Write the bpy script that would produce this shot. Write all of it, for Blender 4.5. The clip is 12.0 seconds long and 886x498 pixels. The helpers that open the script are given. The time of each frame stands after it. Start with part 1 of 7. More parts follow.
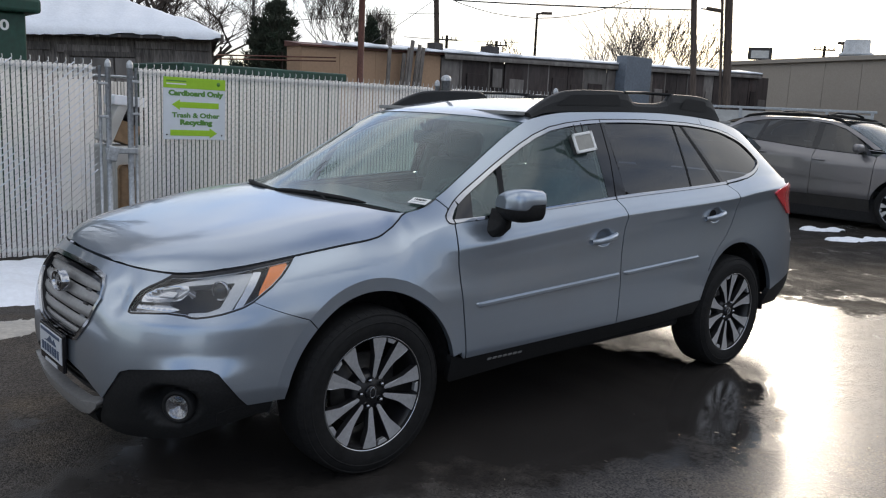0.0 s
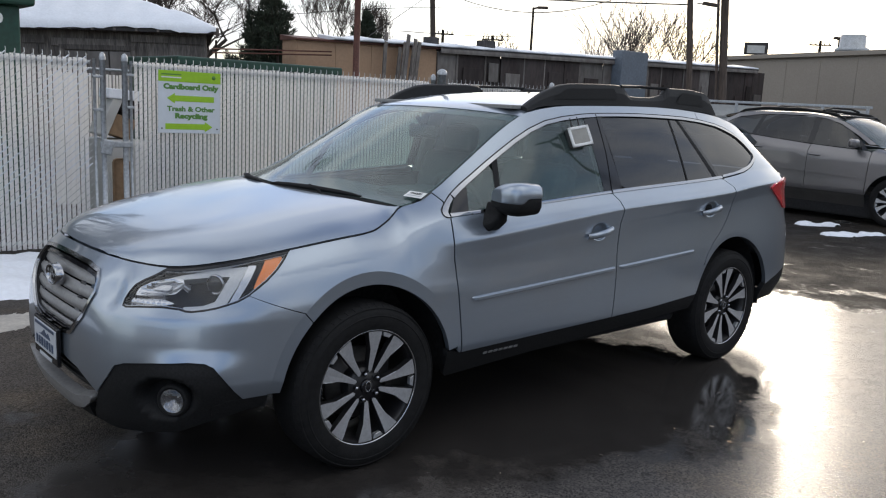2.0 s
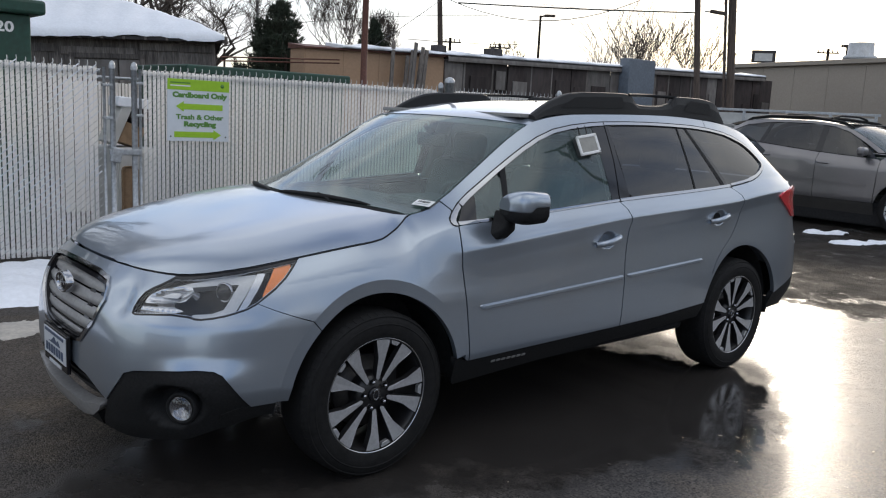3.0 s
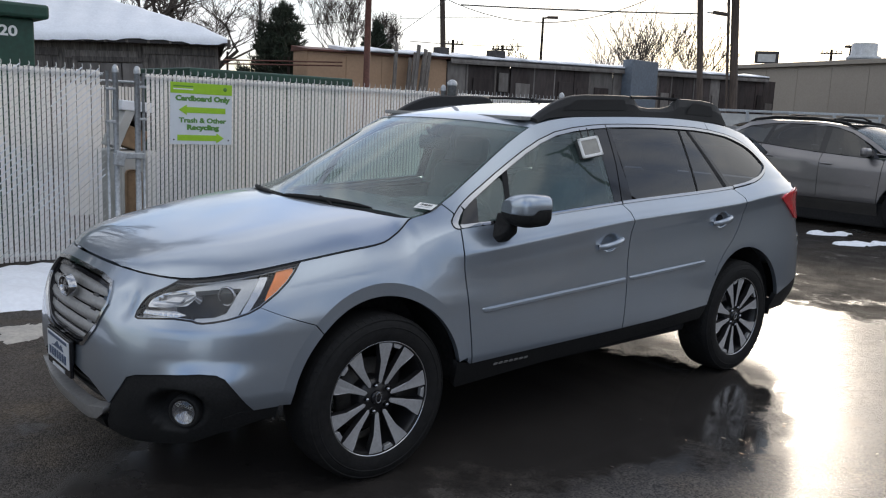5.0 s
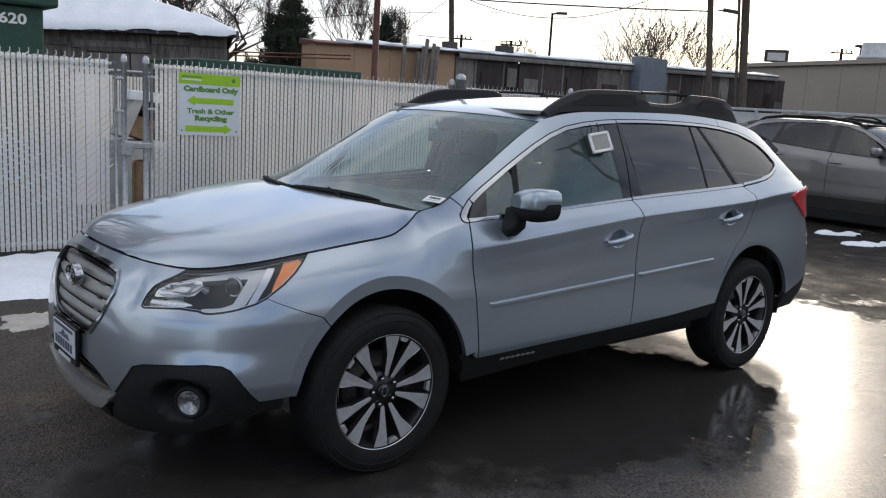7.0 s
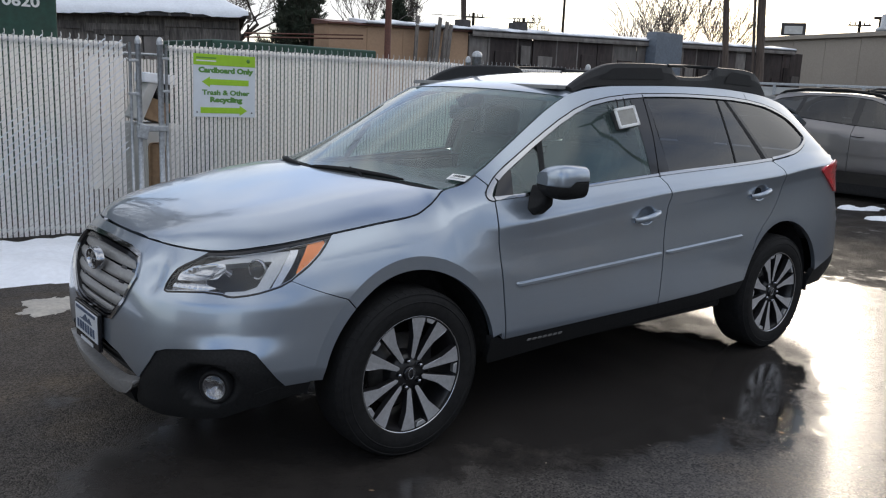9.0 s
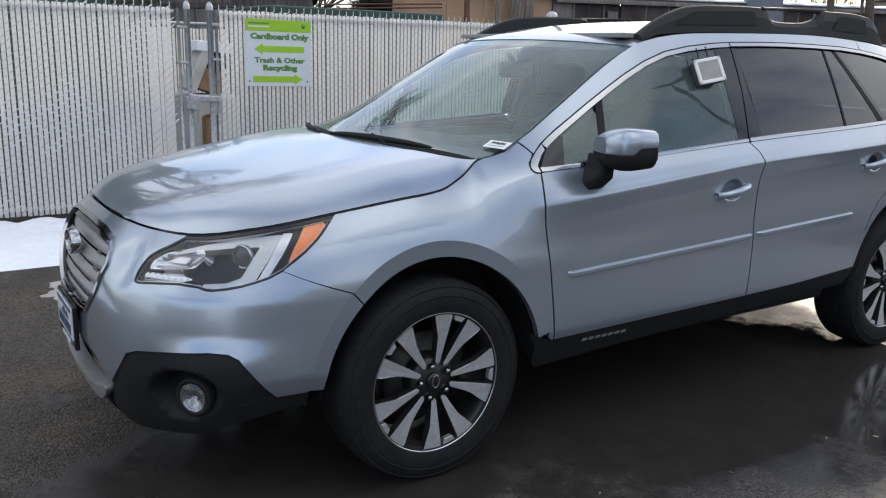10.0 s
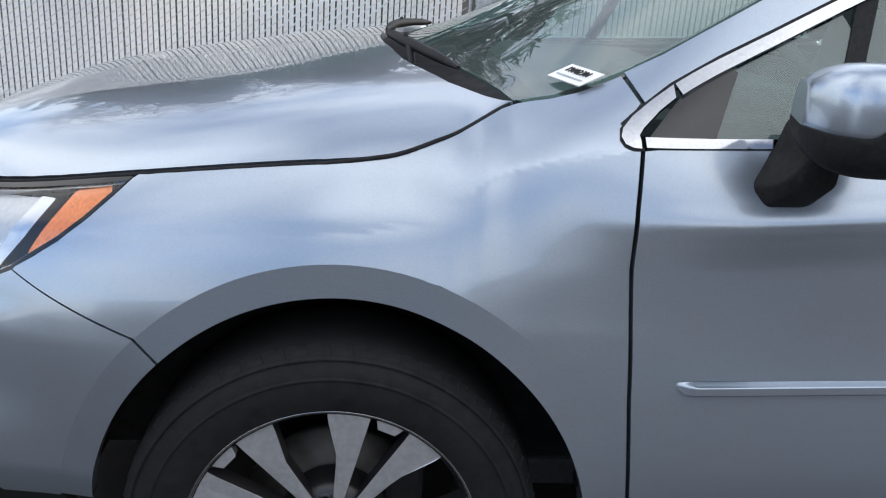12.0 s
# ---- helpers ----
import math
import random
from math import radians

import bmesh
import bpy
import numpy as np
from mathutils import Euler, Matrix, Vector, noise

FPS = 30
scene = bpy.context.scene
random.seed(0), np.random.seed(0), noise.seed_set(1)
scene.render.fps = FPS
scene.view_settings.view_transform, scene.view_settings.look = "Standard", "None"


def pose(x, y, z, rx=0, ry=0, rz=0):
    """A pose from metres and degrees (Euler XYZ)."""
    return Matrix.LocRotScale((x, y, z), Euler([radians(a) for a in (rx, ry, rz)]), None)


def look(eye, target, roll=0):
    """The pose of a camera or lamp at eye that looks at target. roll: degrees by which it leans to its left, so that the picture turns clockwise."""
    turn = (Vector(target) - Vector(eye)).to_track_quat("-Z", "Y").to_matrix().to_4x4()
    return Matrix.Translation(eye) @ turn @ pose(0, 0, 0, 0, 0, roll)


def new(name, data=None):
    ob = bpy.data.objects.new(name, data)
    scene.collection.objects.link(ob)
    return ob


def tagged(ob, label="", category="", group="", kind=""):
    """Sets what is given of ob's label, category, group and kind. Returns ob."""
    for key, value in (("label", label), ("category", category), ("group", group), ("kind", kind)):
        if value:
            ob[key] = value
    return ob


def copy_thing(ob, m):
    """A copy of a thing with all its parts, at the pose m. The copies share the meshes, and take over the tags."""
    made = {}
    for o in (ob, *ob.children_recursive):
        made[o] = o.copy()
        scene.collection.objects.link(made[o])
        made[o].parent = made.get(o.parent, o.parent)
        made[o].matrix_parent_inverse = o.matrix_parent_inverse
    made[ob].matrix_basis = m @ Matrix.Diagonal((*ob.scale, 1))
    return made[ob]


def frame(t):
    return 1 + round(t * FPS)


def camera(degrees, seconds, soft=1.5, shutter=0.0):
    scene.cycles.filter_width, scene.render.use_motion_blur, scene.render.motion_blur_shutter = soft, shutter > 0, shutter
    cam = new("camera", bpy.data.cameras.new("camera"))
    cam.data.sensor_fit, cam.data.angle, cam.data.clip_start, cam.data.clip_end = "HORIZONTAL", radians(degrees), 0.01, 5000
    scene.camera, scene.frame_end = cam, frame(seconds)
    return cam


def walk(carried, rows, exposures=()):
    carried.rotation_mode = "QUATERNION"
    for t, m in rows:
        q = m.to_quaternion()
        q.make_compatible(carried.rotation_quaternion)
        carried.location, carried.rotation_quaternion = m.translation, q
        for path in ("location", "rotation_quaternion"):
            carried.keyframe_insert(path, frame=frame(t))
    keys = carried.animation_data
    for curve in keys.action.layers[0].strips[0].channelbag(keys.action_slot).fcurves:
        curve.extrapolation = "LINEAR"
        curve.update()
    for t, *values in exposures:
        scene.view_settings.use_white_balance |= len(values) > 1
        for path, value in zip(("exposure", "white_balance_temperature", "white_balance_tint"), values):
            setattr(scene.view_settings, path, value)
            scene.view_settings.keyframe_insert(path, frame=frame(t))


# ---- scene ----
cam = camera(56.2, 12.0, 1.15)
PATH = [
    (0, (-1.954, -3.526, 1.526), (-0.66, -2.038, 1.19), 2.7),
    (0.5, (-1.949, -3.518, 1.523), (-0.658, -2.031, 1.175), 2.7),
    (1, (-1.948, -3.516, 1.52), (-0.659, -2.029, 1.164), 2.8),
    (1.5, (-1.947, -3.52, 1.524), (-0.652, -2.037, 1.171), 2.7),
    (2, (-1.95, -3.523, 1.521), (-0.65, -2.044, 1.173), 2.8),
    (2.5, (-1.948, -3.517, 1.522), (-0.652, -2.033, 1.179), 2.9),
    (3, (-1.957, -3.523, 1.525), (-0.668, -2.03, 1.194), 2.8),
    (5, (-1.954, -3.528, 1.531), (-0.671, -2.029, 1.204), 2.6),
    (5.5, (-1.956, -3.524, 1.526), (-0.688, -2.012, 1.198), 2.7),
    (6, (-1.952, -3.516, 1.527), (-0.685, -2.005, 1.194), 3.0),
    (6.5, (-1.95, -3.51, 1.523), (-0.677, -2.005, 1.186), 3.3),
    (8.5, (-1.949, -3.464, 1.517), (-0.698, -1.945, 1.16), 2.9),
    (9, (-1.94, -3.418, 1.502), (-0.697, -1.899, 1.114), 2.5),
    (9.5, (-1.77, -3.3, 1.459), (-0.57, -1.756, 1.041), 2.1),
    (10, (-1.42, -3.072, 1.421), (-0.353, -1.443, 0.965), 1.4),
    (10.5, (-1.078, -2.781, 1.376), (-0.005, -1.181, 0.838), 1.1),
    (11, (-0.746, -2.591, 1.34), (0.256, -0.956, 0.773), 0.4),
    (11.5, (-0.446, -2.309, 1.287), (0.35, -0.566, 0.714), 3.0),
    (12, (0.05, -2.045, 1.279), (0.214, -0.165, 0.617), 4.2),
]
walk(cam, [(t, look(eye, target, roll)) for t, eye, target, roll in PATH],
     [(0, .20), (8.4, .20), (9.0, .24), (9.5, .40), (10.0, .60), (10.5, .78), (11.0, .92), (11.5, .98), (12.0, .96)])

# ---- light ----
SUN_AZ, SUN_EL = 62.0, 19.0          # degrees clockwise from +y, degrees above the horizon
sun_dir = Vector((math.sin(radians(SUN_AZ)) * math.cos(radians(SUN_EL)), math.cos(radians(SUN_AZ)) * math.cos(radians(SUN_EL)), math.sin(radians(SUN_EL))))
sun = new("sun", bpy.data.lights.new("sun", "SUN"))
sun.data.energy, sun.data.angle, sun.data.color = .75, radians(5), (1.0, .88, .72)
sun.matrix_world = look(sun_dir * 50, (0, 0, 0))

world = bpy.data.worlds.new("sky")
scene.world = world
world.use_nodes = True
wn, wl = world.node_tree.nodes, world.node_tree.links
wn.clear()


def wnode(kind, **values):
    n = wn.new(kind)
    for key, value in values.items():
        n.inputs[key].default_value = value
    return n


sky = wn.new("ShaderNodeTexSky")
sky.sky_type, sky.sun_disc = "NISHITA", False
sky.sun_elevation, sky.sun_rotation = radians(SUN_EL), radians(SUN_AZ)
geo = wn.new("ShaderNodeTexCoord")
# cloud sheet: direction flattened towards the horizon, so that the clouds run in long streaks
sep = wn.new("ShaderNodeSeparateXYZ")
wl.new(geo.outputs["Generated"], sep.inputs[0])
flat = wn.new("ShaderNodeMath")
flat.operation = "ADD"
flat.inputs[1].default_value = .18
wl.new(sep.outputs["Z"], flat.inputs[0])
dx, dy = wn.new("ShaderNodeMath"), wn.new("ShaderNodeMath")
for n, axis in ((dx, "X"), (dy, "Y")):
    n.operation = "DIVIDE"
    wl.new(sep.outputs[axis], n.inputs[0])
    wl.new(flat.outputs[0], n.inputs[1])
comb = wn.new("ShaderNodeCombineXYZ")
wl.new(dx.outputs[0], comb.inputs[0]), wl.new(dy.outputs[0], comb.inputs[1])
cloud = wnode("ShaderNodeTexNoise", Scale=.9, Detail=7.0, Roughness=.58, Distortion=.4)
wl.new(comb.outputs[0], cloud.inputs["Vector"])
cover = wn.new("ShaderNodeValToRGB")
cover.color_ramp.elements[0].position, cover.color_ramp.elements[1].position = .375, .60
wl.new(cloud.outputs["Fac"], cover.inputs[0])
# thin cloud lights up round the veiled sun
dot = wn.new("ShaderNodeVectorMath")
dot.operation, dot.inputs[1].default_value = "DOT_PRODUCT", sun_dir
wl.new(geo.outputs["Generated"], dot.inputs[0])
glow = wn.new("ShaderNodeMapRange")
glow.inputs["From Min"].default_value, glow.inputs["From Max"].default_value = .2, 1
wl.new(dot.outputs["Value"], glow.inputs["Value"])
wide = wn.new("ShaderNodeMath")
wide.operation, wide.inputs[1].default_value = "POWER", 11.0
wl.new(glow.outputs[0], wide.inputs[0])
core = wn.new("ShaderNodeMath")
core.operation, core.inputs[1].default_value = "POWER", 110.0
wl.new(glow.outputs[0], core.inputs[0])
haze = wn.new("ShaderNodeMath")
haze.operation, haze.inputs[1].default_value, haze.inputs[2].default_value = "MULTIPLY_ADD", .7, .93
wl.new(wide.outputs[0], haze.inputs[0])
haze2 = wn.new("ShaderNodeMath")
haze2.operation, haze2.inputs[1].default_value = "MULTIPLY_ADD", 7.0
wl.new(core.outputs[0], haze2.inputs[0]), wl.new(haze.outputs[0], haze2.inputs[2])
# an overcast sky is brighter overhead than at the horizon
rise = wn.new("ShaderNodeMath")
rise.operation, rise.inputs[1].default_value, rise.inputs[2].default_value = "MULTIPLY_ADD", .40, .985
wl.new(sep.outputs["Z"], rise.inputs[0])
domed = wn.new("ShaderNodeMath")
domed.operation = "MULTIPLY"
wl.new(haze2.outputs[0], domed.inputs[0]), wl.new(rise.outputs[0], domed.inputs[1])
white = wn.new("ShaderNodeMix")
white.data_type, white.blend_type = "RGBA", "MULTIPLY"
white.inputs["Factor"].default_value = 1
# pale clouds, warmer towards the veiled sun
warm = wn.new("ShaderNodeMix")
warm.data_type = "RGBA"
warm.inputs["A"].default_value, warm.inputs["B"].default_value = (.96, .98, 1.01, 1), (1.12, .95, .74, 1)
wl.new(wide.outputs[0], warm.inputs["Factor"])
wl.new(warm.outputs["Result"], white.inputs["A"])
wl.new(domed.outputs[0], white.inputs["B"])
blue = wn.new("ShaderNodeMix")
blue.data_type, blue.blend_type = "RGBA", "MULTIPLY"
blue.inputs["Factor"].default_value = 1
blue.inputs["B"].default_value = (.12, .13, .155, 1)
wl.new(sky.outputs[0], blue.inputs["A"])
both = wn.new("ShaderNodeMix")
both.data_type = "RGBA"
wl.new(cover.outputs["Color"], both.inputs["Factor"])
wl.new(blue.outputs["Result"], both.inputs["A"]), wl.new(white.outputs["Result"], both.inputs["B"])
back = wnode("ShaderNodeBackground", Strength=1.0)
wl.new(both.outputs["Result"], back.inputs["Color"])
wl.new(back.outputs[0], wn.new("ShaderNodeOutputWorld").inputs[0])

# ---- materials ----


def material(name, color, rough=.5, metal=0.0, grain=0.0, grain_scale=40.0, stain=0.0, stain_scale=2.0, bump=0.0, bump_scale=None, coat=0.0, stain_color=None, vary=0.0, spec=.5, stretch=(1, 1, 1)):
    """Principled surface with variation at two scales: grain and stains, and a fine relief."""
    m = bpy.data.materials.new(name)
    m.use_nodes = True
    t = m.node_tree
    p = t.nodes["Principled BSDF"]
    p.inputs["Roughness"].default_value, p.inputs["Metallic"].default_value = rough, metal
    p.inputs["Specular IOR Level"].default_value = spec
    if coat:
        p.inputs["Coat Weight"].default_value, p.inputs["Coat Roughness"].default_value = coat, .03
    p.inputs["Base Color"].default_value = (*color, 1)
    out = None
    tc = t.nodes.new("ShaderNodeTexCoord")
    mp = t.nodes.new("ShaderNodeMapping")
    mp.inputs["Scale"].default_value = stretch
    t.links.new(tc.outputs["Object"], mp.inputs["Vector"])

    def noise_fac(scale, detail, lo, hi):
        n = t.nodes.new("ShaderNodeTexNoise")
        n.inputs["Scale"].default_value, n.inputs["Detail"].default_value = scale, detail
        t.links.new(mp.outputs[0], n.inputs["Vector"])
        r = t.nodes.new("ShaderNodeMapRange")
        r.inputs["From Min"].default_value, r.inputs["From Max"].default_value = .3, .7
        r.inputs["To Min"].default_value, r.inputs["To Max"].default_value = lo, hi
        t.links.new(n.outputs["Fac"], r.inputs["Value"])
        return n, r
    if grain:
        _, r = noise_fac(grain_scale, 5, 1 - grain, 1 + grain)
        mul = t.nodes.new("ShaderNodeMix")
        mul.data_type, mul.blend_type = "RGBA", "MULTIPLY"
        mul.inputs["Factor"].default_value, mul.inputs["A"].default_value = 1, (*color, 1)
        t.links.new(r.outputs[0], mul.inputs["B"])
        out = mul.outputs["Result"]
    if stain:
        _, r = noise_fac(stain_scale, 8, 0, stain)
        mix = t.nodes.new("ShaderNodeMix")
        mix.data_type = "RGBA"
        mix.inputs["A"].default_value = (*color, 1)
        if out:
            t.links.new(out, mix.inputs["A"])
        mix.inputs["B"].default_value = (*(stain_color or [c * .45 for c in color]), 1)
        t.links.new(r.outputs[0], mix.inputs["Factor"])
        out = mix.outputs["Result"]
    if vary:
        info = t.nodes.new("ShaderNodeObjectInfo")
        r = t.nodes.new("ShaderNodeMapRange")
        r.inputs["To Min"].default_value, r.inputs["To Max"].default_value = 1 - vary, 1 + vary * .4
        t.links.new(info.outputs["Random"], r.inputs["Value"])
        mul = t.nodes.new("ShaderNodeMix")
        mul.data_type, mul.blend_type = "RGBA", "MULTIPLY"
        mul.inputs["Factor"].default_value, mul.inputs["A"].default_value = 1, (*color, 1)
        if out:
            t.links.new(out, mul.inputs["A"])
        t.links.new(r.outputs[0], mul.inputs["B"])
        out = mul.outputs["Result"]
    if out:
        t.links.new(out, p.inputs["Base Color"])
    if bump:
        n, _ = noise_fac(bump_scale or grain_scale, 6, 0, 1)
        b = t.nodes.new("ShaderNodeBump")
        b.inputs["Strength"].default_value, b.inputs["Distance"].default_value = bump, .01
        t.links.new(n.outputs["Fac"], b.inputs["Height"])
        t.links.new(b.outputs[0], p.inputs["Normal"])
    return m


def glass_material(name, tint, rough=.0, ior=1.5, glare=0):
    """Thin sheet glass: clear tinted passage, with mirror gloss that grows at grazing angles."""
    m = bpy.data.materials.new(name)
    m.use_nodes = True
    t = m.node_tree
    t.nodes.clear()
    clear, gloss, mix, facing, power, curve5 = (t.nodes.new(k) for k in ("ShaderNodeBsdfTransparent", "ShaderNodeBsdfGlossy", "ShaderNodeMixShader", "ShaderNodeLayerWeight", "ShaderNodeMath", "ShaderNodeMapRange"))
    clear.inputs["Color"].default_value = (*tint, 1)
    gloss.inputs["Roughness"].default_value = rough
    # gloss of a pane: both faces together, rising steeply at grazing angles
    power.operation, power.inputs[1].default_value = "POWER", 4.0
    curve5.inputs["To Min"].default_value, curve5.inputs["To Max"].default_value = 2 * ((ior - 1) / (ior + 1)) ** 2, 1.0
    facing.inputs["Blend"].default_value = .5
    t.links.new(facing.outputs["Facing"], power.inputs[0])
    t.links.new(power.outputs[0], curve5.inputs["Value"])
    t.links.new(curve5.outputs[0], mix.inputs[0])
    t.links.new(clear.outputs[0], mix.inputs[1])
    t.links.new(gloss.outputs[0], mix.inputs[2])
    last = mix
    if glare:
        # pale green diffuse layer painted in for mirrored sky and dashboard, uneven over the pane
        film, cover, noise, amount, tc = (t.nodes.new(k) for k in ("ShaderNodeBsdfDiffuse", "ShaderNodeMixShader", "ShaderNodeTexNoise", "ShaderNodeMapRange", "ShaderNodeTexCoord"))
        film.inputs["Color"].default_value = (.44, .60, .57, 1)
        noise.inputs["Scale"].default_value, noise.inputs["Detail"].default_value = 4.0, 8
        amount.inputs["From Min"].default_value, amount.inputs["From Max"].default_value = .3, .7
        amount.inputs["To Min"].default_value, amount.inputs["To Max"].default_value = glare * .6, glare * 1.4
        t.links.new(tc.outputs["Object"], noise.inputs["Vector"])
        t.links.new(noise.outputs["Fac"], amount.inputs["Value"])
        t.links.new(amount.outputs[0], cover.inputs[0])
        t.links.new(mix.outputs[0], cover.inputs[1])
        t.links.new(film.outputs[0], cover.inputs[2])
        last = cover
    t.links.new(last.outputs[0], t.nodes.new("ShaderNodeOutputMaterial").inputs[0])
    return m


def paint_material(name, color, metal=.75, rough=.30):
    """Metallic car paint: fine flakes under a clear coat, with a light, dusty road film."""
    m = material(name, color, rough, metal, coat=1.0)
    t = m.node_tree
    p = t.nodes["Principled BSDF"]
    tc = t.nodes.new("ShaderNodeTexCoord")
    fl = t.nodes.new("ShaderNodeTexVoronoi")
    fl.inputs["Scale"].default_value = 1400
    t.links.new(tc.outputs["Object"], fl.inputs["Vector"])
    r = t.nodes.new("ShaderNodeMapRange")
    r.inputs["To Min"].default_value, r.inputs["To Max"].default_value = .86, 1.14
    t.links.new(fl.outputs["Color"], r.inputs["Value"])
    mul = t.nodes.new("ShaderNodeMix")
    mul.data_type, mul.blend_type = "RGBA", "MULTIPLY"
    mul.inputs["Factor"].default_value, mul.inputs["A"].default_value = 1, (*color, 1)
    t.links.new(r.outputs[0], mul.inputs["B"])
    n = t.nodes.new("ShaderNodeTexNoise")
    n.inputs["Scale"].default_value, n.inputs["Detail"].default_value = 3.0, 8
    t.links.new(tc.outputs["Object"], n.inputs["Vector"])
    d = t.nodes.new("ShaderNodeMapRange")
    d.inputs["From Min"].default_value, d.inputs["From Max"].default_value = .45, .75
    d.inputs["To Min"].default_value, d.inputs["To Max"].default_value = 0, .16
    t.links.new(n.outputs["Fac"], d.inputs["Value"])
    mix = t.nodes.new("ShaderNodeMix")
    mix.data_type = "RGBA"
    mix.inputs["B"].default_value = (.30, .29, .28, 1)
    t.links.new(d.outputs[0], mix.inputs["Factor"])
    t.links.new(mul.outputs["Result"], mix.inputs["A"])
    t.links.new(mix.outputs["Result"], p.inputs["Base Color"])
    cr = t.nodes.new("ShaderNodeMapRange")
    cr.inputs["From Min"].default_value, cr.inputs["From Max"].default_value = .4, .7
    cr.inputs["To Min"].default_value, cr.inputs["To Max"].default_value = .012, .05
    t.links.new(n.outputs["Fac"], cr.inputs["Value"])
    t.links.new(cr.outputs[0], p.inputs["Coat Roughness"])
    return m


PAINT = paint_material("silver_blue_paint", (.345, .396, .460), .74, .28)
PAINT2 = paint_material("warm_grey_paint", (.19, .183, .188), .6, .40)
BRIGHT = material("lamp_reflector", (.56, .57, .59), .18, .9, grain=.06, grain_scale=90)
LAMP_GREY = material("frosted_light_guide", (.48, .49, .50), .28, .5, grain=.08, grain_scale=120, coat=.5)
CHROME = material("chrome", (.43, .44, .46), .10, 1.0, grain=.05, grain_scale=200)
ALLOY = material("machined_alloy", (.60, .61, .63), .40, .72, grain=.10, grain_scale=90, bump=.03, bump_scale=600)
SATIN = material("satin_silver_trim", (.30, .295, .29), .36, .35, grain=.12, grain_scale=60)
BLACK_PLASTIC = material("black_plastic", (.0165, .0168, .0175), .58, spec=.14, grain=.3, grain_scale=120, stain=.3, stain_scale=5, stain_color=(.022, .0215, .021), bump=.12, bump_scale=500)
RAIL = material("roof_rail_plastic", (.017, .0175, .0185), .55, spec=.25, grain=.25, grain_scale=150, stain=.3, stain_scale=4, stain_color=(.026, .026, .026), bump=.1, bump_scale=500)
DUSTY_PLASTIC = material("dusty_black_plastic", (.035, .033, .031), .8, grain=.3, grain_scale=60, stain=.5, stain_scale=4, stain_color=(.06, .055, .05))
GLOSS_BLACK = material("gloss_black", (.012, .012, .014), .08, grain=.2, grain_scale=50)
WHEEL_BLACK = material("dark_wheel_paint", (.012, .012, .014), .35, grain=.2, grain_scale=60, stain=.3, stain_scale=12, stain_color=(.05, .045, .04))
RUBBER = material("tyre_rubber", (.0135, .0135, .014), .68, grain=.3, grain_scale=50, stain=.5, stain_scale=9, stain_color=(.024, .0235, .023), bump=.2, bump_scale=240, spec=.13)
# near-black: shade of gaps and cavities put into colour; also the cowl and axles
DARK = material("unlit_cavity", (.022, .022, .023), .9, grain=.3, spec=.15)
# glare: share of the painted-in reflection haze on the panes
GLASS = glass_material("window_glass", (.38, .49, .47), glare=.13)
SHIELD = glass_material("windscreen_glass", (.72, .92, .86), glare=.07)
TINT = glass_material("privacy_glass", (.10, .11, .12))
LENS = glass_material("clear_lens", (.95, .96, .97), ior=1.4)
AMBER = material("amber_reflector", (.90, .235, .03), .25, grain=.25, grain_scale=260, coat=.6)
RED_LENS = material("red_lens", (.72, .02, .03), .18, grain=.25, grain_scale=90, coat=1.0)
CABIN = material("cabin_grey_plastic", (.035, .036, .037), .7, grain=.2, grain_scale=90, bump=.1, bump_scale=300)
HEADLINE = material("pale_grey_headlining", (.26, .26, .25), .9, grain=.08, grain_scale=80)
CLOTH = material("grey_seat_leather", (.06, .06, .06), .6, grain=.25, grain_scale=60, bump=.1, bump_scale=200)
PLATE_WHITE = material("plate_white", (.55, .57, .60), .4, grain=.05)
PLATE_BLUE = material("plate_blue", (.05, .075, .13), .4, grain=.1)
PAPER = material("white_paper", (.82, .82, .80), .7, grain=.05, grain_scale=90)
INK = material("black_ink", (.02, .02, .02), .6)
STEEL = material("galvanised_steel", (.50, .52, .54), .50, .45, grain=.25, grain_scale=35, stain=.35, stain_scale=6, stain_color=(.22, .22, .21))
SLAT = material("white_plastic_slat", (.95, .945, .94), .5, grain=.05, grain_scale=30, stain=.25, stain_scale=3.0, stain_color=(.74, .73, .71), vary=.06)


def let_light_through(m, share, color):
    """Thin pale plastic: part of the light that falls on the far side shines through."""
    t = m.node_tree
    p = t.nodes["Principled BSDF"]
    tr, mix = t.nodes.new("ShaderNodeBsdfTranslucent"), t.nodes.new("ShaderNodeMixShader")
    tr.inputs["Color"].default_value = (*color, 1)
    mix.inputs[0].default_value = share
    t.links.new(p.outputs[0], mix.inputs[1])
    t.links.new(tr.outputs[0], mix.inputs[2])
    t.links.new(mix.outputs[0], t.nodes["Material Output"].inputs[0])


let_light_through(SLAT, .66, (.98, .96, .94))
WIRE = material("fence_wire", (.58, .59, .59), .5, .4, grain=.3, grain_scale=60)
GREEN = material("dark_green_steel", (.012, .060, .040), .5, grain=.25, grain_scale=20, stain=.4, stain_scale=3, stain_color=(.03, .04, .03))
SNOW = material("snow", (.86, .89, .94), .6, grain=.05, grain_scale=25, stain=.22, stain_scale=4, stain_color=(.62, .64, .68), bump=1.0, bump_scale=9)
WOOD_OLD = material("weathered_boards", (.21, .185, .165), .85, grain=.45, grain_scale=10, stain=.6, stain_scale=2, stain_color=(.03, .026, .024), bump=.4, bump_scale=18, vary=.35, stretch=(6, 6, .6))
TAN = material("tan_stucco", (.44, .29, .185), .8, grain=.08, grain_scale=12, stain=.3, stain_scale=1.1, stain_color=(.38, .23, .14), bump=.15, bump_scale=40)
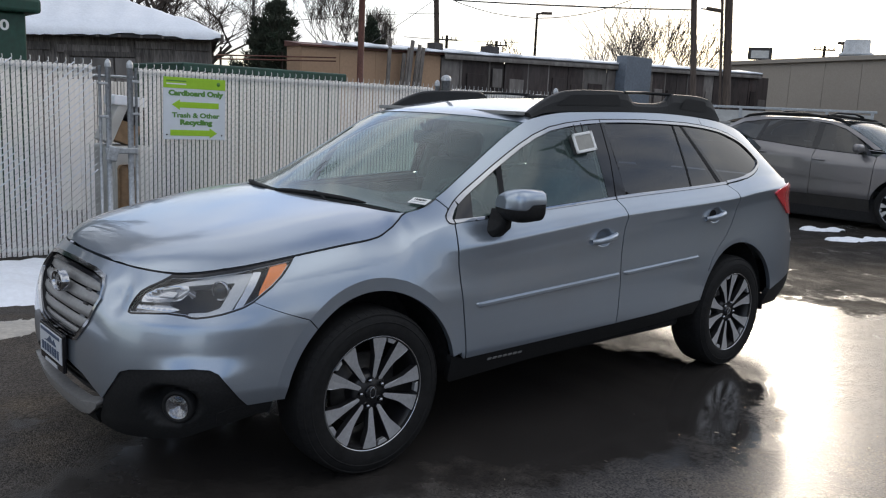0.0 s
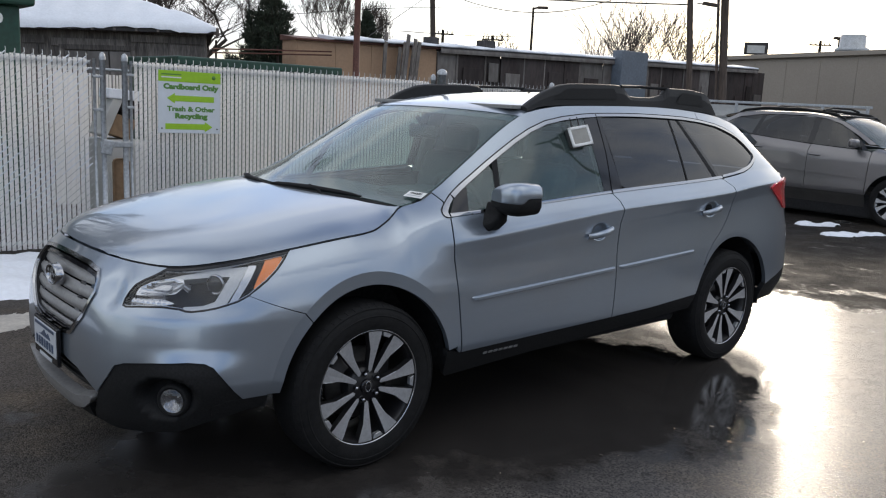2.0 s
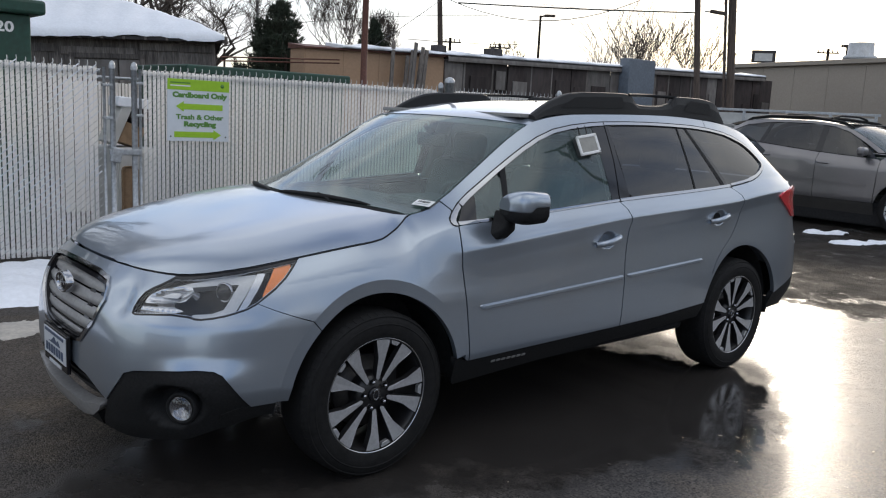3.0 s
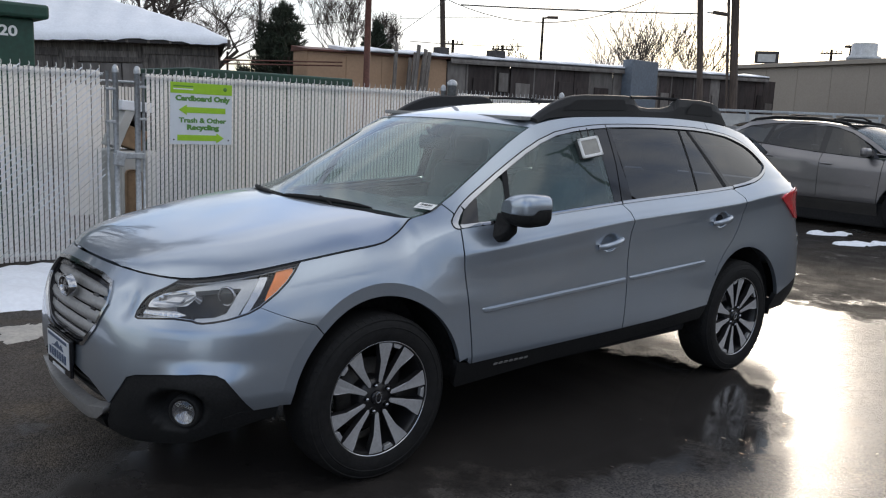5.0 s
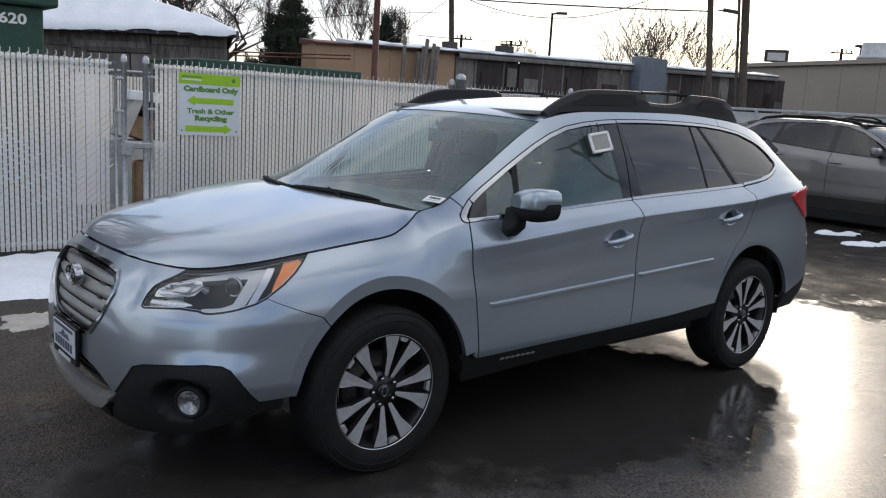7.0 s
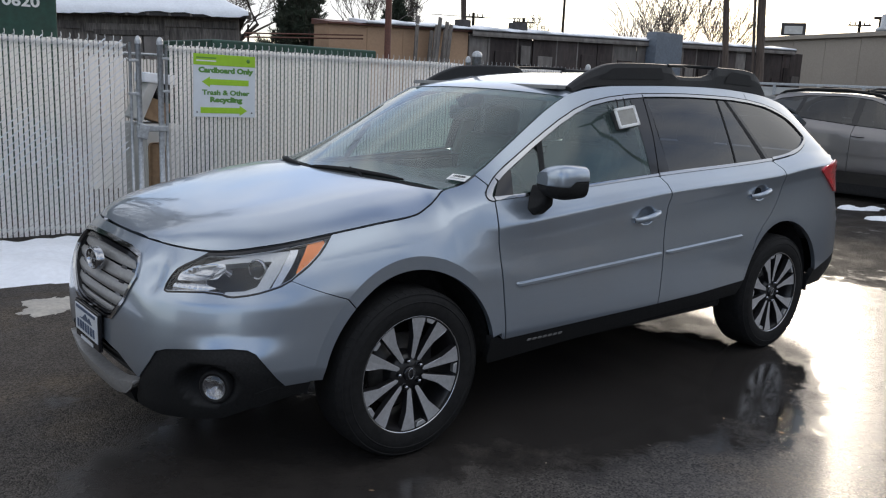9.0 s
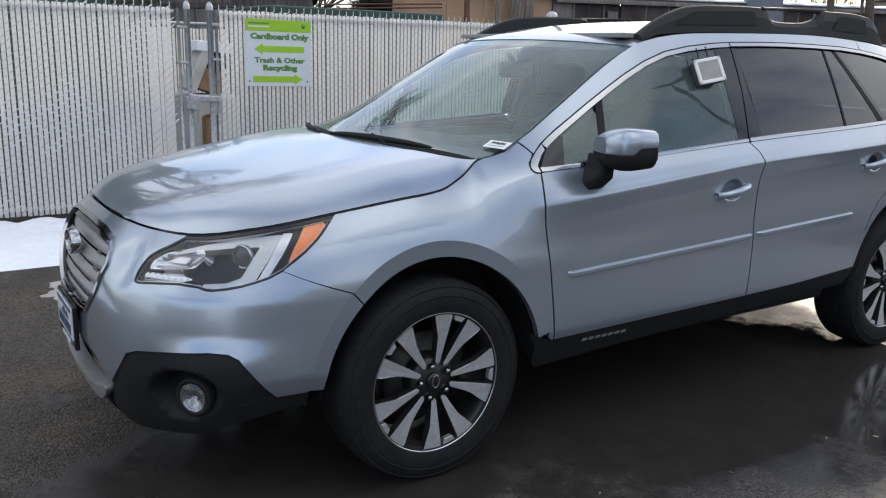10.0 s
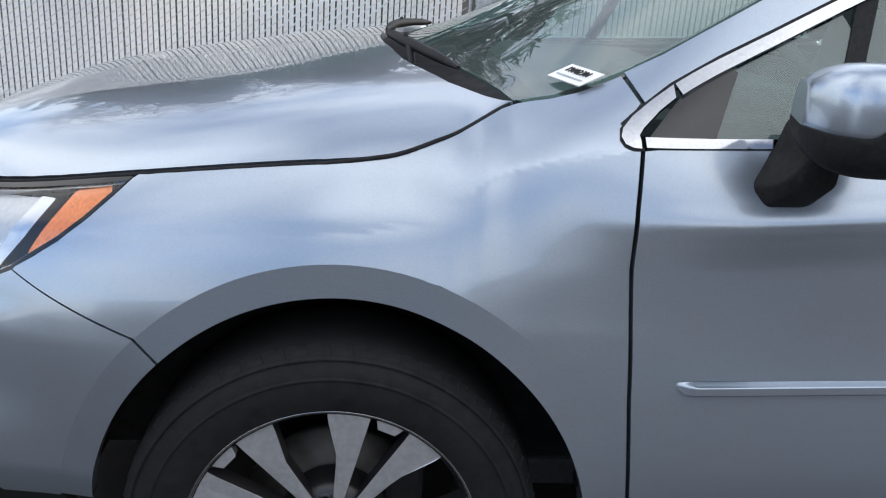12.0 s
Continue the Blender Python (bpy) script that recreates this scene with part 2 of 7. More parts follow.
RUST = material("rusty_sheet", (.040, .027, .025), .75, .1, grain=.5, grain_scale=9, stain=.45, stain_scale=2.6, stain_color=(.12, .105, .10), bump=.2, vary=.5, stretch=(1, 1, .35))
GREY_SHEET = material("grey_peeling_sheet", (.24, .225, .21), .75, grain=.3, grain_scale=6, stain=.6, stain_scale=1.6, stain_color=(.10, .075, .065), vary=.35, stretch=(1, 1, .4))
BEIGE = material("beige_block_wall", (.34, .30, .255), .85, grain=.07, grain_scale=14, stain=.25, stain_scale=.5, stain_color=(.27, .235, .20), bump=.1, bump_scale=30)
ROOF_DARK = material("dark_roofing", (.05, .045, .045), .8, grain=.3, grain_scale=5)
BLUE_GREY = material("blue_grey_sheet", (.16, .19, .23), .6, grain=.15, grain_scale=10, stain=.2, stain_scale=2)
POLE_WOOD = material("creosoted_pole", (.070, .052, .042), .85, grain=.4, grain_scale=14, bump=.3, bump_scale=30, stretch=(1, 1, .15))
POLE_RED = material("rust_red_pole", (.13, .05, .035), .6, .2, grain=.3, grain_scale=20, stain=.4, stain_scale=3)
BARK = material("grey_bark", (.085, .070, .060), .9, grain=.35, grain_scale=20, bump=.4, bump_scale=30)
NEEDLE = material("conifer_needles", (.030, .048, .030), .8, grain=.5, grain_scale=3, stain=.5, stain_scale=1.2, stain_color=(.045, .04, .025))
LIME = material("lime_green_print", (.36, .62, .03), .45, grain=.05, grain_scale=20)
SIGN_WHITE = material("sign_white", (.74, .78, .82), .4, grain=.04, grain_scale=10, stain=.12, stain_scale=3)
SIGN_INK = material("sign_dark_green", (.11, .27, .05), .5, grain=.05)
CARD = material("brown_cardboard", (.30, .20, .12), .8, grain=.2, grain_scale=15)
SLUSH = material("grey_slush", (.46, .43, .38), .5, grain=.2, grain_scale=30, stain=.6, stain_scale=6, stain_color=(.22, .21, .20), bump=.5, bump_scale=30)
FOG = material("fluted_lamp_glass", (.30, .30, .31), .18, .8, grain=.5, grain_scale=60, stretch=(6, 6, 1))
JUNK_WHITE = material("dirty_white_metal", (.60, .60, .58), .5, grain=.15, grain_scale=8, stain=.4, stain_scale=4)

# ---- mesh helpers ----


def part(name, bm, mat, parent=None, label="", smooth_faces=False):
    """Links a bmesh as ONE mesh object, under a thing or a part where parent is given."""
    me = bpy.data.meshes.new(name)
    bm.to_mesh(me)
    bm.free()
    if mat:
        me.materials.append(mat)
    if smooth_faces:
        me.polygons.foreach_set("use_smooth", [True] * len(me.polygons))
    ob = new(name, me)
    ob.parent = parent
    return tagged(ob, label)


def raw(name, verts, faces, mat, parent=None, label="", smooth_faces=False):
    me = bpy.data.meshes.new(name)
    me.from_pydata(verts, [], faces)
    me.materials.append(mat)
    if smooth_faces:
        me.polygons.foreach_set("use_smooth", [True] * len(me.polygons))
    ob = new(name, me)
    ob.parent = parent
    return tagged(ob, label)


def root(name, label, category, m=None, group="", kind=""):
    ob = new(name)
    ob.empty_display_size = .2
    if m is not None:
        ob.matrix_world = m
    return tagged(ob, label, category, group, kind)


def block(size, at=(0, 0, 0), bevel=.01, turn=None, bm=None, segments=2):
    """A bevelled box with its middle at at."""
    own = bmesh.new()
    m = Matrix.Translation(at) @ (turn or Matrix()) @ Matrix.Diagonal((*size, 1))
    bmesh.ops.create_cube(own, size=1, matrix=m)
    if bevel:
        bmesh.ops.bevel(own, geom=own.edges[:], offset=bevel, segments=segments, affect="EDGES", profile=.5)
    if bm is None:
        return own
    me = bpy.data.meshes.new("tmp")
    own.to_mesh(me)
    own.free()
    bm.from_mesh(me)
    bpy.data.meshes.remove(me)
    return bm


def sweep(points, radius, sides=8, bm=None, caps=True):
    """A tube along points; radius is one number or one for each point."""
    bm = bm or bmesh.new()
    pts = [Vector(p) for p in points]
    rs = radius if isinstance(radius, (list, tuple)) else [radius] * len(pts)
    rings = []
    up = Vector((0, 0, 1))
    for i, p in enumerate(pts):
        d = (pts[min(i + 1, len(pts) - 1)] - pts[max(i - 1, 0)]).normalized()
        a = d.cross(up if abs(d.z) < .95 else Vector((1, 0, 0))).normalized()
        b = d.cross(a)
        rings.append([bm.verts.new(p + rs[i] * (math.cos(k * math.tau / sides) * a + math.sin(k * math.tau / sides) * b)) for k in range(sides)])
    for r0, r1 in zip(rings, rings[1:]):
        for k in range(sides):
            f = bm.faces.new((r0[k], r0[(k + 1) % sides], r1[(k + 1) % sides], r1[k]))
            f.smooth = sides > 5
    if caps:
        bm.faces.new(rings[0])
        bm.faces.new(rings[-1][::-1])
    return bm


def lathe(profile, steps=48, axis="y", bm=None):
    """Turns (radius, along) pairs round an axis through the origin."""
    bm = bm or bmesh.new()
    rings = []
    for r, h in profile:
        ring = []
        for k in range(steps):
            c, s = r * math.cos(k * math.tau / steps), r * math.sin(k * math.tau / steps)
            ring.append(bm.verts.new((c, h, s) if axis == "y" else (c, s, h)))
        rings.append(ring)
    for r0, r1 in zip(rings, rings[1:]):
        for k in range(steps):
            bm.faces.new((r0[k], r0[(k + 1) % steps], r1[(k + 1) % steps], r1[k])).smooth = True
    return bm


def extrude_poly(pts, depth, at=Matrix(), bevel=0.0, bm=None):
    """A flat outline in x, z pushed along +y by depth, moved by at."""
    own = bmesh.new()
    f = own.faces.new([own.verts.new((x, 0, z)) for x, z in pts])
    got = bmesh.ops.extrude_face_region(own, geom=[f])
    bmesh.ops.translate(own, vec=(0, depth, 0), verts=[g for g in got["geom"] if isinstance(g, bmesh.types.BMVert)])
    bmesh.ops.recalc_face_normals(own, faces=own.faces)
    if bevel:
        bmesh.ops.bevel(own, geom=own.edges[:], offset=bevel, segments=1, affect="EDGES")
    bmesh.ops.transform(own, matrix=at, verts=own.verts)
    if bm is None:
        return own
    me = bpy.data.meshes.new("tmp")
    own.to_mesh(me)
    own.free()
    bm.from_mesh(me)
    bpy.data.meshes.remove(me)
    return bm


def writing(name, text, size, mat, m, parent, label="", squeeze=1.0, thick=.001, bold=0.0):
    """Letters of the built-in font as a mesh, reading along x in the x-z plane, facing -y."""
    cu = bpy.data.curves.new(name, "FONT")
    cu.body, cu.size, cu.extrude, cu.align_x, cu.align_y, cu.resolution_u, cu.offset = text, size, thick, "CENTER", "CENTER", 3, bold
    tmp = bpy.data.objects.new(name, cu)
    me = bpy.data.meshes.new_from_object(tmp)
    bpy.data.objects.remove(tmp)
    bpy.data.curves.remove(cu)
    me.transform(m @ pose(0, 0, 0, 90) @ Matrix.Diagonal((squeeze, 1, 1, 1)))
    me.materials.clear()
    me.materials.append(mat)
    ob = new(name, me)
    ob.parent = parent
    return tagged(ob, label)


# ---- ground ----


def asphalt_material():
    """Worn asphalt: mostly covered by a water film, with drier rougher stretches and grit."""
    m = bpy.data.materials.new("wet_asphalt")
    m.use_nodes = True
    t = m.node_tree
    p = t.nodes["Principled BSDF"]
    p.inputs["IOR"].default_value = 1.33
    tc = t.nodes.new("ShaderNodeTexCoord")

    def tex(scale, detail, lo, hi, a, b, rough=.55):
        n = t.nodes.new("ShaderNodeTexNoise")
        n.inputs["Scale"].default_value, n.inputs["Detail"].default_value, n.inputs["Roughness"].default_value = scale, detail, rough
        t.links.new(tc.outputs["Object"], n.inputs["Vector"])
        r = t.nodes.new("ShaderNodeMapRange")
        for key, v in zip(("From Min", "From Max", "To Min", "To Max"), (lo, hi, a, b)):
            r.inputs[key].default_value = v
        t.links.new(n.outputs["Fac"], r.inputs["Value"])
        return n, r
    # outlines of the great puddle under the car, of its arm under the bumper and of an unseen wet patch added behind
    # the camera to brighten the doors: ellipses with one frayed edge
    ends = []
    for at, turn, size in (((1.22, -.47, 0), -22, (1.64, 1.10, 50)), ((-.42, -.62, 0), 14, (1.05, .66, 50)), ((3.0, -7.4, 0), 12, (6.5, 3.2, 50))):
        where = t.nodes.new("ShaderNodeMapping")
        where.vector_type = "TEXTURE"
        where.inputs["Location"].default_value, where.inputs["Rotation"].default_value, where.inputs["Scale"].default_value = at, (0, 0, radians(turn)), size
        t.links.new(tc.outputs["Object"], where.inputs["Vector"])
        length = t.nodes.new("ShaderNodeVectorMath")
        length.operation = "LENGTH"
        t.links.new(where.outputs[0], length.inputs[0])
        ends.append(length.outputs["Value"])
    far_n = t.nodes.new("ShaderNodeMath")
    far_n.operation = "MINIMUM"
    near_n = t.nodes.new("ShaderNodeMath")
    near_n.operation = "MINIMUM"
    t.links.new(ends[0], near_n.inputs[0])
    t.links.new(ends[1], near_n.inputs[1])
    t.links.new(near_n.outputs[0], far_n.inputs[0])
    t.links.new(ends[2], far_n.inputs[1])
    _, fray_r = tex(2.6, 10, .3, .7, -.22, .22, .70)
    add = t.nodes.new("ShaderNodeMath")
    t.links.new(far_n.outputs[0], add.inputs[0])
    t.links.new(fray_r.outputs[0], add.inputs[1])
    main = t.nodes.new("ShaderNodeMapRange")
    main.interpolation_type = "SMOOTHSTEP"
    main.inputs["From Min"].default_value, main.inputs["From Max"].default_value = .84, 1.12
    t.links.new(add.outputs[0], main.inputs["Value"])
    _, pools = tex(.8, 9, .66, .60, 0, 1, .66)
    dry = t.nodes.new("ShaderNodeMath")
    dry.operation = "MINIMUM"
    t.links.new(main.outputs[0], dry.inputs[0])
    t.links.new(pools.outputs[0], dry.inputs[1])
    # stones of the surface, each of its own shade, with rounded tops
    grit = t.nodes.new("ShaderNodeTexVoronoi")
    grit.inputs["Scale"].default_value = 135
    t.links.new(tc.outputs["Object"], grit.inputs["Vector"])
    shade = t.nodes.new("ShaderNodeSeparateColor")
    t.links.new(grit.outputs["Color"], shade.inputs[0])
    stone = t.nodes.new("ShaderNodeMapRange")
    stone.inputs["To Min"].default_value, stone.inputs["To Max"].default_value = .45, 1.7
    t.links.new(shade.outputs[0], stone.inputs["Value"])
    _, broad = tex(7, 7, .3, .7, .85, 1.15)
    mottle = t.nodes.new("ShaderNodeMath")
    mottle.operation = "MULTIPLY"
    calm = t.nodes.new("ShaderNodeMix")
    calm.inputs["A"].default_value = 1
    t.links.new(dry.outputs[0], calm.inputs["Factor"])
    t.links.new(stone.outputs[0], calm.inputs["B"])
    t.links.new(calm.outputs["Result"], mottle.inputs[0])
    t.links.new(broad.outputs[0], mottle.inputs[1])
    col = t.nodes.new("ShaderNodeMix")
    col.data_type = "RGBA"
    col.inputs["A"].default_value, col.inputs["B"].default_value = (.031, .028, .026, 1), (.066, .059, .053, 1)
    t.links.new(dry.outputs[0], col.inputs["Factor"])
    mul = t.nodes.new("ShaderNodeMix")
    mul.data_type, mul.blend_type = "RGBA", "MULTIPLY"
    mul.inputs["Factor"].default_value = 1
    # brown sand and grit trodden into the drier stretches
    _, sand = tex(1.15, 9, .50, .66, 0, .62, .66)
    sand_dry = t.nodes.new("ShaderNodeMath")
    sand_dry.operation = "MULTIPLY"
    t.links.new(sand.outputs[0], sand_dry.inputs[0])
    t.links.new(dry.outputs[0], sand_dry.inputs[1])
    brown = t.nodes.new("ShaderNodeMix")
    brown.data_type = "RGBA"
    brown.inputs["B"].default_value = (.115, .092, .066, 1)
    t.links.new(sand_dry.outputs[0], brown.inputs["Factor"])
    t.links.new(col.outputs["Result"], brown.inputs["A"])
    t.links.new(brown.outputs["Result"], mul.inputs["A"])
    tail_tone = t.nodes.new("ShaderNodeMath")
    tail_tone.operation = "MULTIPLY"
    t.links.new(mottle.outputs[0], tail_tone.inputs[0])
    t.links.new(tail_tone.outputs[0], mul.inputs["B"])
    t.links.new(mul.outputs["Result"], p.inputs["Base Color"])
    _, film = tex(2.3, 7, .40, .68, .01, .06)
    rough = t.nodes.new("ShaderNodeMix")
    # the water film is thin before the car, thick behind it and on the unseen side added to brighten the doors
    spot = t.nodes.new("ShaderNodeSeparateXYZ")
    t.links.new(tc.outputs["Object"], spot.inputs[0])
    wet_side = t.nodes.new("ShaderNodeMath")
    wet_side.operation, wet_side.inputs[1].default_value = "MULTIPLY_ADD", -1.2
    t.links.new(spot.outputs["Y"], wet_side.inputs[0])
    t.links.new(spot.outputs["X"], wet_side.inputs[2])
    wet = t.nodes.new("ShaderNodeMapRange")
    wet.interpolation_type = "SMOOTHSTEP"
    wet.inputs["From Min"].default_value, wet.inputs["From Max"].default_value = .2, 2.4
    t.links.new(wet_side.outputs[0], wet.inputs["Value"])
    # beyond the tail the film breaks up
    _, fray2 = tex(1.6, 9, .3, .7, -1.3, 1.3, .68)
    tail = t.nodes.new("ShaderNodeMath")
    t.links.new(spot.outputs["X"], tail.inputs[0])
    t.links.new(fray2.outputs[0], tail.inputs[1])
    broken = t.nodes.new("ShaderNodeMapRange")
    broken.inputs["From Min"].default_value, broken.inputs["From Max"].default_value = 5.0, 5.5
    broken.inputs["To Min"].default_value, broken.inputs["To Max"].default_value = 1, .0
    t.links.new(tail.outputs[0], broken.inputs["Value"])
    # base colour falls to about a third beyond the tail
    tail_fade = t.nodes.new("ShaderNodeMapRange")
    tail_fade.inputs["From Min"].default_value, tail_fade.inputs["From Max"].default_value = 4.4, 5.6
    tail_fade.inputs["To Min"].default_value, tail_fade.inputs["To Max"].default_value = 1, .34
    t.links.new(tail.outputs[0], tail_fade.inputs["Value"])
    t.links.new(tail_fade.outputs[0], tail_tone.inputs[1])
    film_wet = t.nodes.new("ShaderNodeMath")
    film_wet.operation = "MULTIPLY"
    t.links.new(wet.outputs[0], film_wet.inputs[0])
    t.links.new(broken.outputs[0], film_wet.inputs[1])
    wet = film_wet
    _, damp = tex(3.5, 7, .35, .65, .85, 1.2)
    film_rough = t.nodes.new("ShaderNodeMapRange")
    film_rough.inputs["To Min"].default_value, film_rough.inputs["To Max"].default_value = .60, .19
    t.links.new(wet.outputs[0], film_rough.inputs["Value"])
    damp_rough = t.nodes.new("ShaderNodeMath")
    damp_rough.operation = "MULTIPLY"
    t.links.new(damp.outputs[0], damp_rough.inputs[0])
    t.links.new(film_rough.outputs[0], damp_rough.inputs[1])
    t.links.new(damp_rough.outputs[0], rough.inputs["B"])
    film_spec = t.nodes.new("ShaderNodeMapRange")
    film_spec.inputs["To Min"].default_value, film_spec.inputs["To Max"].default_value = .13, .44
    t.links.new(wet.outputs[0], film_spec.inputs["Value"])
    t.links.new(dry.outputs[0], rough.inputs["Factor"])
    # the water thins out towards the nose of the car
    thin = t.nodes.new("ShaderNodeMapRange")
    thin.inputs["From Min"].default_value, thin.inputs["From Max"].default_value = -.7, .8
    thin.inputs["To Min"].default_value, thin.inputs["To Max"].default_value = .24, 0
    t.links.new(spot.outputs["X"], thin.inputs["Value"])
    thin_film = t.nodes.new("ShaderNodeMath")
    t.links.new(film.outputs[0], thin_film.inputs[0])
    t.links.new(thin.outputs[0], thin_film.inputs[1])
    t.links.new(thin_film.outputs[0], rough.inputs["A"])
    t.links.new(rough.outputs["Result"], p.inputs["Roughness"])
    spec = t.nodes.new("ShaderNodeMix")
    spec.inputs["A"].default_value = .5
    t.links.new(dry.outputs[0], spec.inputs["Factor"])
    t.links.new(film_spec.outputs[0], spec.inputs["B"])
    t.links.new(spec.outputs["Result"], p.inputs["Specular IOR Level"])
    bstr = t.nodes.new("ShaderNodeMapRange")
    bstr.inputs["To Min"].default_value, bstr.inputs["To Max"].default_value = .02, .40
    t.links.new(dry.outputs[0], bstr.inputs["Value"])
    rub = t.nodes.new("ShaderNodeMapRange")
    rub.inputs["To Min"].default_value, rub.inputs["To Max"].default_value = .40, .09
    t.links.new(wet.outputs[0], rub.inputs["Value"])
    t.links.new(rub.outputs[0], bstr.inputs["To Max"])
    b = t.nodes.new("ShaderNodeBump")
    b.inputs["Distance"].default_value, b.invert = .25, True
    t.links.new(bstr.outputs[0], b.inputs["Strength"])
    t.links.new(grit.outputs["Distance"], b.inputs["Height"])
    swell, _ = tex(1.1, 5, .3, .7, 0, 1)
    b2 = t.nodes.new("ShaderNodeBump")
    b2.inputs["Distance"].default_value, b2.inputs["Strength"].default_value = .02, .06
    t.links.new(swell.outputs["Fac"], b2.inputs["Height"])
    t.links.new(b.outputs[0], b2.inputs["Normal"])
    ripple, _ = tex(10, 3, .3, .7, 0, 1)
    b3 = t.nodes.new("ShaderNodeBump")
    b3.inputs["Distance"].default_value, b3.inputs["Strength"].default_value = .010, .05
    t.links.new(ripple.outputs["Fac"], b3.inputs["Height"])
    t.links.new(b2.outputs[0], b3.inputs["Normal"])
    t.links.new(b3.outputs[0], p.inputs["Normal"])
    return m


ASPHALT = asphalt_material()


def ground():
    bm = bmesh.new()
    bmesh.ops.create_grid(bm, x_segments=40, y_segments=40, size=400)
    return tagged(part("ground", bm, ASPHALT), "wet dark asphalt car park with puddles", "ground", kind="structure")


ground()


def snow_patch(name, label, cx, cy, lx, ly, turn, height, seed, cell=.07, ragged=.35, mat=None, cut=.25):
    """A low uneven heap of snow with a ragged outline."""
    nx, ny = max(6, int(lx / cell)), max(6, int(ly / cell))
    verts, faces, index = [], [], {}
    for i in range(nx + 1):
        for j in range(ny + 1):
            u, v = i / nx * 2 - 1, j / ny * 2 - 1
            x, y = u * lx / 2, v * ly / 2
            n = noise.fractal(Vector((x * 2.2 + seed, y * 2.2, seed * 1.7)), .8, 2.1, 6)
            r = 1 - max(abs(u) ** 3, abs(v) ** 3) + ragged * n - cut
            h = height * min(1, max(0, r * 2.2)) * (.75 + .5 * noise.noise(Vector((x * 5, y * 5, seed)))) if r > 0 else -.02
            index[i, j] = len(verts)
            verts.append((x, y, h))
    for i in range(nx):
        for j in range(ny):
            q = (index[i, j], index[i + 1, j], index[i + 1, j + 1], index[i, j + 1])
            if max(verts[k][2] for k in q) > 0:
                faces.append(q)
    ob = raw(name, verts, faces, mat or SNOW, smooth_faces=True)
    ob.matrix_world = pose(cx, cy, .002, 0, 0, turn)
    return tagged(ob, label, "snow", kind="stuff")


snow_patch("snow_bank", "trodden white snow lying along the fence foot", -2.6, 3.55, 6.6, 1.75, 0, .09, 1.0, .06, .22)
snow_patch("snow_patch", "thin melting snow strip on wet asphalt", 10.08, 2.06, .95, .26, -32, .06, 4.0, .02, 2.0, None, .62)
snow_patch("snow_patch", "round melting snow patch on wet asphalt", 9.70, 1.24, 1.05, .30, -16, .04, 7.0, .02, 2.0, None, .62)
snow_patch("snow_patch", "thin snow strip under the parked crossover", 13.4, 3.25, 1.5, .22, -46, .03, 9.0, .03, .9)
snow_patch("snow_patch", "slushy grey snow remains by a puddle", -.62, 2.05, .95, .62, 12, .005, 12.0, .02, 1.5, SLUSH, .78)

# ---- buildings behind the fence ----


def boards(parent, x0, x1, z0, z1, y, width, mats, names, rnd, thick=.03, gap=.008):
    """Upright boards or sheets, one by one, on a wall that faces -y."""
    x = x0
    while x < x1 - .02:
        w = min(width * rnd.uniform(.85, 1.15), x1 - x)
        d = rnd.uniform(0, .02)
        bm = block((w - gap, thick, z1 - z0), (x + w / 2, y - thick / 2 - d, (z0 + z1) / 2 + rnd.uniform(-.02, 0)), .004, segments=1)
        part(names, bm, rnd.choice(mats), parent)
        x += w


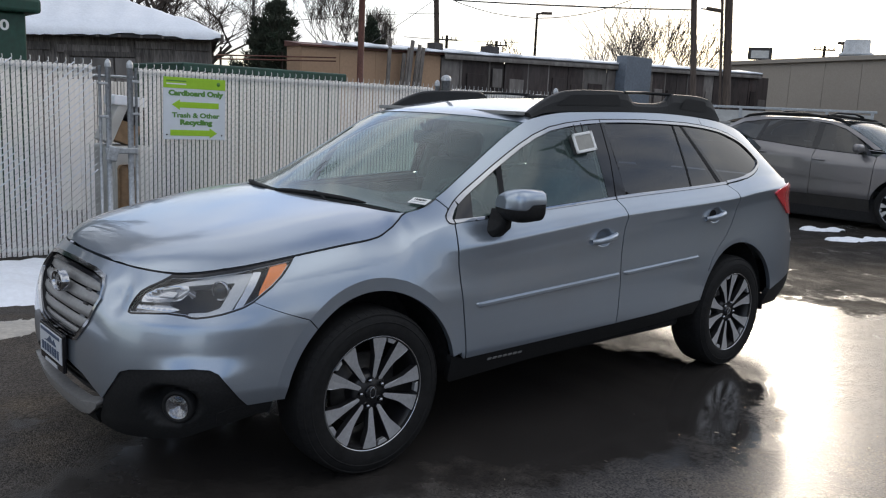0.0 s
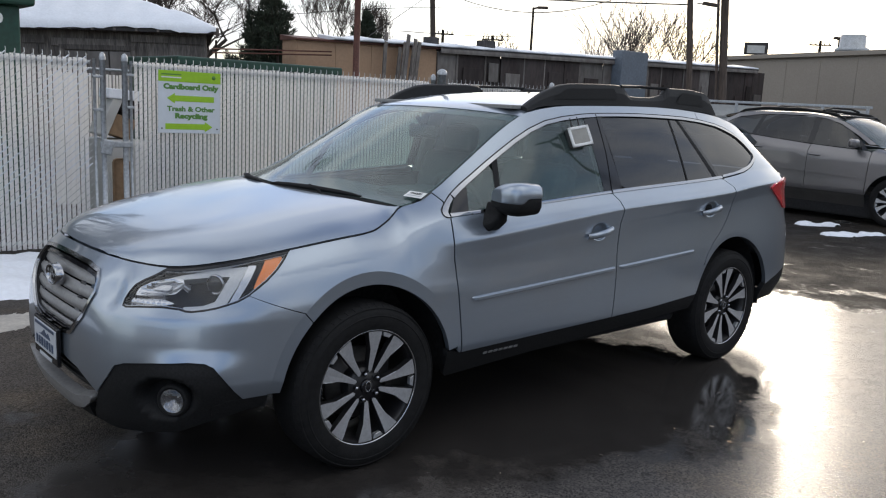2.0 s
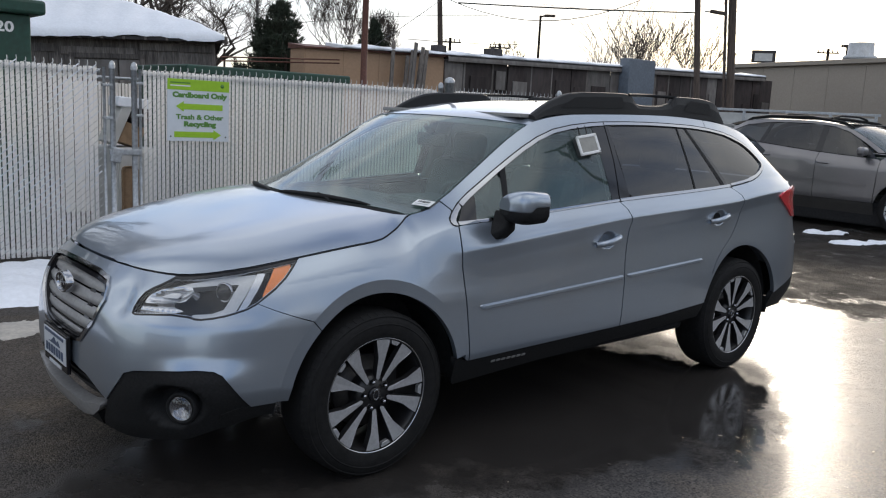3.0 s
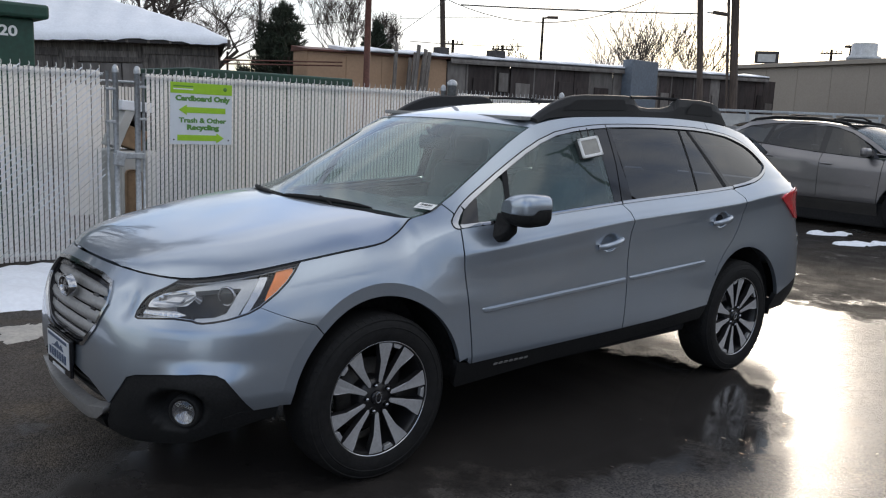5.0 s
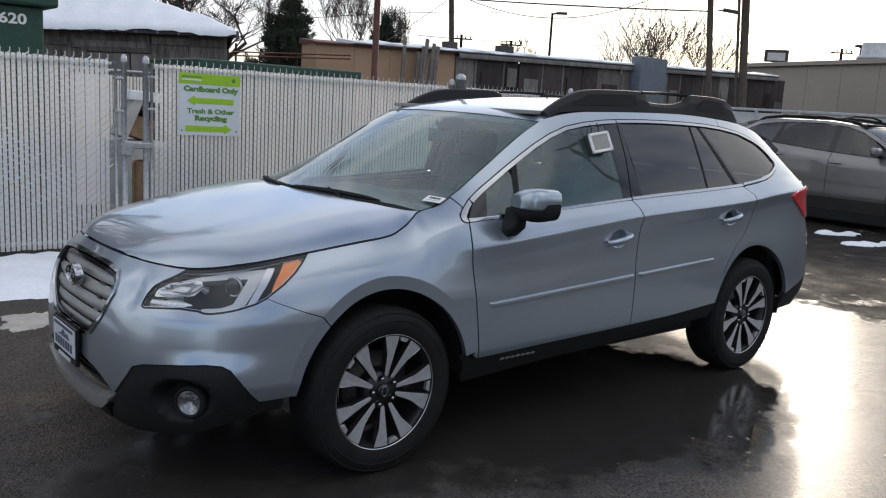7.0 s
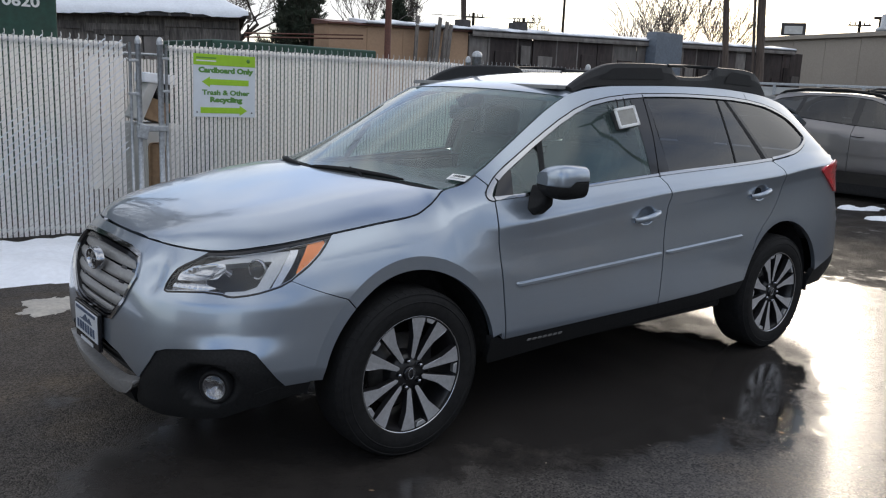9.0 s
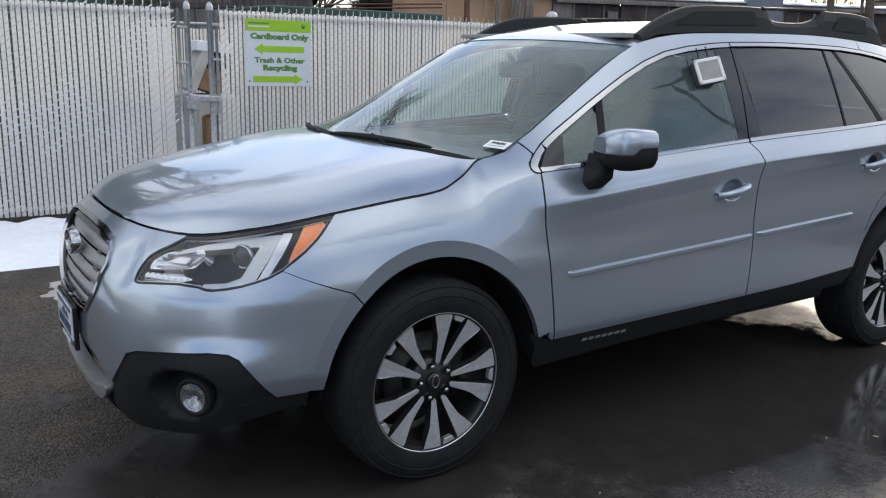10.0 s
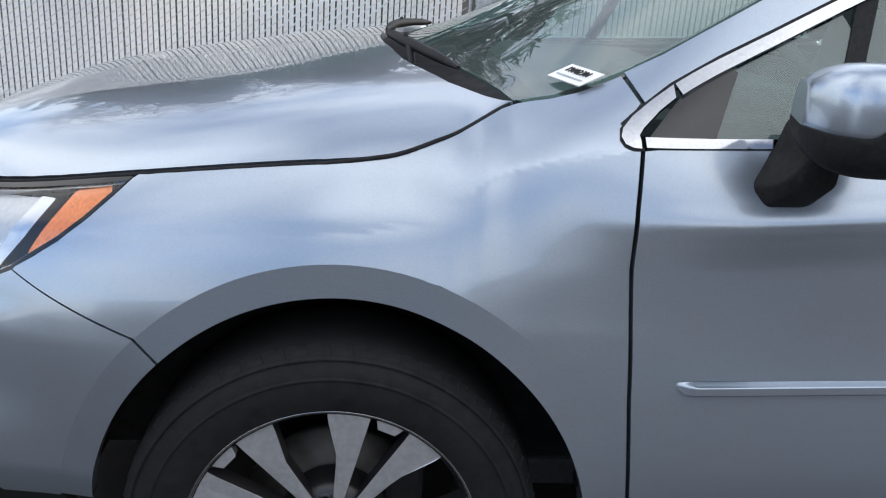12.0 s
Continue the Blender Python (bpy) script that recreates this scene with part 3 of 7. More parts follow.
def shed():
    """Old wooden shed with a snow-laden hipped roof."""
    rnd = random.Random(3)
    s = root("shed", "old dark wooden shed under a thick snow roof", "shed", pose(5.80, 12.78, .10, 0, -1.9, -24))
    L, D, H = 9.0, 6.0, 2.62
    part("wall", block((L, D, H), (-L / 2, D / 2, H / 2), .01), WOOD_OLD, s)
    boards(s, -L, 0, 0, H - .05, 0, .42, [WOOD_OLD], "board", rnd)
    for x0, x1, z in ((-8.6, -5.2, H - .30), (-5.1, -3.0, H - .27), (-2.9, -1.55, H - .31), (-1.45, -.75, H - .20), (-.70, -.05, H - .21)):
        part("cross_plank", block((x1 - x0, .03, .15), ((x0 + x1) / 2, -.065, z), .005, segments=1), WOOD_OLD, s)
    part("fascia", block((L + .5, .05, .14), (-L / 2, -.12, H - .02), .006), WOOD_OLD, s)
    d = new("shed_door")
    d.parent = s
    part("frame", block((.10, .08, 2.1), (-2.72, -.05, 1.15), .005), WOOD_OLD, d)
    part("frame", block((.10, .08, 2.1), (-1.42, -.05, 1.15), .005), WOOD_OLD, d)
    part("frame", block((1.40, .08, .10), (-2.07, -.05, 2.22), .005), WOOD_OLD, d)
    for k in range(3):
        part("panel", block((.38, .05, 2.0), (-2.48 + .41 * k, -.045, 1.15), .006), GREY_SHEET, d)
    # hipped roof and the snow on it
    def hip(z, grow, rise, mat, name, wob):
        bm = bmesh.new()
        n, mrow = 110, 40
        grid = []
        for i in range(n + 1):
            row = []
            for j in range(mrow + 1):
                u, v = i / n, j / mrow
                x, y = -L - grow + u * (L + 2 * grow - .22), -grow + v * (D + 2 * grow)
                edge = min(u * (L + 2 * grow), (1 - u) * (L + 2 * grow) * 1.0, v * (D + 2 * grow), (1 - v) * (D + 2 * grow))
                h = z + min(edge, 2.6) * rise
                if wob:
                    h += wob * (noise.noise(Vector((x * .9, y * .9, 3))) * .6 + noise.noise(Vector((x * 3, y * 3, 5))) * .3) + .05 + min(1, edge / .45) * .10 + .014 * math.sin(x * 10.5) * min(1, edge * 2)
                row.append(bm.verts.new((x, y, h)))
            grid.append(row)
        for i in range(n):
            for j in range(mrow):
                bm.faces.new((grid[i][j], grid[i + 1][j], grid[i + 1][j + 1], grid[i][j + 1])).smooth = bool(wob)
        rim = [e for e in bm.edges if e.is_boundary]
        got = bmesh.ops.extrude_edge_only(bm, edges=rim)
        for g in got["geom"]:
            if isinstance(g, bmesh.types.BMVert):
                g.co.z -= .06 + (.09 * max(0, noise.noise(Vector((g.co.x * 1.1, g.co.y, 8))) + .35) + .03 * noise.noise(Vector((g.co.x * 9, g.co.y, 2))) if wob else 0)
        return part(name, bm, mat, s)
    hip(H - .02, .36, .33, ROOF_DARK, "roof", 0)
    hip(H + .005, .40, .34, SNOW, "roof_snow", .04)
    for k in range(21):
        part("rafter", block((.05, .36, .06), (-.12 - k * .40, -.2, H - .055), .004, segments=1), WOOD_OLD, s)


shed()


def long_building():
    """Low tan block that runs on into rusty sheet-clad sheds."""
    rnd = random.Random(8)
    # the front runs from the tan corner along +x; the roof climbs a little
    b = root("workshop", "low tan workshop joined to rusty sheet-clad sheds", "building", pose(11.24, 18.5, 0))
    LT, LR, D = 5.45, 20.8, .8
    top = lambda x: 3.18 + .0255 * x
    part("wall", extrude_poly([(0, 0), (LT, 0), (LT, top(LT) - .035), (0, top(0) - .035)], D, Matrix.Translation((0, .02, 0))), TAN, b, "plain tan rendered wall")
    for k in range(4):
        part("panel", block((1.35, .02, 3.12 + .035 * k), (.70 + 1.36 * k, .012, 1.56 + .0175 * k), .008), TAN, b)
    part("rear_wall", block((LR, D - .1, 3.2), (LT + LR / 2, D / 2 + .1, 1.6), .02), RUST, b)
    x = LT
    k = 0
    while x < LT + LR:
        w = rnd.uniform(.7, 1.5)
        mat = RUST if rnd.random() < .74 else GREY_SHEET
        ht = top(x) - .1
        part("sheet", block((w - .03, .05, ht), (x + w / 2, -.02 - rnd.uniform(0, .05), ht / 2), .006, segments=1), mat, b)
        if rnd.random() < .5:
            part("sheet", block((w * .6, .04, rnd.uniform(.5, .9)), (x + w / 2, -.10, rnd.uniform(2.2, 2.7)), .006, segments=1), rnd.choice([GREY_SHEET, GREY_SHEET, RUST]), b)
        if rnd.random() < .45:
            part("batten", block((.09, .06, ht), (x + w, -.06, ht / 2), .006, segments=1), rnd.choice([GREY_SHEET, WOOD_OLD]), b)
        x += w
        k += 1
    def strip(name, mat, x0, x1, dz, th, y, dep, wob=0):
        bm = bmesh.new()
        n = int((x1 - x0) / .15)
        rows = []
        for i in range(n + 1):
            xx = x0 + (x1 - x0) * i / n
            w = wob * noise.noise(Vector((xx * 1.3, dz, 2)))
            z = top(xx) + dz
            rows.append([bm.verts.new((xx, y, z)), bm.verts.new((xx, y, z + th + w)), bm.verts.new((xx, y + dep, z + th + w + .12)), bm.verts.new((xx, y + dep, z))])
        for r0, r1 in zip(rows, rows[1:]):
            for q in range(4):
                bm.faces.new((r0[q], r1[q], r1[(q + 1) % 4], r0[(q + 1) % 4])).smooth = bool(wob)
        bm.faces.new(rows[0][::-1])
        bm.faces.new(rows[-1])
        return part(name, bm, mat, b)
    strip("roof", POLE_RED, -.06, LT + .1, -.04, .05, -.12, D + .2)
    strip("roof", ROOF_DARK, LT + .1, LT + LR + .1, -.08, .11, -.22, D + .3)
    strip("roof_snow", SNOW, 1.2, LT + LR + .05, .035, .06, -.24, D + .2, .09)
    strip("eaves_board", GREY_SHEET, LT, LT + LR, -.17, .07, -.24, .03)
    part("blue_panel", block((1.75, .5, 3.95), (15.7, -.35, 1.98), .02), BLUE_GREY, b, "blue-grey sheet-clad chimney stack")
    part("vent", block((.5, .5, .35), (8.2, .5, 3.62), .02), ROOF_DARK, b)
    part("vent", block((.4, .4, .3), (5.6, .5, 3.55), .02), ROOF_DARK, b)
    # long planks that lean on the tan wall
    for k, (dx, lean, ln) in enumerate(((3.05, 9, 3.7), (3.45, 12, 3.3), (3.55, 13, 3.5), (3.68, 12, 3.75), (3.80, 14, 3.4), (3.92, 12, 3.62), (4.0, 13, 3.55))):
        pl = part("leaning_plank", block((.13, .05, ln), (0, 0, ln / 2), .006), WOOD_OLD if k != 3 else GREY_SHEET)
        pl.matrix_world = pose(11.24 + dx - .45, 17.75 - .04 * k, 0, -9, lean, 0)
        tagged(pl, "long weathered plank leaning on a tan wall", "plank", "planks leaning on the wall")


long_building()
rack = root("pipe_rack", "thin dark pipes on posts before a tan wall", "rack", pose(8.1, 17.55, 0))
for z in (2.52, 2.62):
    part("pipe", sweep([(0, 0, z), (3.75, 0, z + .20)], .022, 6), POLE_RED, rack)
for x in (.15, 2.0):
    part("post", sweep([(x, .06, 0), (x, .06, 2.85)], .03, 8), POLE_WOOD, rack)


def far_hall():
    """Large plain beige hall behind the parked crossover."""
    h = root("warehouse", "large plain beige hall with a flat roof", "building", pose(42.1, 22.0, 0, 0, 0, -106.6))
    part("wall", block((40, 14, 4.75), (20 - 1, 7, 2.375), .03), BEIGE, h)
    part("parapet", block((40.3, .35, .22), (19, -.05, 4.80), .02), BEIGE, h, "pale coping along the roof edge")
    part("roof", block((39.8, 13.8, .1), (19, 7, 4.72), .01), ROOF_DARK, h)
    v = new("roof_vent")
    v.parent = h
    bm = lathe([(.0, 5.58), (.46, 5.58), (.48, 5.15), (.62, 5.08), (.62, 4.98), (.5, 4.92), (.5, 4.7)], 24, "z")
    cowl = part("cowl", bm, STEEL, v)
    cowl.location, cowl.scale = (4.9, 3.0, -1.8), (1.35, 1.35, 1.4)
    part("louvre", block((.9, .08, .45), (16.2, -.05, 3.35), .01), ROOF_DARK, h)
    for k in range(18):
        part("wall_panel", block((2.18, .03, 4.6), (.2 + 2.2 * k, -.012, 2.3), .004, segments=1), BEIGE, h)


far_hall()


def gable_house(name, x, y, z, w, d, turn, label):
    b = root(name, label, "building", pose(x, y, 0, 0, 0, turn))
    part("wall", block((w, d, z), (0, 0, z / 2), .03), BEIGE, b)
    bm = extrude_poly([(-w / 2 - .4, z), (w / 2 + .4, z), (0, z + w * .13)], d + .6, Matrix.Translation((0, -d / 2 - .3, 0)))
    part("roof", bm, ROOF_DARK, b)


gable_house("house", 58, 33.5, 4.6, 7, 12, -40, "distant low house with a dark gable roof")
gable_house("house", 64, 27, 5.0, 9, 12, -60, "distant wide building with a dark shallow roof")

# unseen buildings behind the camera, added as a dark horizon for the car sides to mirror
for name, x, y, w, d, h, turn, label in (("store", -6, -33, 34, 12, 4.6, 4, "unseen low flat-roofed store added for the car to mirror"), ("store", 32, -36, 30, 14, 6.2, -6, "unseen wide flat-roofed hall added for the car to mirror"), ("store", -42, -14, 24, 12, 4.4, 74, "unseen low flat-roofed block added for the car to mirror")):
    st = root(name, label, "building", pose(x, y, 0, 0, 0, turn))
    part("wall", block((w, d, h), (0, 0, h / 2), .03), BEIGE, st)
    part("parapet", block((w + .3, d + .3, .3), (0, 0, h + .1), .03), ROOF_DARK, st)
    for k in range(int(w / 4.2)):
        wd = new("window")
        wd.parent = st
        part("frame", block((2.6, .08, 2.0), (-w / 2 + 2.6 + 4.2 * k, d / 2 + .02, 1.5), .01), ROOF_DARK, wd)
        part("pane", block((2.4, .03, 1.8), (-w / 2 + 2.6 + 4.2 * k, d / 2 + .06, 1.5), .005), GLOSS_BLACK, wd)

# white board-sided low wall with a steel rail beyond the crossover
lw = root("low_wall", "low white board wall with a steel top rail", "wall", pose(23.4, 12.6, 0, 0, 0, -63), kind="structure")
for k in range(4):
    part("panel", block((1.28, .06, 1.90), (.65 + 1.32 * k, 0, .95), .01), JUNK_WHITE, lw)
    part("post", block((.09, .1, 2.0), (1.31 + 1.32 * k, -.03, 1.0), .008), STEEL, lw)
part("rail", block((5.4, .08, .08), (2.7, -.04, 2.0), .01), STEEL, lw)

# ---- poles, lamps and wires ----


def pole(name, label, x, y, h, r, mat, lean=(0, 0), category="pole"):
    bm = sweep([(0, 0, -.3), (lean[0] * .5, lean[1] * .5, h / 2), (lean[0], lean[1], h)], [r, r * .93, r * .84], 12)
    ob = part(name, bm, mat)
    ob.location = (x, y, 0)
    return tagged(ob, label, category)


pole("post", "rust-red painted steel post before a tan wall", 12.35, 17.0, 8.0, .10, POLE_RED)
pole("utility_pole", "tall dark wooden utility pole behind a shed", 30.38, 34.6, 13, .17, POLE_WOOD, (-.58, .49))
pole("utility_pole", "stout dark wooden utility pole carrying wires", 27.53, 15.35, 11, .125, POLE_WOOD, (-.52, .78), "pole")
pole("utility_pole", "thick dark wooden utility pole beside a steel pole", 29.02, 14.80, 11, .165, POLE_WOOD, (-.41, .70))
pole("utility_pole", "slim grey steel pole beside a wooden pole", 28.86, 15.0, 11, .06, POLE_WOOD, (-.41, .70))
pole("utility_pole", "short distant grey pole against bright sky", 13.9, 26.5, 6.6, .06, STEEL)


def street_lamp(x, y, h, arm, turn, label):
    s = root("street_lamp", label, "lamp", pose(x, y, 0, 0, 0, turn))
    part("pole", sweep([(0, 0, 0), (0, 0, h)], [.13, .08], 10), POLE_WOOD, s)
    part("arm", sweep([(0, 0, h - .08), (arm, 0, h)], .06, 8), POLE_WOOD, s)
    part("head", block((.75, .32, .16), (arm + .3, 0, h), .04), POLE_WOOD, s)


street_lamp(41.6, 37.75, 8.3, .35, -48, "tall dark street lamp with a flat head")
street_lamp(52.7, 21.3, 6.75, -.3, -48, "distant dark street lamp with a flat head")
lh = root("pole_lamp", "dark lamp head on a bracket of a wooden pole", "lamp", pose(27.3, 15.6, 5.75, 0, 0, -48))
part("arm", sweep([(.1, 0, .05), (.75, 0, 0)], .03, 6), STEEL, lh)
part("head", block((.62, .2, .13), (.62, 0, .02), .03, pose(0, 0, 0, 0, 8, 0)), POLE_WOOD, lh)


def crossarm_pole(x, y, h, turn, label):
    s = root("utility_pole", label, "pole", pose(x, y, 0, 0, 0, turn))
    part("pole", sweep([(0, 0, 0), (0, 0, h)], [.18, .13], 8), POLE_WOOD, s)
    part("crossarm", block((2.0, .12, .14), (0, 0, h - .4), .01), POLE_WOOD, s)
    for k in (-.85, -.4, .4, .85):
        part("insulator", sweep([(k, 0, h - .33), (k, 0, h - .1)], .06, 6), POLE_WOOD, s)


crossarm_pole(53.6, 54.1, 7.9, -40, "distant wooden pole with a crossarm")
crossarm_pole(50.1, 57.2, 8.2, -40, "distant wooden pole with a crossarm")
crossarm_pole(79.3, 35.2, 9.1, -55, "distant wooden pole with a crossarm")


def wire(p, q, sag, r=.012, label="sagging black overhead wire"):
    a, b = Vector(p), Vector(q)
    pts = [a.lerp(b, k / 20) - Vector((0, 0, sag * 4 * (k / 20) * (1 - k / 20))) for k in range(21)]
    return tagged(part("overhead_wire", sweep(pts, r, 5), INK), label, "wire", "overhead wires")


wire((22.2, 28.8, 7.93), (31.6, 18.9, 8.2), 2.28, .020)
wire((24.5, 26.9, 6.5), (31.33, 18.52, 6.34), .05, .034, "thick taut black overhead cable")
wire((14.8, 22.0, 2.81), (24.2, 26.7, 7.1), .06, .014)
wire((22.5, 28.1, 4.7), (26.5, 24.5, 4.68), .05, .014)
wire((17.0, 31.7, 4.9), (25.4, 25.7, 5.95), -.15, .014)
wire((27.2, 15.8, 5.6), (16.0, 21.0, 5.9), .2, .006)

# tall lamp behind the way of the camera, mirrored in the driver's window
bl = root("street_lamp", "tall dark street lamp with a bent double arm", "lamp", pose(14.4, -9.2, 0))
part("pole", sweep([(0, 0, 0), (0, 0, 4.4), (-.73, .30, 7.6), (-1.53, .57, 9.1), (-2.14, .86, 10.02)], [.12, .10, .075, .07, .06], 10), POLE_WOOD, bl)
part("arm", sweep([(-2.14, .86, 10.02), (-2.7, .55, 10.25), (-3.32, .16, 10.6)], [.065, .06, .025], 8), POLE_WOOD, bl)
part("head", sweep([(-2.14, .86, 10.02), (-1.75, 1.28, 10.0), (-1.36, 1.70, 9.96)], [.06, .13, .12], 8), POLE_WOOD, bl)

# distant skyline billboard
bb = root("billboard", "distant billboard seen above a beige hall", "sign", pose(50.4, 25.7, 0, 0, 0, -60))
part("board", block((1.5, .15, .8), (0, 0, 6.0), .02), ROOF_DARK, bb)
part("face", block((1.1, .02, .5), (0, -.09, 5.95), .005), JUNK_WHITE, bb)
part("leg", block((.12, .12, 5.6), (0, 0, 2.8), .01), POLE_WOOD, bb)

# ---- trees ----


def bare_tree(name, x, y, height, spread, seed, label, twig=.012, trunk=.16, lift=.3, levels=5, stem=.34, reach=1.0):
    """A leafless tree: tapered trunk, forking limbs and many fine twigs."""
    rnd = random.Random(seed)
    t = root(name, label, "tree", pose(x, y, 0))
    trunk_bm, crown_bm = bmesh.new(), bmesh.new()

    def grow(p, d, length, r, level):
        q = p + d * length
        mid = p.lerp(q, .5) + Vector((rnd.uniform(-1, 1), rnd.uniform(-1, 1), rnd.uniform(-.4, .6))) * length * .06
        sweep([p, mid, q], [r, r * .85, r * .68], 7 if level < 2 else (4 if level < 4 else 3), trunk_bm if level < 1 else crown_bm, caps=False)
        if level >= levels:
            return
        for k in range(rnd.choice((2, 3, 3)) if level else 5):
            a = rnd.uniform(0, math.tau)
            side = Vector((math.cos(a), math.sin(a), 0)) * spread
            nd = (d * rnd.uniform(.55, 1.0) + side * rnd.uniform(.35, .95) + Vector((0, 0, lift))).normalized()
            grow(p.lerp(q, rnd.uniform(.55, 1.0) if level else rnd.uniform(.6, 1)), nd, length * reach * rnd.uniform(.58, .82), max(r * rnd.uniform(.45, .62), twig), level + 1)
    grow(Vector((0, 0, 0)), Vector((0, 0, 1)), height * stem, trunk, 0)
    part("trunk", trunk_bm, BARK, t, smooth_faces=True)
    part("crown", crown_bm, BARK, t)
    return t


bare_tree("bare_tree", 43.6, 32.3, 8.6, .90, 5, "leafless broad bush with fine upswept twigs", .018, .09, .45, 5, .20, 1.40)
bare_tree("bare_tree", 46.6, 33.0, 9.6, .90, 6, "leafless broad bush with fine upswept twigs", .018, .09, .45, 5, .20, 1.40)
bare_tree("bare_tree", 50.4, 32.0, 9.3, .90, 9, "leafless broad bush with fine upswept twigs", .018, .09, .45, 5, .20, 1.40)
bare_tree("bare_tree", 8.0, 23.0, 8.6, 1.15, 11, "great leafless tree behind a snowy shed roof", .007, .30, .10, 7)
bare_tree("bare_tree", 11.6, 26.5, 7.6, .95, 12, "leafless tree behind a snowy shed roof", .007, .15, .12, 7)
bare_tree("bare_tree", 1.9, 21.5, 14.5, .80, 14, "tall leafless tree mirrored in the windscreen", .015, .26, .16, 8)
# the next two stand out of view, added to dim the sky in the bonnet
bare_tree("bare_tree", -1.6, 16.5, 12.5, .85, 15, "tall leafless tree mirrored in the bonnet", .013, .22, .16, 7)
bare_tree("bare_tree", -6.2, 17.5, 13.0, .85, 16, "tall leafless tree mirrored in the bonnet", .013, .24, .16, 7)
bare_tree("bare_tree", 31.0, 46.6, 10.0, .8, 21, "distant pale leafless tree", .010, .12, .5, 7)
bare_tree("bare_tree", 34.5, 47.5, 9.4, .7, 22, "distant pale leafless tree", .010, .12, .5, 7)
bare_tree("bare_tree", 41.0, 40.5, 7.0, .8, 23, "distant small leafless tree", .010, .10, .4, 6)


def conifer(x, y, height, width, seed, label, base=.12, tips=5, density=1.0):
    """Pine: trunk, upswept boughs in several pointed leaders, and dense tufts of short needles."""
    rnd = random.Random(seed)
    t = root("conifer", label, "tree", pose(x, y, 0))
    part("trunk", sweep([(0, 0, 0), (.1, 0, height * .5), (0, 0, height * .96)], [.22, .14, .03], 8), BARK, t)
    verts, faces = [], []
    bough = bmesh.new()

    def tuft(c, d, size):
        """Short needles that stand out forwards round one twig."""
        for _ in range(16):
            v = (d + Vector((rnd.gauss(0, .55), rnd.gauss(0, .55), rnd.gauss(0, .45)))).normalized() * size * rnd.uniform(.6, 1.2)
            w = v.cross(Vector((rnd.gauss(0, 1), rnd.gauss(0, 1), rnd.gauss(0, 1)))).normalized() * size * .10
            o = c + Vector((rnd.gauss(0, .04), rnd.gauss(0, .04), rnd.gauss(0, .04)))
            i = len(verts)
            verts.extend((o - w, o + w, o + v))
            faces.append((i, i + 1, i + 2))
    leaders = [(Vector((0, 0, 0)), 1.0)] + [(Vector((math.cos(a), math.sin(a), 0)) * width * rnd.uniform(.20, .52), rnd.uniform(.62, .90)) for a in (rnd.uniform(0, math.tau) for _ in range(tips))]
    for off, share in leaders:
        top = height * share
        for k in range(int(density * top * (44 if share == 1 else 20))):
            f = base + (1 - base) * rnd.random() ** .9
            z = top * f
            reach = width * (.95 if share == 1 else .42) * ((1 - f) ** .95 + .06) * rnd.uniform(.45, 1.1)
            a = rnd.uniform(0, math.tau)
            p0 = off * f ** .6 + Vector((0, 0, z * .93))
            p1 = p0 + Vector((math.cos(a) * reach, math.sin(a) * reach, rnd.uniform(.25, .95) * reach + .08))
            sweep([p0, p0.lerp(p1, .55) - Vector((0, 0, .06 * reach)), p1], [.022, .015, .006], 3, bough, caps=False)
            d = (p1 - p0).normalized()
            for q in range(int(4 + reach * 9)):
                g = rnd.uniform(.3, 1.0)
                tuft(p0.lerp(p1, g) + Vector((rnd.gauss(0, .07), rnd.gauss(0, .07), rnd.gauss(0, .06))), (d + Vector((0, 0, .7))).normalized(), rnd.uniform(.14, .24))
    part("bough", bough, BARK, t)
    raw("crown", verts, faces, NEEDLE, t)
    return t


conifer(-2.6, 20.5, 11.0, 4.6, 41, "tall dark conifer mirrored in the bonnet", .08, 6)
conifer(-8.2, 22.0, 12.5, 5.6, 42, "tall dark conifer mirrored in the bonnet", .08, 6)
conifer(13.2, 23.5, 5.2, 2.5, 31, "dark green conifer behind a tan workshop", .1, 8, .62)
conifer(24.2, 33.1, 6.15, 1.75, 32, "dark round-topped pine behind a tan workshop", .35, 5, .7)
conifer(26.6, 32.6, 4.7, .8, 33, "small dark conifer behind a tan workshop", .3, 2)

# green steel skips behind the fence
sk = root("skip_container", "tall dark green steel waste container with a flat lid", "container", pose(.39, 5.6, 0))
part("body", block((2.4, 1.8, 2.2), (-1.2, .9, 1.15), .02), GREEN, sk)
part("lid", block((2.6, 1.95, .14), (-1.18, .87, 2.32), .03), GREEN, sk)
for k in range(3):
    part("rib", block((.08, .06, 2.1), (-.9 - .6 * k, -.02, 1.12), .01), GREEN, sk)
writing("painted_number", "0620", .138, PAPER, Matrix.Translation((-.325, -.006, 2.115)), sk, "white stencilled number", bold=.004, squeeze=1.22)
sk2 = root("dumpster", "low dark green waste skip behind the fence", "container", pose(2.02, 5.6, 0))
part("body", block((2.1, 1.5, 1.78), (1.05, .75, .90), .02), GREEN, sk2)
part("rim", block((2.2, 1.6, .10), (1.05, .75, 1.84), .02), GREEN, sk2)

# ---- the station wagon ----


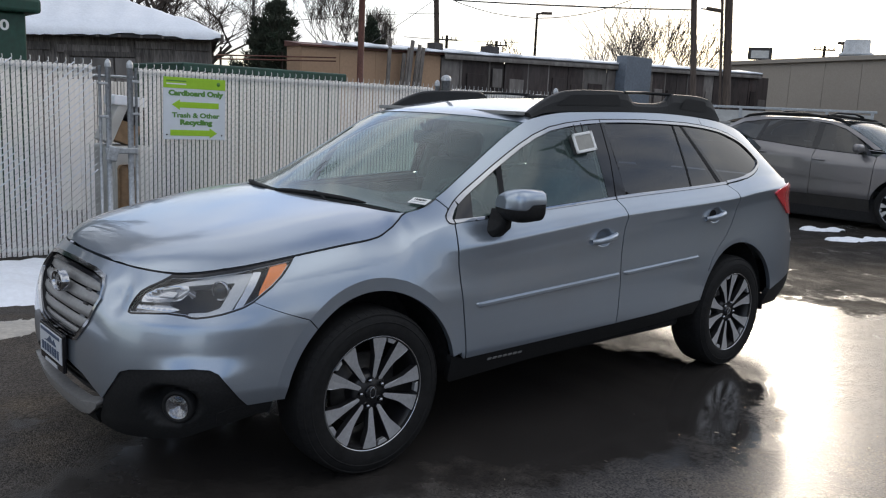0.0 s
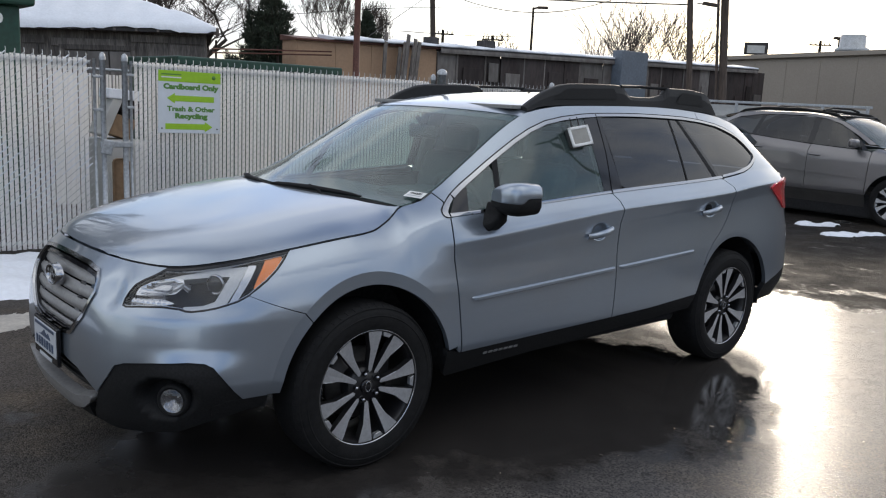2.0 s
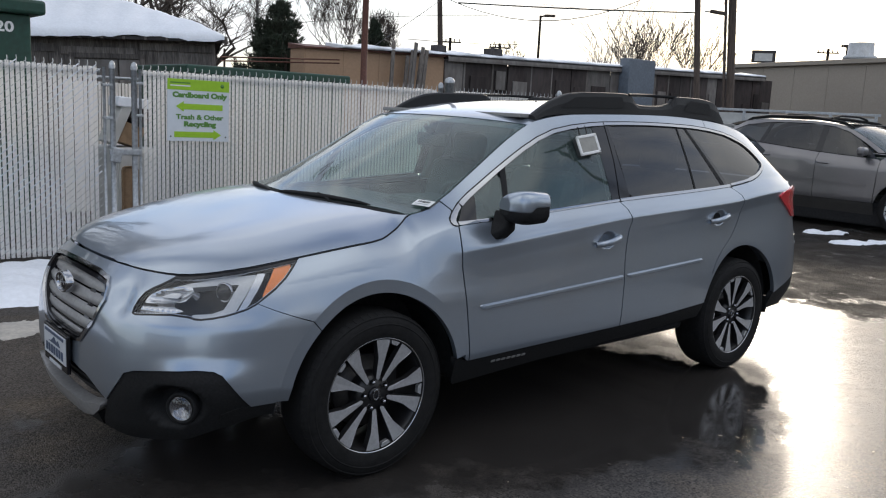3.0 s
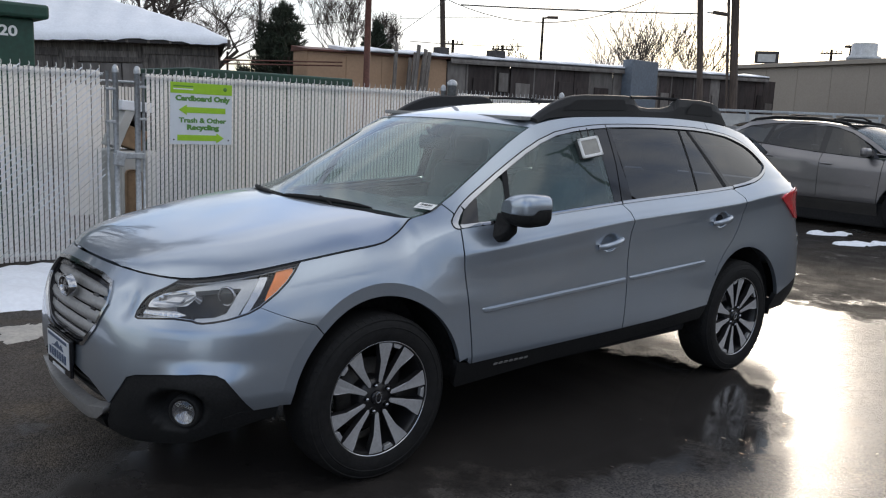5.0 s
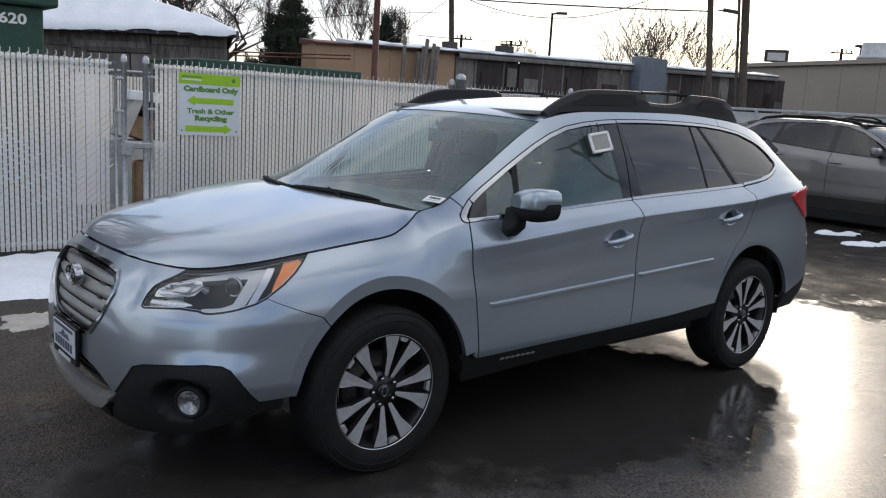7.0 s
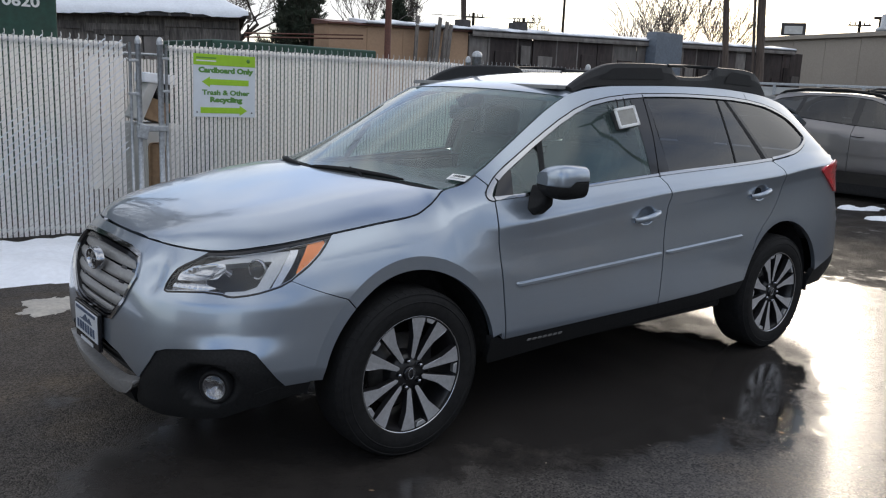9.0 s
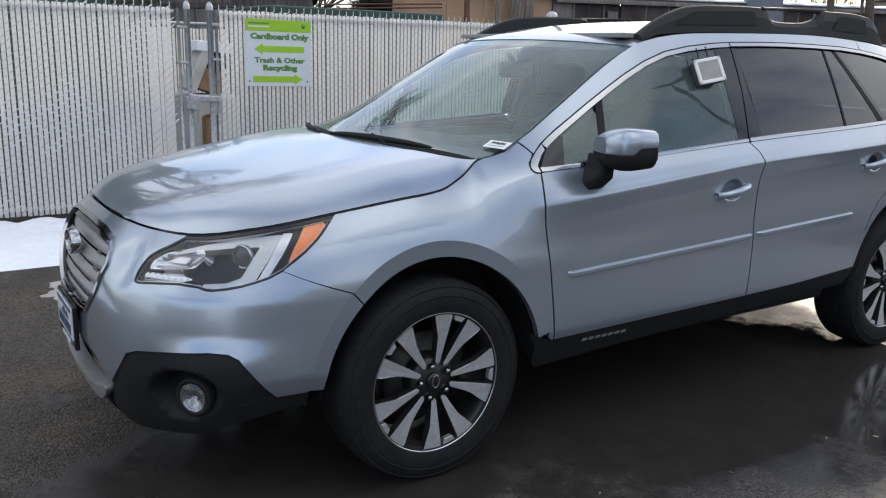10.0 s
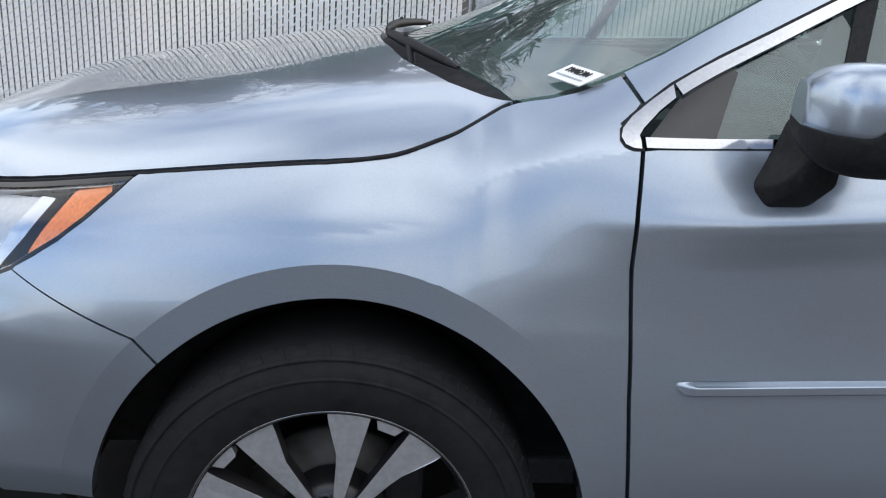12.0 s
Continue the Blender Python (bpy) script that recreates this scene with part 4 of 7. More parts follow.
def curve(*pts):
    """Smooth monotone curve through (x, y) pairs."""
    xs, ys = [p[0] for p in pts], [p[1] for p in pts]
    n = len(xs)
    d = [(ys[i + 1] - ys[i]) / (xs[i + 1] - xs[i]) for i in range(n - 1)]
    m = [d[0]] + [0 if d[i - 1] * d[i] <= 0 else 2 * d[i - 1] * d[i] / (d[i - 1] + d[i]) for i in range(1, n - 1)] + [d[-1]]

    def f(x):
        if x <= xs[0]:
            return ys[0]
        if x >= xs[-1]:
            return ys[-1]
        i = 0
        while x > xs[i + 1]:
            i += 1
        h = xs[i + 1] - xs[i]
        t = (x - xs[i]) / h
        return ((2 * t ** 3 - 3 * t * t + 1) * ys[i] + (t ** 3 - 2 * t * t + t) * h * m[i]
                + (3 * t * t - 2 * t ** 3) * ys[i + 1] + (t ** 3 - t * t) * h * m[i + 1])
    return f


def ease(a, b, x):
    t = min(1, max(0, (x - a) / (b - a)))
    return t * t * (3 - 2 * t)


# Lines of the body, in metres behind the front axle and above the ground.
XC, XQ, NF, NR = .15, 2.85, 3.0, 3.6
A_NOSE, A_TAIL = XC - math.pi / 2, XQ + math.pi / 2
X_NOSE = -.85
HUB_Z, WHEELBASE = .350, 2.745
top_z = curve((-.85, .878), (-.72, .866), (-.55, .892), (-.32, .935), (-.09, .968), (.06, .983), (.16, 1.015), (.262, 1.067), (.34, 1.086), (.45, 1.130), (.66, 1.250), (.98, 1.438), (1.08, 1.484), (1.2, 1.510), (1.4, 1.532),
              (2.2, 1.55), (2.7, 1.53), (3.0, 1.49), (3.3, 1.42), (3.5, 1.34))
top_y = curve((-.85, .80), (-.06, .799), (.06, .786), (.15, .757), (.21, .733), (.262, .710), (.34, .720), (.45, .709), (.66, .676), (.98, .638), (1.3, .628), (2.7, .62), (3.5, .60))
belt_z = curve((.45, 1.032), (.61, 1.041), (1.565, 1.10), (2.62, 1.152), (3.0, 1.19), (3.5, 1.21))
nose_x = curve((.18, -.895), (.30, -.955), (.45, -.975), (.60, -.972), (.72, -.955), (.80, -.920), (.878, X_NOSE))
tail_x = curve((.25, 3.78), (.5, 3.86), (.75, 3.84), (1.0, 3.74), (1.2, 3.66), (1.55, 3.40))
low_y = curve((.18, .80), (.34, .868), (.42, .903), (.465, .9125), (.52, .9125), (.62, .9095))


def plain_y(x, z):
    """Half width of the body at station x and height z, without the lips of the wheel openings."""
    zt, yt = top_z(x), top_y(x)
    if z <= .46:
        return low_y(z)
    k = ease(.02, .56, x)
    zb = (1 - k) * (.6 + .74 * (zt - .6)) + k * min(belt_z(x), zt - .01)
    yb = (1 - k) * (.56 * .905 + .44 * yt) + k * (.838 - .02 * ease(2.4, 3.4, x))
    rise = belt_z(x) - .120 + .030 * min(1, max(0, (x - .45) / 1.1))
    yc = (1 - k) * (.93 * .905 + .07 * yt) + k * .897
    if z >= zb:
        t = (z - zb) / (zt - zb)
        return yb + (yt - yb) * t + .010 * (k + .8 * (1 - k)) * 4 * t * (1 - t)
    # a plain round shoulder on the wing, a crease with a scoop under it on the doors
    fold = ease(.33, .66, x)
    y = 0
    if fold < 1:
        zc, ys = min(.6 + .40 * (min(zt, 1.02) - .6), zb - .06), yc - .002 * ease(0, .2, x)
        drop = .9092 - ys
        y += (1 - fold) * curve((.42, .903), (.465, .9125), (.52, .9125), (.63, .9092), (.63 + .5 * (zc - .63), .9092 - .25 * drop), (.63 + .8 * (zc - .63), .9092 - .64 * drop), (zc, ys), (zc + .35 * (zb - zc), (.70 + .03 * k) * ys + (.30 - .03 * k) * yb), (zb, yb), (zb + .05, yb - .035))(z)
    if fold > 0:
        zc, ys = min(rise, zb - .06), yc + .003
        y += fold * curve((.42, .903), (.465, .9125), (.52, .9145), (.63, .9125), (zc - .075, .8885), (zc - .022, ys - .0035), (zc, ys), (zc + .35 * (zb - zc), (.70 + .03 * k) * ys + (.30 - .03 * k) * yb), (zb, yb), (zb + .05, yb - .035))(z)
    return y


def side_y(x, z):
    return plain_y(x, z)


def body(a, z):
    """Point of the left body side: a runs along the car from the nose (A_NOSE) to the tail (A_TAIL)."""
    flip = 1
    if a < A_NOSE:
        a, flip = 2 * A_NOSE - a, -1
    if a > A_TAIL:
        a, flip = 2 * A_TAIL - a, -1
    if a < XC:
        phi = XC - a
        s, c = max(0, math.sin(phi)) ** (2 / NF), max(0, math.cos(phi)) ** (2 / NF)
        xt = XC - (XC - X_NOSE) * s
        zt = top_z(xt)
        q = z if z < .5 else .5 + (z - .5) * (.878 - .5) / (zt - .5)
        flare = 1 + (.009 * ease(.745, .69, z) + .010 * ease(.70, .50, z) + .021 * ease(.60, .49, z) * ease(-.86, -.58, a)) * ease(-.22, -.48, a) * ease(-1.25, -.95, a)
        return Vector((XC - (XC - nose_x(q)) * s * flare, -flip * side_y(xt, z) * c * flare, z))
    if a > XQ:
        phi = a - XQ
        s, c = max(0, math.sin(phi)) ** (2 / NR), max(0, math.cos(phi)) ** (2 / NR)
        xe = XQ + (tail_x(z) - XQ) * s
        return Vector((xe, -flip * side_y(xe, z) * c, z))
    return Vector((a, -side_y(a, z), z))


def along(x, z):
    """The a that lies at station x and height z."""
    if XC <= x <= XQ:
        return x
    lo, hi = (A_NOSE, XC) if x < XC else (XQ, A_TAIL)
    for _ in range(40):
        mid = (lo + hi) / 2
        if body(mid, z).x < x:
            lo = mid
        else:
            hi = mid
    return (lo + hi) / 2


def top_at(a):
    """Height of the upper edge of the body side at a."""
    if a < A_NOSE:
        a = 2 * A_NOSE - a
    if a < XC:
        return top_z(XC - (XC - X_NOSE) * max(0, math.sin(XC - a)) ** (2 / NF))
    return top_z(a)


def S(*pts):
    """Outline points given as station and height, as points of the body side."""
    return [(along(x, z), z) for x, z in pts]


def arc(cx, cz, r, a0, a1, n=24):
    return [(cx + r * math.cos(radians(a0 + (a1 - a0) * k / n)), cz + r * math.sin(radians(a0 + (a1 - a0) * k / n))) for k in range(n + 1)]


# wheel openings: middle, half width before and behind, height over the hub, and how far the flat band reaches
OPEN_F = (0, .400, .422, .430, 1.125)
OPEN_R = (WHEELBASE, .415, .448, .442, 1.06)


def opening(o, a0, a1, n=30, grow=None):
    """Points along the outer edge of the flat band round a wheel opening."""
    g = o[4] if grow is None else grow
    out = []
    for k in range(n + 1):
        t = radians(a0 + (a1 - a0) * k / n)
        c = math.cos(t)
        out.append((o[0] + g * (o[2] if c > 0 else o[1]) * c, HUB_Z + g * o[3] * math.sin(t)))
    return out


def lip(o):
    """Surface of the band: along the angle, and from the opening (1) outwards."""
    def f(t, g):
        c = math.cos(radians(t))
        w = o[2] if c > 0 else o[1]
        xe, ze = o[0] + o[4] * w * c, HUB_Z + o[4] * o[3] * math.sin(radians(t))
        edge = body(along(xe, ze), ze)
        x, z = o[0] + g * w * c, HUB_Z + g * o[3] * math.sin(radians(t))
        here = body(along(x, z), z)
        y = edge.y - .05 * (o[4] - g) * o[3] * max(0, math.sin(radians(t)))
        return Vector((x, y if z > .42 else y + (here.y - y) * ease(.42, .34, z), z))
    return f


def steps(f, x0, x1, n=20):
    return [(x0 + (x1 - x0) * k / n, f(x0 + (x1 - x0) * k / n)) for k in range(n + 1)]


def rounded(pts, r, k=4):
    """An outline with its corners rounded off."""
    out = []
    n = len(pts)
    for i in range(n):
        p, q, s = Vector(pts[i - 1]), Vector(pts[i]), Vector(pts[(i + 1) % n])
        d0, d1 = (p - q), (s - q)
        c = min(r, d0.length * .45, d1.length * .45)
        a, b = q + d0.normalized() * c, q + d1.normalized() * c
        for j in range(k + 1):
            t = j / k
            out.append(tuple((1 - t) ** 2 * a + 2 * t * (1 - t) * q + t * t * b))
    return out


def ribbon(pts, w):
    """The outline of a strip of width w to the left of a line of points (half to each side where w is negative)."""
    ps = [Vector(p) for p in pts]
    left = []
    for i, p in enumerate(ps):
        d = (ps[min(i + 1, len(ps) - 1)] - ps[max(i - 1, 0)]).normalized()
        left.append(p + Vector((-d.y, d.x)) * w)
    return [tuple(p) for p in ps] + [tuple(p) for p in reversed(left)]


def inset_line(pts, w):
    """A line of points moved sideways by w."""
    return [p for p in reversed(ribbon(pts, w)[len(pts):])]


def sheet(name, outline, f, mat, parent, cell=.05, thick=.016, off=0.0, label="", mirror=False, inner=(1.4, 0, .75), dish=None, grid=None):
    """A panel with a given outline on the surface f(a, b), cut into small cells, with true normals and a folded rim."""
    bm = bmesh.new()
    pts = []
    for p in outline:
        if not pts or (Vector(p) - Vector(pts[-1])).length > 1e-4:
            pts.append(tuple(p))
    if (Vector(pts[0]) - Vector(pts[-1])).length < 1e-4:
        pts.pop()
    bm.faces.new([bm.verts.new((x, y, 0)) for x, y in pts])
    for axis in (0, 1):
        lo, hi = min(p[axis] for p in pts), max(p[axis] for p in pts)
        n = grid[axis] if grid else int((hi - lo) / (cell[axis] if isinstance(cell, tuple) else cell)) + 1
        for k in range(1, n):
            co, no = [0, 0, 0], [0, 0, 0]
            co[axis], no[axis] = lo + (hi - lo) * k / n, 1
            bmesh.ops.bisect_plane(bm, geom=bm.verts[:] + bm.edges[:] + bm.faces[:], dist=1e-6, plane_co=co, plane_no=no)
    bmesh.ops.triangulate(bm, faces=[q for q in bm.faces if len(q.verts) > 4])
    mid = Vector(inner)
    normals = []
    bm.verts.ensure_lookup_table()
    bm.verts.index_update()
    base = {}
    for v in bm.verts:
        a, b = v.co.x, v.co.y
        e = 2e-3
        ea = .4 if grid else e
        p = Vector(f(a, b))
        n = (Vector(f(a + ea, b)) - Vector(f(a - ea, b))).cross(Vector(f(a, b + e)) - Vector(f(a, b - e)))
        n = n.normalized() if n.length > 1e-12 else (p - mid).normalized()
        if n.dot(p - mid) < 0:
            n = -n
        depth = off + (dish(a, b) if dish else 0)
        at = p + n * depth
        if dish:
            da = (Vector(f(a + e, b)) - Vector(f(a - e, b))) + n * (dish(a + e, b) - dish(a - e, b))
            db = (Vector(f(a, b + e)) - Vector(f(a, b - e))) + n * (dish(a, b + e) - dish(a, b - e))
            m = da.cross(db)
            if m.length > 1e-12:
                n = m.normalized() * (1 if m.dot(n) > 0 else -1)
        base[v.index] = (at, n)
    for v in bm.verts:
        v.co, n = base[v.index]
        normals.append(n)
    bm.normal_update()
    if sum(q.normal.dot(normals[q.verts[0].index]) for q in bm.faces) < 0:
        bmesh.ops.reverse_faces(bm, faces=bm.faces[:])
    if thick:
        rim = [e for e in bm.edges if e.is_boundary]
        top, low = {}, {}
        for v in {v for e in rim for v in e.verts}:
            n = normals[v.index]
            top[v.index] = bm.verts.new(v.co)
            low[v.index] = bm.verts.new(v.co - n * thick)
        for e in rim:
            face = e.link_faces[0]
            i, j = e.verts[0].index, e.verts[1].index
            vs = list(face.verts)
            if vs[(vs.index(e.verts[0]) + 1) % len(vs)] is not e.verts[0] and vs[(vs.index(e.verts[0]) + 1) % len(vs)] is e.verts[1]:
                i, j = j, i
            bm.faces.new((top[i], top[j], low[j], low[i]))
        bm.normal_update()
        cnt = len(normals)
        bm.verts.ensure_lookup_table()
        bm.verts.index_update()
        for v in bm.verts[cnt:]:
            s = Vector((0, 0, 0))
            for q in v.link_faces:
                s += q.normal
            normals.append(s.normalized() if s.length else Vector((0, 0, 1)))
    if mirror:
        for v in bm.verts:
            v.co.y *= -1
        bmesh.ops.reverse_faces(bm, faces=bm.faces[:])
        normals = [Vector((n.x, -n.y, n.z)) for n in normals]
    me = bpy.data.meshes.new(name)
    bm.to_mesh(me)
    bm.free()
    me.materials.append(mat)
    me.polygons.foreach_set("use_smooth", [True] * len(me.polygons))
    me.normals_split_custom_set_from_vertices([tuple(n) for n in normals])
    ob = new(name, me)
    ob.parent = parent
    return tagged(ob, label)


car = root("station_wagon", "silver-blue metallic estate car with black roof rails", "car")
G = .0035                                  # half of a shut line


def dent(hx, hz):
    """Finger hollow behind a door handle."""
    return lambda a, b: -.0185 * (1 - ease(.50, 1.0, math.hypot((a - hx) / .066, (b - hz) / .048)))


# line of the window frame, and its lower edge
dlo_top = curve((.406, 1.043), (.506, 1.114), (.67, 1.203), (.88, 1.315), (1.08, 1.412), (1.20, 1.45), (1.339, 1.474), (1.618, 1.498), (2.0, 1.506), (2.431, 1.499), (2.781, 1.465), (2.92, 1.43), (3.01, 1.39), (3.08, 1.33), (3.115, 1.28))
dlo_low = curve((.406, 1.031), (.61, 1.041), (1.565, 1.10), (2.62, 1.152), (2.86, 1.178), (2.974, 1.204), (3.06, 1.238), (3.115, 1.276))
DOOR_F = [(.488, .425), (.461, .64), (.442, .85), (.443, .94), (.447, 1.024)]
DOOR_M = [(1.558, .443), (1.564, .60), (1.573, .78), (1.592, .90), (1.609, 1.0), (1.597, 1.055), (1.567, 1.092)]
DOOR_R = [(2.350, .478), (2.372, .55), (2.405, .64), (2.444, .709), (2.505, .775), (2.586, .838), (2.640, .90), (2.676, .96), (2.708, 1.05), (2.700, 1.10), (2.640, 1.142)]


def strip_u2(t0, t1, g0, g1, n):
    return [(t0 + (t1 - t0) * k / n, g0) for k in range(n + 1)] + [(t1 + (t0 - t1) * k / n, g1) for k in range(n + 1)]


def shifted(pts, d):
    return [(x + d, z) for x, z in pts]


for mirror in (False, True):
    far = mirror
    # front wing
    wing = (S(*opening(OPEN_F, 133, 14, 37)) + S((.462, .437), (.484 - G, .425)) + S(*shifted(DOOR_F, -G)) + S((.430, 1.025), (.416, 1.034), (.420, 1.052), (.452, 1.086), (.432, top_z(.432) - .003))
            + [(a, top_at(a) - G) for a in (.40, .36, .32, .29, .27, .245, .22, .195, .17, .15, .12, .08, .04, 0, -.04, -.08, -.12, -.15, -.172)] + [(-.180, top_at(-.18) - .008), (-.199, .900), (-.226, .865), (-.262, .830), (-.30, .803), (-.335, .781)])
    sheet("front_wing", wing, body, PAINT, car, (.014, .007) if not far else .06, .02, mirror=mirror)
    # doors
    door = S(*shifted(DOOR_F, G)) + S(*[(x, z - .006) for x, z in steps(belt_z, .47, 1.55, 14)]) + S(*shifted(DOOR_M[::-1], -G)) + S((1.52, .4425), (1.0, .434))
    fd = sheet("front_door", door, body, PAINT, car, (.014, .0065) if not far else .08, .02, mirror=mirror, dish=dent(1.43, .909))
    door = S(*shifted(DOOR_M, G)) + S(*[(x, z - .006) for x, z in steps(belt_z, 1.58, 2.62, 14)]) + S(*shifted(DOOR_R[::-1], -G)) + S((2.3, .475), (1.9, .452), (1.6, .4445))
    rd = sheet("rear_door", door, body, PAINT, car, (.014, .0065) if not far else .08, .02, mirror=mirror, dish=dent(2.46, .976))
    # quarter panel with the rear pillar
    quarter = (S(*shifted(DOOR_R, G)) + S(*[(x, z - .006) for x, z in steps(dlo_low, 2.66, 3.10, 12)]) + S((3.122, 1.28)) + S(*[(x + .004, dlo_top(x) + .006) for x in (3.11, 3.09, 3.05, 3.0, 2.92, 2.84, 2.76, 2.68, 2.60)])
               + S(*[(x, top_z(x) - .001) for x in (2.60, 2.7, 2.8, 2.85)]) + [(a, top_z(body(a, 1.4).x)) for a in (2.88, 2.92, 2.97, 3.03, 3.1)] + [(3.16, 1.36), (3.20, 1.26), (3.26, 1.16), (3.30, 1.0), (3.33, .8), (3.33, .53), (3.2, .51), (3.05, .475)]
               + S((3.22, .46)) + S(*opening(OPEN_R, 14, 160, 40)))
    fl = sheet("wheel_lip", strip_u2(133, 13, 1.0, OPEN_F[4], 40), lip(OPEN_F), PAINT, car, 1, .025, mirror=mirror, inner=(0, 0, .35), grid=(44, 5))
    rl = sheet("wheel_lip", strip_u2(13, 161, 1.0, OPEN_R[4], 40), lip(OPEN_R), PAINT, car, 1, .025, mirror=mirror, inner=(WHEELBASE, 0, .35), grid=(44, 3))
    bl = sheet("wheel_lip", strip_u2(133.6, 174, 1.0, OPEN_F[4], 16), lip(OPEN_F), PAINT, car, 1, .025, mirror=mirror, inner=(0, 0, .35), grid=(16, 5))
    sheet("quarter_panel", quarter, body, PAINT, car, (.035, .009) if not far else .08, .02, mirror=mirror)
    # pillar and roof edge above the windows
    frame_edge = S(*[(x, dlo_top(x) + .004) for x in (.460, .48, .52, .58, .66, .75, .87, .97, 1.074, 1.2, 1.34, 1.5, 1.62, 1.8, 2.0, 2.2, 2.43, 2.597)]) + S(*[(x, top_z(x)) for x in (2.597, 2.4, 2.2, 2.0, 1.8, 1.6, 1.4, 1.3, 1.2, 1.1, 1.05, .98, .9, .8, .7, .6, .5, .438)])
    sheet("windscreen_pillar", frame_edge, body, PAINT, car, .03 if not far else .08, .01, mirror=mirror)
    # chrome round the windows, with a black seal along its outer edge
    seal = ribbon(S(*[(x, dlo_top(x) + .0055) for x in (.418, .43, .45, .5, .58, .66, .76, .87, .97, 1.074, 1.2, 1.34, 1.5, 1.62, 1.8, 2.0, 2.2, 2.43, 2.6, 2.70, 2.78, 2.86, 2.92, 2.97, 3.01, 3.05, 3.08, 3.10, 3.115)]), -.009)
    sheet("window_seal", seal, body, BLACK_PLASTIC, car, .03, .006, .002, "thin black rubber seal", mirror)
    strip = ribbon(S(*[(x, dlo_top(x)) for x in (.508, .52, .54, .56, .58, .66, .76, .87, .97, 1.074, 1.2, 1.34, 1.5, 1.605)]), -.016)
    sheet("window_trim", strip, body, CHROME, car, .03, .008, .004, "bright chrome window trim", mirror)
    strip = ribbon(S(*[(x, dlo_top(x)) for x in (1.612, 1.8, 2.0, 2.2, 2.43, 2.6, 2.70, 2.78, 2.86, 2.92, 2.97, 3.01, 3.05, 3.08, 3.10, 3.113)]) + S((3.105, 1.262), (3.085, 1.248), (3.06, 1.238)) + S(*[(x, dlo_low(x)) for x in (3.02, 2.974, 2.92, 2.86, 2.78, 2.70, 2.645)]), -.014)
    sheet("window_trim", strip, body, CHROME, car, .03, .008, .004, "bright chrome window trim", mirror)
    strip = ribbon(S(*[(x, dlo_low(x) - .005) for x in (.452, .6, .8, 1.0, 1.2, 1.4, 1.562)]), .013)
    sheet("window_trim", strip, body, CHROME, fd, .03, .008, .004, "bright chrome window trim", mirror)
    strip = ribbon(S(*[(x, dlo_low(x) - .005) for x in (1.572, 1.8, 2.0, 2.2, 2.4, 2.635)]), .015)
    sheet("window_trim", strip, body, CHROME, rd, .03, .008, .004, "bright chrome window trim", mirror)
    corner = S((.436, 1.066), (.420, 1.050), (.416, 1.039), (.421, 1.030), (.432, 1.0265), (.4445, 1.0265), (.4445, 1.036), (.443, 1.043), (.450, 1.052), (.478, 1.077), (.505, 1.0965), (.505, 1.1135), (.47, 1.0905))
    sheet("window_trim", corner, body, CHROME, car, .03, .008, .0045, "bright chrome window trim corner", mirror)
    sheet("window_seal", ribbon(S((.449, 1.0235), (.432, 1.0235), (.420, 1.0275), (.4135, 1.036), (.4155, 1.050), (.432, 1.068), (.46, 1.088)), -.0045), body, BLACK_PLASTIC, car, .03, .006, .002, "thin black rubber seal", mirror)

    def win_top(x0, x1, n=10, d=.020):
        return [(x0 + (x1 - x0) * k / n, dlo_top(x0 + (x1 - x0) * k / n) - d) for k in range(n + 1)]

    def win_low(x0, x1, n=8, d=.011):
        return [(x0 + (x1 - x0) * k / n, dlo_low(x0 + (x1 - x0) * k / n) + d) for k in range(n + 1)]
    c = .05 if not far else .1
    sheet("mirror_triangle", S((.455, 1.040), (.56, 1.050), (.605, 1.142), (.592, 1.150), (.520, 1.108)), body, GLOSS_BLACK, fd, c, .006, -.002, mirror=mirror)
    sheet("quarter_light", S(*win_low(.56, .735), (.785, 1.22)) + S(*win_top(.775, .60)), body, GLASS, fd, c, .004, -.005, mirror=mirror)
    sheet("window_divider", S((.735, 1.06), (.765, 1.062), (.835, 1.275), (.80, 1.262)), body, BLACK_PLASTIC, fd, c, .02, -.002, mirror=mirror)
    sheet("door_window", S(*win_low(.765, 1.512)) + S(*win_top(1.508, .835)), body, GLASS, fd, c, .004, -.005, mirror=mirror)
    sheet("door_pillar", S(*win_low(1.512, 1.568), (1.60, 1.30)) + S(*win_top(1.612, 1.508)), body, GLOSS_BLACK, fd, c, .02, -.003, mirror=mirror)
    sheet("door_pillar", S(*win_low(1.576, 1.662), (1.645, 1.30)) + S(*win_top(1.645, 1.620)) + S((1.607, 1.30)), body, GLOSS_BLACK, rd, c, .02, -.003, mirror=mirror)
    sheet("door_window", S(*win_low(1.662, 2.263), (2.267, 1.3)) + S(*win_top(2.273, 1.645)), body, TINT, rd, c, .004, -.005, "dark privacy glass", mirror)
    sheet("window_divider", S(*win_low(2.263, 2.276), (2.280, 1.3)) + S(*win_top(2.286, 2.273)), body, BLACK_PLASTIC, rd, c, .02, -.002, mirror=mirror)
    sheet("door_window", S(*win_low(2.276, 2.546)) + S(*win_top(2.354, 2.286)), body, TINT, rd, c, .004, -.005, "dark privacy glass", mirror)
    sheet("door_pillar", S(*win_low(2.546, 2.578)) + S(*win_top(2.375, 2.354)), body, BLACK_PLASTIC, rd, c, .02, -.003, mirror=mirror)
    sheet("door_pillar", S(*win_low(2.584, 2.618)) + S(*win_top(2.405, 2.381)), body, GLOSS_BLACK, car, c, .02, -.004, mirror=mirror)
